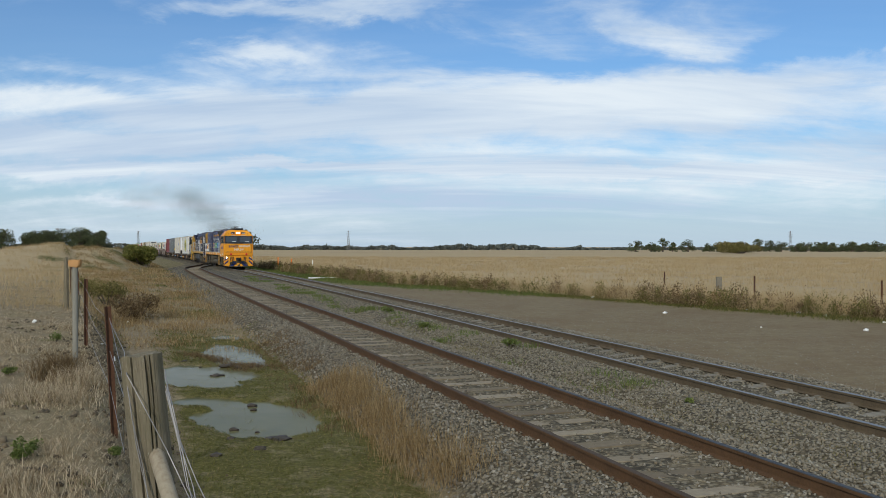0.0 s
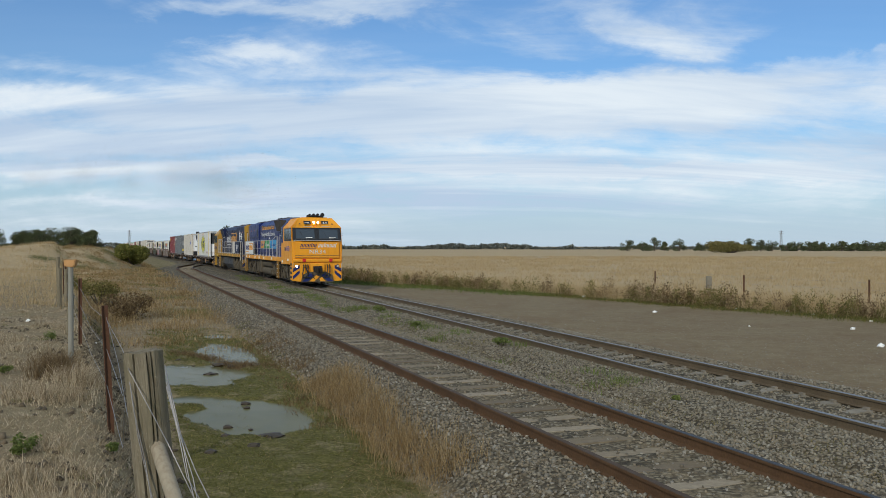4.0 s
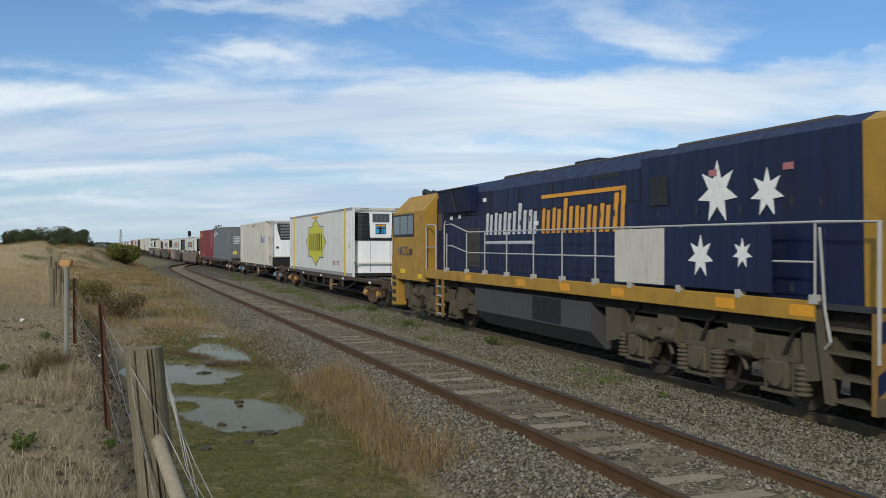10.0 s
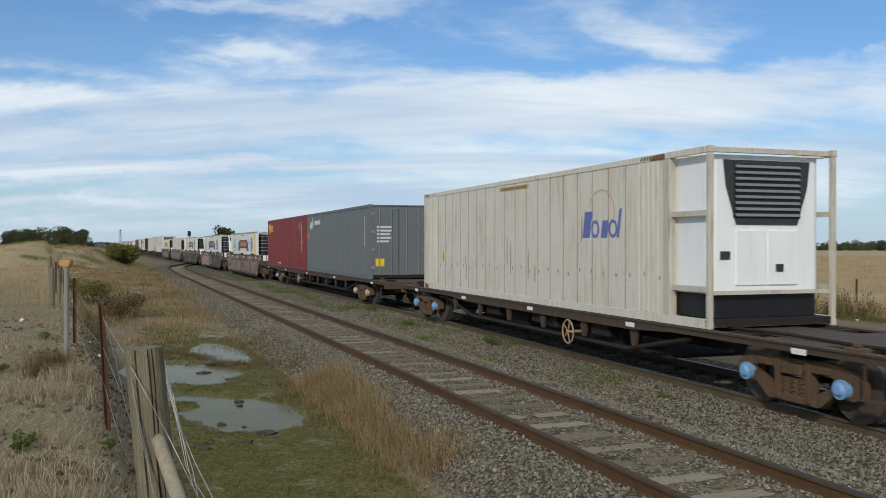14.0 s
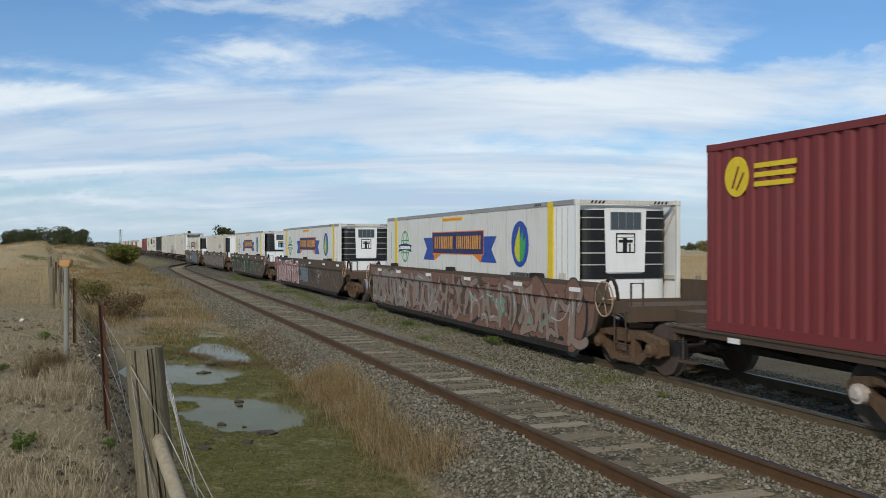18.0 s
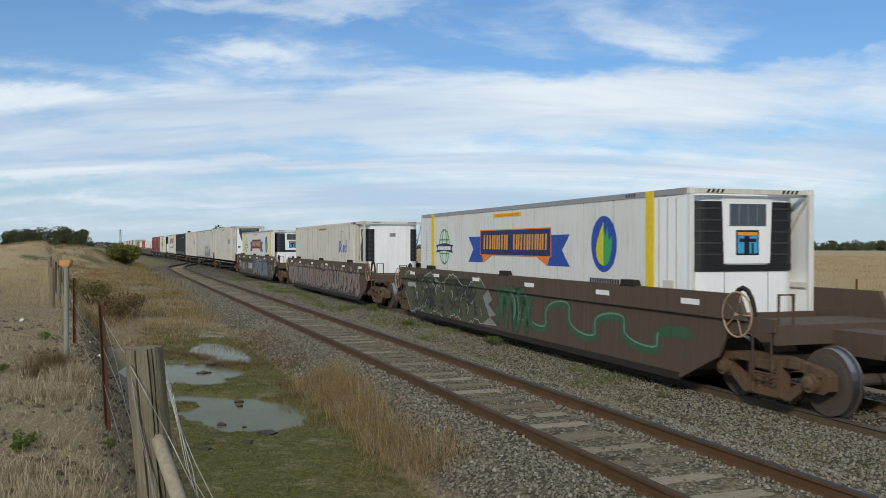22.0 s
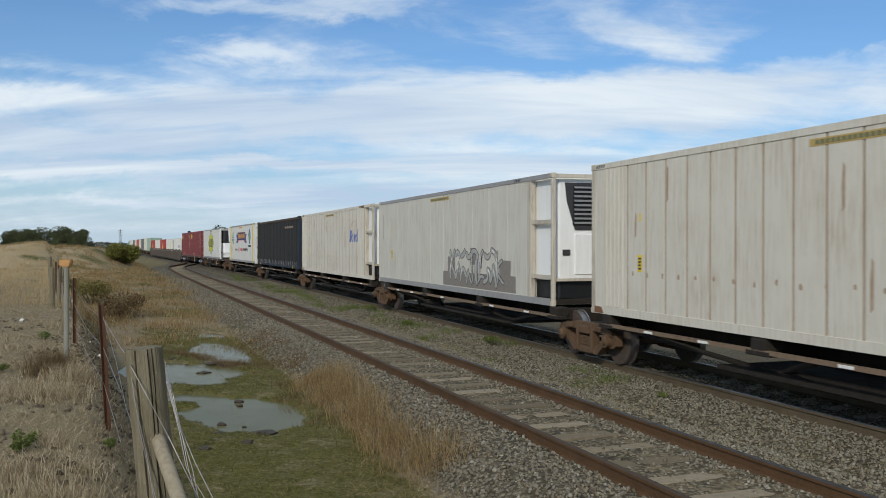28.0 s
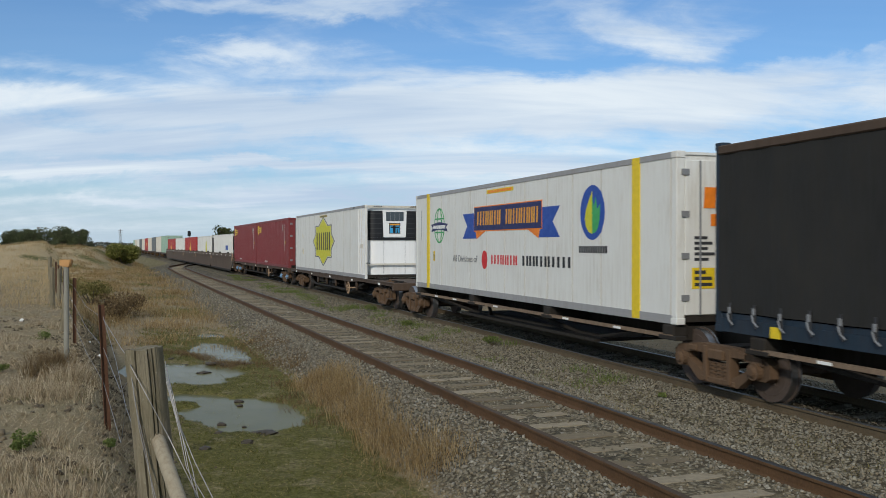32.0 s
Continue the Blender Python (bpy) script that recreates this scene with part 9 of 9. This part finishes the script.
# trackside markers and litter
for u, y, h_, mt, lab in ((5.0, 98, 1.5, DECAL_ORANGE, "short orange trackside marker post"), (6.2, 97, 1.35, DECAL_ORANGE, "short orange trackside marker post"), (9.0, 100, 1.15, REFLECT, "white trackside marker post")):
    x, y, _ = at(u, y, 0)
    tagged(part("marker_post", box(B(), -0.055, 0.055, -0.04, 0.04, 0, h_, 0.015), mt, None, place=pose(x, y, ground_at(x, y))), lab, "marker post", "trackside markers")
tagged(part("cover_slab", box(B(), -1.2, 1.2, -0.6, 0.6, 0, 0.12, 0.03), REFLECT, None, place=pose(*at(4.6, 74, float(ground_z(4.6, 74))), 0, 0, 20)), "pale concrete cover slab beside the track", "slab")
rr = random.Random(12)
for x, y in ((14.2, 35.0), (17.2, 34.0), (3.6, 52.0), (6.2, 50.0), (9.0, 44.0), (10.6, 41.0), (12.1, 38.0), (8.2, 36.0), (15.0, 32.0), (13.0, 29.0), (11.5, 24.0), (1.0, 58.0), (16.2, 33.5), (15.6, 36.0), (7.0, 47.0), (13.7, 36.5), (10.0, 30.0), (-11.2, 30.0), (-13.0, 31.0), (-7.6, 19.0), (-6.8, 17.5), (-10.3, 21.6)):
    bm = B()
    k = rr.uniform(0.025, 0.075) * (1.0 + y / 60)
    bmesh.ops.create_icosphere(bm, subdivisions=1, radius=k)
    for v in bm.verts:
        v.co = Vector((v.co.x * rr.uniform(0.6, 1.3), v.co.y * rr.uniform(0.6, 1.3), v.co.z * rr.uniform(0.3, 0.9)))
    tagged(part("litter", bm, REFLECT, None, place=pose(x, y, ground_at(x, y) + k * 0.3)), "crumpled white scrap of litter", "litter", "litter")


# ---- shrubs and trees ----
BUSH = varied("bush_leaf", [(0.0, (0.08, 0.09, 0.016)), (0.6, (0.19, 0.19, 0.036)), (1.0, (0.3, 0.27, 0.075))], trans=0.25)
def leafy(centres, radii, n, size, seed, flat_=1.0):
    """A crown of many small leaf clumps on the shells of overlapping lobes."""
    r = np.random.default_rng(seed)
    k = r.integers(0, len(centres), n)
    d = r.normal(0, 1, (n, 3))
    d /= np.linalg.norm(d, axis=1)[:, None]
    C, R = np.array(centres)[k], np.array(radii)[k]
    P = C + d * R[:, None] * (r.uniform(0.35, 1.08, n) ** 0.6)[:, None] * np.array([1, 1, flat_])
    a = r.normal(0, 1, (n, 3))
    a /= np.linalg.norm(a, axis=1)[:, None]
    b = np.cross(a, r.normal(0, 1, (n, 3)))
    b /= np.linalg.norm(b, axis=1)[:, None]
    s = size * r.uniform(0.5, 1.4, n)[:, None]
    V = np.stack([P - a * s, P - b * s * 0.6, P + a * s, P + b * s * 0.6], 1).reshape(-1, 3)
    return V, np.arange(n * 4).reshape(-1, 4)


def shrub(name, label, x, y, w, h, mat, seed, n=900, stem=True, size=0.07, category="bush"):
    g = ground_at(x, y)
    top = tagged(new(name), label, category)
    top.matrix_basis = pose(x, y, g)
    r = random.Random(seed)
    cs = [(r.uniform(-0.3, 0.3) * w, r.uniform(-0.3, 0.3) * w, h * r.uniform(0.3, 0.68)) for _ in range(9)]
    rs = [w * r.uniform(0.16, 0.28) for _ in cs]
    V, F = leafy(cs, rs, n, size, seed, min(1.2, h / w * 1.3))
    V[:, 2] = np.maximum(V[:, 2], 0.02)
    part("crown", mesh_of("crown", V, F, mat), None, top)
    bm = B()
    for c in cs:
        rod(bm, (c[0] * 0.15, c[1] * 0.15, -0.05), c, 0.02 * w, 6, 0.006 * w)
    part("stem", bm, BARK, top)
    return top


shrub("roadside_bush", "rounded green bush at the foot of the hill", -34.3, 95.0, 3.9, 2.3, BUSH, 3, 12000, size=0.1)
shrub("dry_weed", "dark reddish-brown dry weed clump by the fence", -11.35, 31.0, 1.9, 1.0, WEED_BROWN, 5, 3600, size=0.035)
shrub("grey_weed", "grey-green weed clump by the fence", -14.7, 37.0, 2.0, 1.15, WEED_OLIVE, 6, 2600, size=0.038)
shrub("grey_weed", "grey-green weed clump by the fence", -15.9, 38.0, 1.4, 0.95, WEED_OLIVE, 8, 1600, size=0.038)
for k, (x, y, w_) in enumerate(((-3.98, 8.4, 0.26), (-3.9, 8.15, 0.2), (-3.3, 8.7, 0.14), (-6.6, 13.2, 0.2), (-7.95, 17.6, 0.3), (-1.95, 5.3, 0.14))):
    shrub("small_weed", "small feathery green weed in the dry bank", x, y, w_, w_ * 0.7, TURF_BRIGHT, 20 + k, 420, size=0.014, category="weed")
for k, (u, y, w_) in enumerate(((-1.5, 21.6, 0.5), (-1.9, 27.0, 0.4), (-1.4, 33.0, 0.5), (-1.7, 14.2, 0.16))):
    x, y, _ = at(u, y, 0)
    shrub("small_weed", "small green weed in the gravel", x, y, w_, w_ * 0.5, TURF_BRIGHT, 40 + k, 420, size=0.028, category="weed")


def tree(name, label, x, y, height, width, seed, mat=LEAF_DARK, n=1500, low=0.25, lean=0.0, size=None):
    g = ground_at(x, y)
    top = tagged(new(name), label, "tree", "trees on the plain")
    top.matrix_basis = pose(x, y, g - 0.1)
    r = random.Random(seed)
    bm = B()
    rod(bm, (0, 0, 0), (lean * 0.4, 0, height * 0.5), width * 0.045, 9, width * 0.028)
    rod(bm, (lean * 0.4, 0, height * 0.5), (lean, 0, height * 0.85), width * 0.028, 8, width * 0.01)
    cs, rs = [], []
    for k in range(13):
        a = r.uniform(0, 2 * math.pi)
        zz = height * (low + (0.95 - low) * (k + 0.5) / 13)
        rr_ = width * 0.36 * (1 - 0.55 * ((zz / height - low) / (1 - low)) ** 1.6) * r.uniform(0.5, 1.15)
        c = (rr_ * math.cos(a) + lean * zz / height, rr_ * math.sin(a), zz)
        rod(bm, (lean * zz / height * 0.7, 0, zz * 0.72), c, width * 0.014, 5, width * 0.005)
        cs.append(c)
        rs.append(width * r.uniform(0.12, 0.22))
    part("trunk", bm, BARK, top)
    V, F = leafy(cs, rs, n, size or width * 0.035, seed, 0.7)
    part("crown", mesh_of("crown", V, F, mat), None, top)
    return top


def ray_x(px, y):
    return (px - 784) / 1563.5 * y


# windbreak behind the hill
for k, (px_, hh, ww) in enumerate(((-46, 11.5, 13), (12, 11, 13), (34, 11.2, 13), (56, 11.8, 13), (98, 12.4, 13), (118, 12.4, 13), (-30, 12, 13), (2, 10.8, 11), (22, 11.4, 12), (46, 12.2, 12), (66, 12.6, 12), (88, 13.2, 13), (108, 13.6, 14), (128, 12, 12), (-70, 12, 13), (140, 9.5, 9))):
    tree("windbreak_tree", "dark spreading tree in a windbreak row", ray_x(px_, 400), 400 + (k % 3) * 7, hh * 0.8, ww * 1.1, 60 + k, n=5000, low=0.1, size=0.24)
tree("far_tree", "rounded dark tree beyond the railway", ray_x(397, 280), 280, 8.6, 10.5, 80, LEAF, n=1600, low=0.45)
for k, (px_, hh, ww, yy) in enumerate(((1095, 6.5, 9, 620), (1122, 5.2, 8, 630), (1143, 8.2, 9, 610), (1160, 6.0, 6, 640), (1187, 7.0, 10, 620), (1225, 4.6, 9, 640), (1248, 4.4, 7, 640), (1312, 8.0, 9, 620), (1330, 7.0, 8, 625), (1350, 6.0, 9, 640))):
    tree("paddock_tree", "dark spreading tree standing out on the plain", ray_x(px_, yy), yy, hh * 1.12, ww * 1.35, 90 + k, n=2200, low=0.12, size=0.28)
shrub("paddock_bush", "broad olive bush out in the field", ray_x(1278, 430), 430, 22, 6.2, WEED_OLIVE, 11, 6000, size=0.35)
rr = random.Random(31)
px_ = 1366.0
k = 0
while px_ < 1660:
    tree("belt_tree", "dark tree in the far shelter belt", ray_x(px_, 660), 650 + rr.uniform(0, 40), rr.uniform(4.6, 7.6), rr.uniform(9, 15), 120 + k, n=700, low=0.1, size=0.5)
    px_ += rr.uniform(4, 15)
    k += 1


# low woods on the skyline; their haze is only a paler leaf colour
def skyline(name, label, px0, px1, y, h0, h1, seed, mat, n):
    r = np.random.default_rng(seed)
    px_ = r.uniform(px0, px1, n)
    x = (px_ - 784) / 1563.5 * y
    g = ground_z(across(x, np.full(n, float(y))), np.full(n, float(y)))
    top = h0 + (h1 - h0) * np.clip(0.5 + 0.5 * ripple(x, x * 0 + seed, 0.035) + 0.25 * ripple(x, x * 0, 0.21), 0, 1)
    z = g + top * r.uniform(0, 1, n) ** 0.7
    P = np.stack([x, y + r.uniform(-12, 12, n), z], -1)
    a = r.normal(0, 1, (n, 3)) * 1.0
    b = r.normal(0, 1, (n, 3)) * 0.8
    V = np.stack([P - a, P - b, P + a, P + b], 1).reshape(-1, 3)
    return tagged(new(name, mesh_of(name, V, np.arange(n * 4).reshape(-1, 4), mat)), label, "woodland", kind="stuff")


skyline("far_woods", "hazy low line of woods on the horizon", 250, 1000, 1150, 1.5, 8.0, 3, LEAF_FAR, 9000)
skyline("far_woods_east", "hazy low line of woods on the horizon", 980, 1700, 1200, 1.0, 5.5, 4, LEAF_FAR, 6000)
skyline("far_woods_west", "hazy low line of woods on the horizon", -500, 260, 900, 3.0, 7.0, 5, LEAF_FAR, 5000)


# pylons, masts, signal
def pylon(px_, y, h, w=None):
    x = ray_x(px_, y)
    g = ground_at(x, y)
    w = w or h * 0.16
    top = tagged(new("lattice_pylon"), "grey steel lattice power pylon on the plain", "pylon", "pylons")
    top.matrix_basis = pose(x, y, g)
    for sx in (-1, 1):
        for sy in (-1, 1):
            part("leg", rod(B(), (sx * w / 2, sy * w / 2, 0), (sx * w * 0.1, sy * w * 0.1, h), h * 0.006, 4), MIDGREY, top)
    bm = B()
    for k in range(8):
        a, b = k / 8, (k + 1) / 8
        wa, wb = w / 2 * (1 - 0.8 * a), w / 2 * (1 - 0.8 * b)
        for sy in (-1, 1):
            rod(bm, (-wa, sy * wa, h * a), (wb, sy * wb, h * b), h * 0.004, 4)
            rod(bm, (wa, sy * wa, h * a), (-wb, sy * wb, h * b), h * 0.004, 4)
    part("bracing", bm, MIDGREY, top)
    for q in (0.72, 0.84, 0.95):
        part("cross_arm", rod(B(), (-w * 0.75, 0, h * q), (w * 0.75, 0, h * q), h * 0.006, 4), MIDGREY, top)


pylon(588, 1050, 23)
pylon(1366, 1000, 22)
pylon(213, 900, 20)
x = ray_x(151, 700)
tagged(part("radio_mast", rod(rod(B(), (0, 0, 0), (0, 0, 13.5), 0.35, 8, 0.2), (0, 0, 13.5), (0, 0, 15.5), 0.5, 8), MIDGREY, None, place=pose(x, 700, ground_at(x, 700))), "slim grey mast on the horizon", "mast")
x = ray_x(68, 690)
tagged(part("floodlight_mast", box(rod(B(), (0, 0, 0), (0, 0, 16.5), 0.18, 6), -1.2, 1.2, -0.2, 0.2, 16.2, 17.4), MIDGREY, None, place=pose(x, 690, ground_at(x, 690))), "thin floodlight mast behind the trees", "mast")


def signal(u, y):
    x, y, _ = at(u, y, 0)
    top = tagged(new("railway_signal"), "tall railway signal mast with black hooded head", "railway signal")
    top.matrix_basis = pose(x, y, ground_at(x, y), 0, 0, 20)
    part("mast", rod(B(), (0, 0, 0), (0, 0, 5.0), 0.09, 10), MIDGREY, top)
    part("signal_head", box(B(), -0.28, 0.28, -0.12, 0.12, 4.35, 5.25, 0.06), BLACK, top)
    part("lens", rod(B(), (0, -0.12, 5.0), (0, -0.3, 5.0), 0.11, 12), BLACK, top)
    part("lens", rod(B(), (0, -0.12, 4.62), (0, -0.3, 4.62), 0.11, 12), BLACK, top)
    part("ladder", rods(rods(B(), [(-0.2, 0.25, 0), (-0.2, 0.2, 4.3)], 0.02), [(0.2, 0.25, 0), (0.2, 0.2, 4.3)], 0.02), MIDGREY, top)
    part("relay_box", box(B(), 0.5, 1.3, -0.3, 0.3, 0, 1.1, 0.03), MIDGREY, top)


signal(3.2, 158)


# ---- exhaust smoke: soft puffs of fine soot that leave the stack and stay behind ----
SOOT = plain("soot", (0.17, 0.16, 0.14), 0.95)
smoke = tagged(new("exhaust_smoke"), "thin dark diesel exhaust smoke trailing from the stack", "smoke")
PUFFS = []
for k in range(48):
    r = np.random.default_rng(200 + k)
    left = -4.0 + (k // 2) * 0.31                # second at which it leaves the stack
    n = int(5200 * min(1.0, max(0.12, (3.5 - left) / 3.6)))
    P = r.normal(0, 1, (n, 3)) * np.array([1.0, 1.0, 0.8]) * (1.5 if k % 2 else 1.0)
    a = r.normal(0, 0.0072, (n, 3))
    b = r.normal(0, 0.0072, (n, 3))
    V = np.stack([P - a, P - b, P + a, P + b], 1).reshape(-1, 3)
    puff = part("puff", mesh_of("puff", V, np.arange(n * 4).reshape(-1, 4), SOOT), None, smoke)
    PUFFS.append((puff, left, r.uniform(-1, 1, 3)))


def stack_place(t):
    x, y = on_line(103.75 + 0.43 - run(t))
    return Vector((x, y, 3.6))


def motions():
    for ob, o_, half, flip, base in MOVERS:
        rows = []
        for i in range(33):
            s = o_ + 0.43 - run(i)
            ax, ay = on_line(s - half)
            bx, by = on_line(s + half)
            rows.append((i, pose((ax + bx) / 2, (ay + by) / 2, base, 0, 0, math.degrees(math.atan2(by - ay, bx - ax)) + (270 if flip else 90))))
        walk(ob, rows)
    for puff, left, way in PUFFS:
        rows = []
        for i in [k * 0.5 for k in range(0, 25)] + [14, 18, 24, 32]:
            age = i - left
            p = stack_place(max(min(i, left), -6))
            if age > 0:
                far = 0.55 * age
                p = p + Vector((-0.9 * age - 6.5 * max(0.0, age - 2.9) ** 2 + way[0] * far, 0.4 * age + way[1] * far, 0.8 + 2.3 * age ** 0.7 + way[2] * 0.6 * far))
            rows.append((i, Matrix.Translation(p)))
        walk(puff, rows)
    # wheels turn with the way run; alike wheels share their keys
    turned = {ob for ob, _, _, flip, _ in MOVERS if flip}
    done = {}
    for wheel, radius, y in WHEELS:
        way = 1 if wheel.parent.parent in turned else -1
        if (radius, y, way) not in done:
            walk(wheel, [(i / 30, pose(0, y, radius, way * math.degrees(run(i / 30) / radius) % 360)) for i in range(961)])
            done[radius, y, way] = wheel
            continue
        first = done[radius, y, way].animation_data
        wheel.rotation_mode = "QUATERNION"
        wheel.animation_data_create()
        wheel.animation_data.action = first.action
        wheel.animation_data.action_slot = first.action_slot


motions()
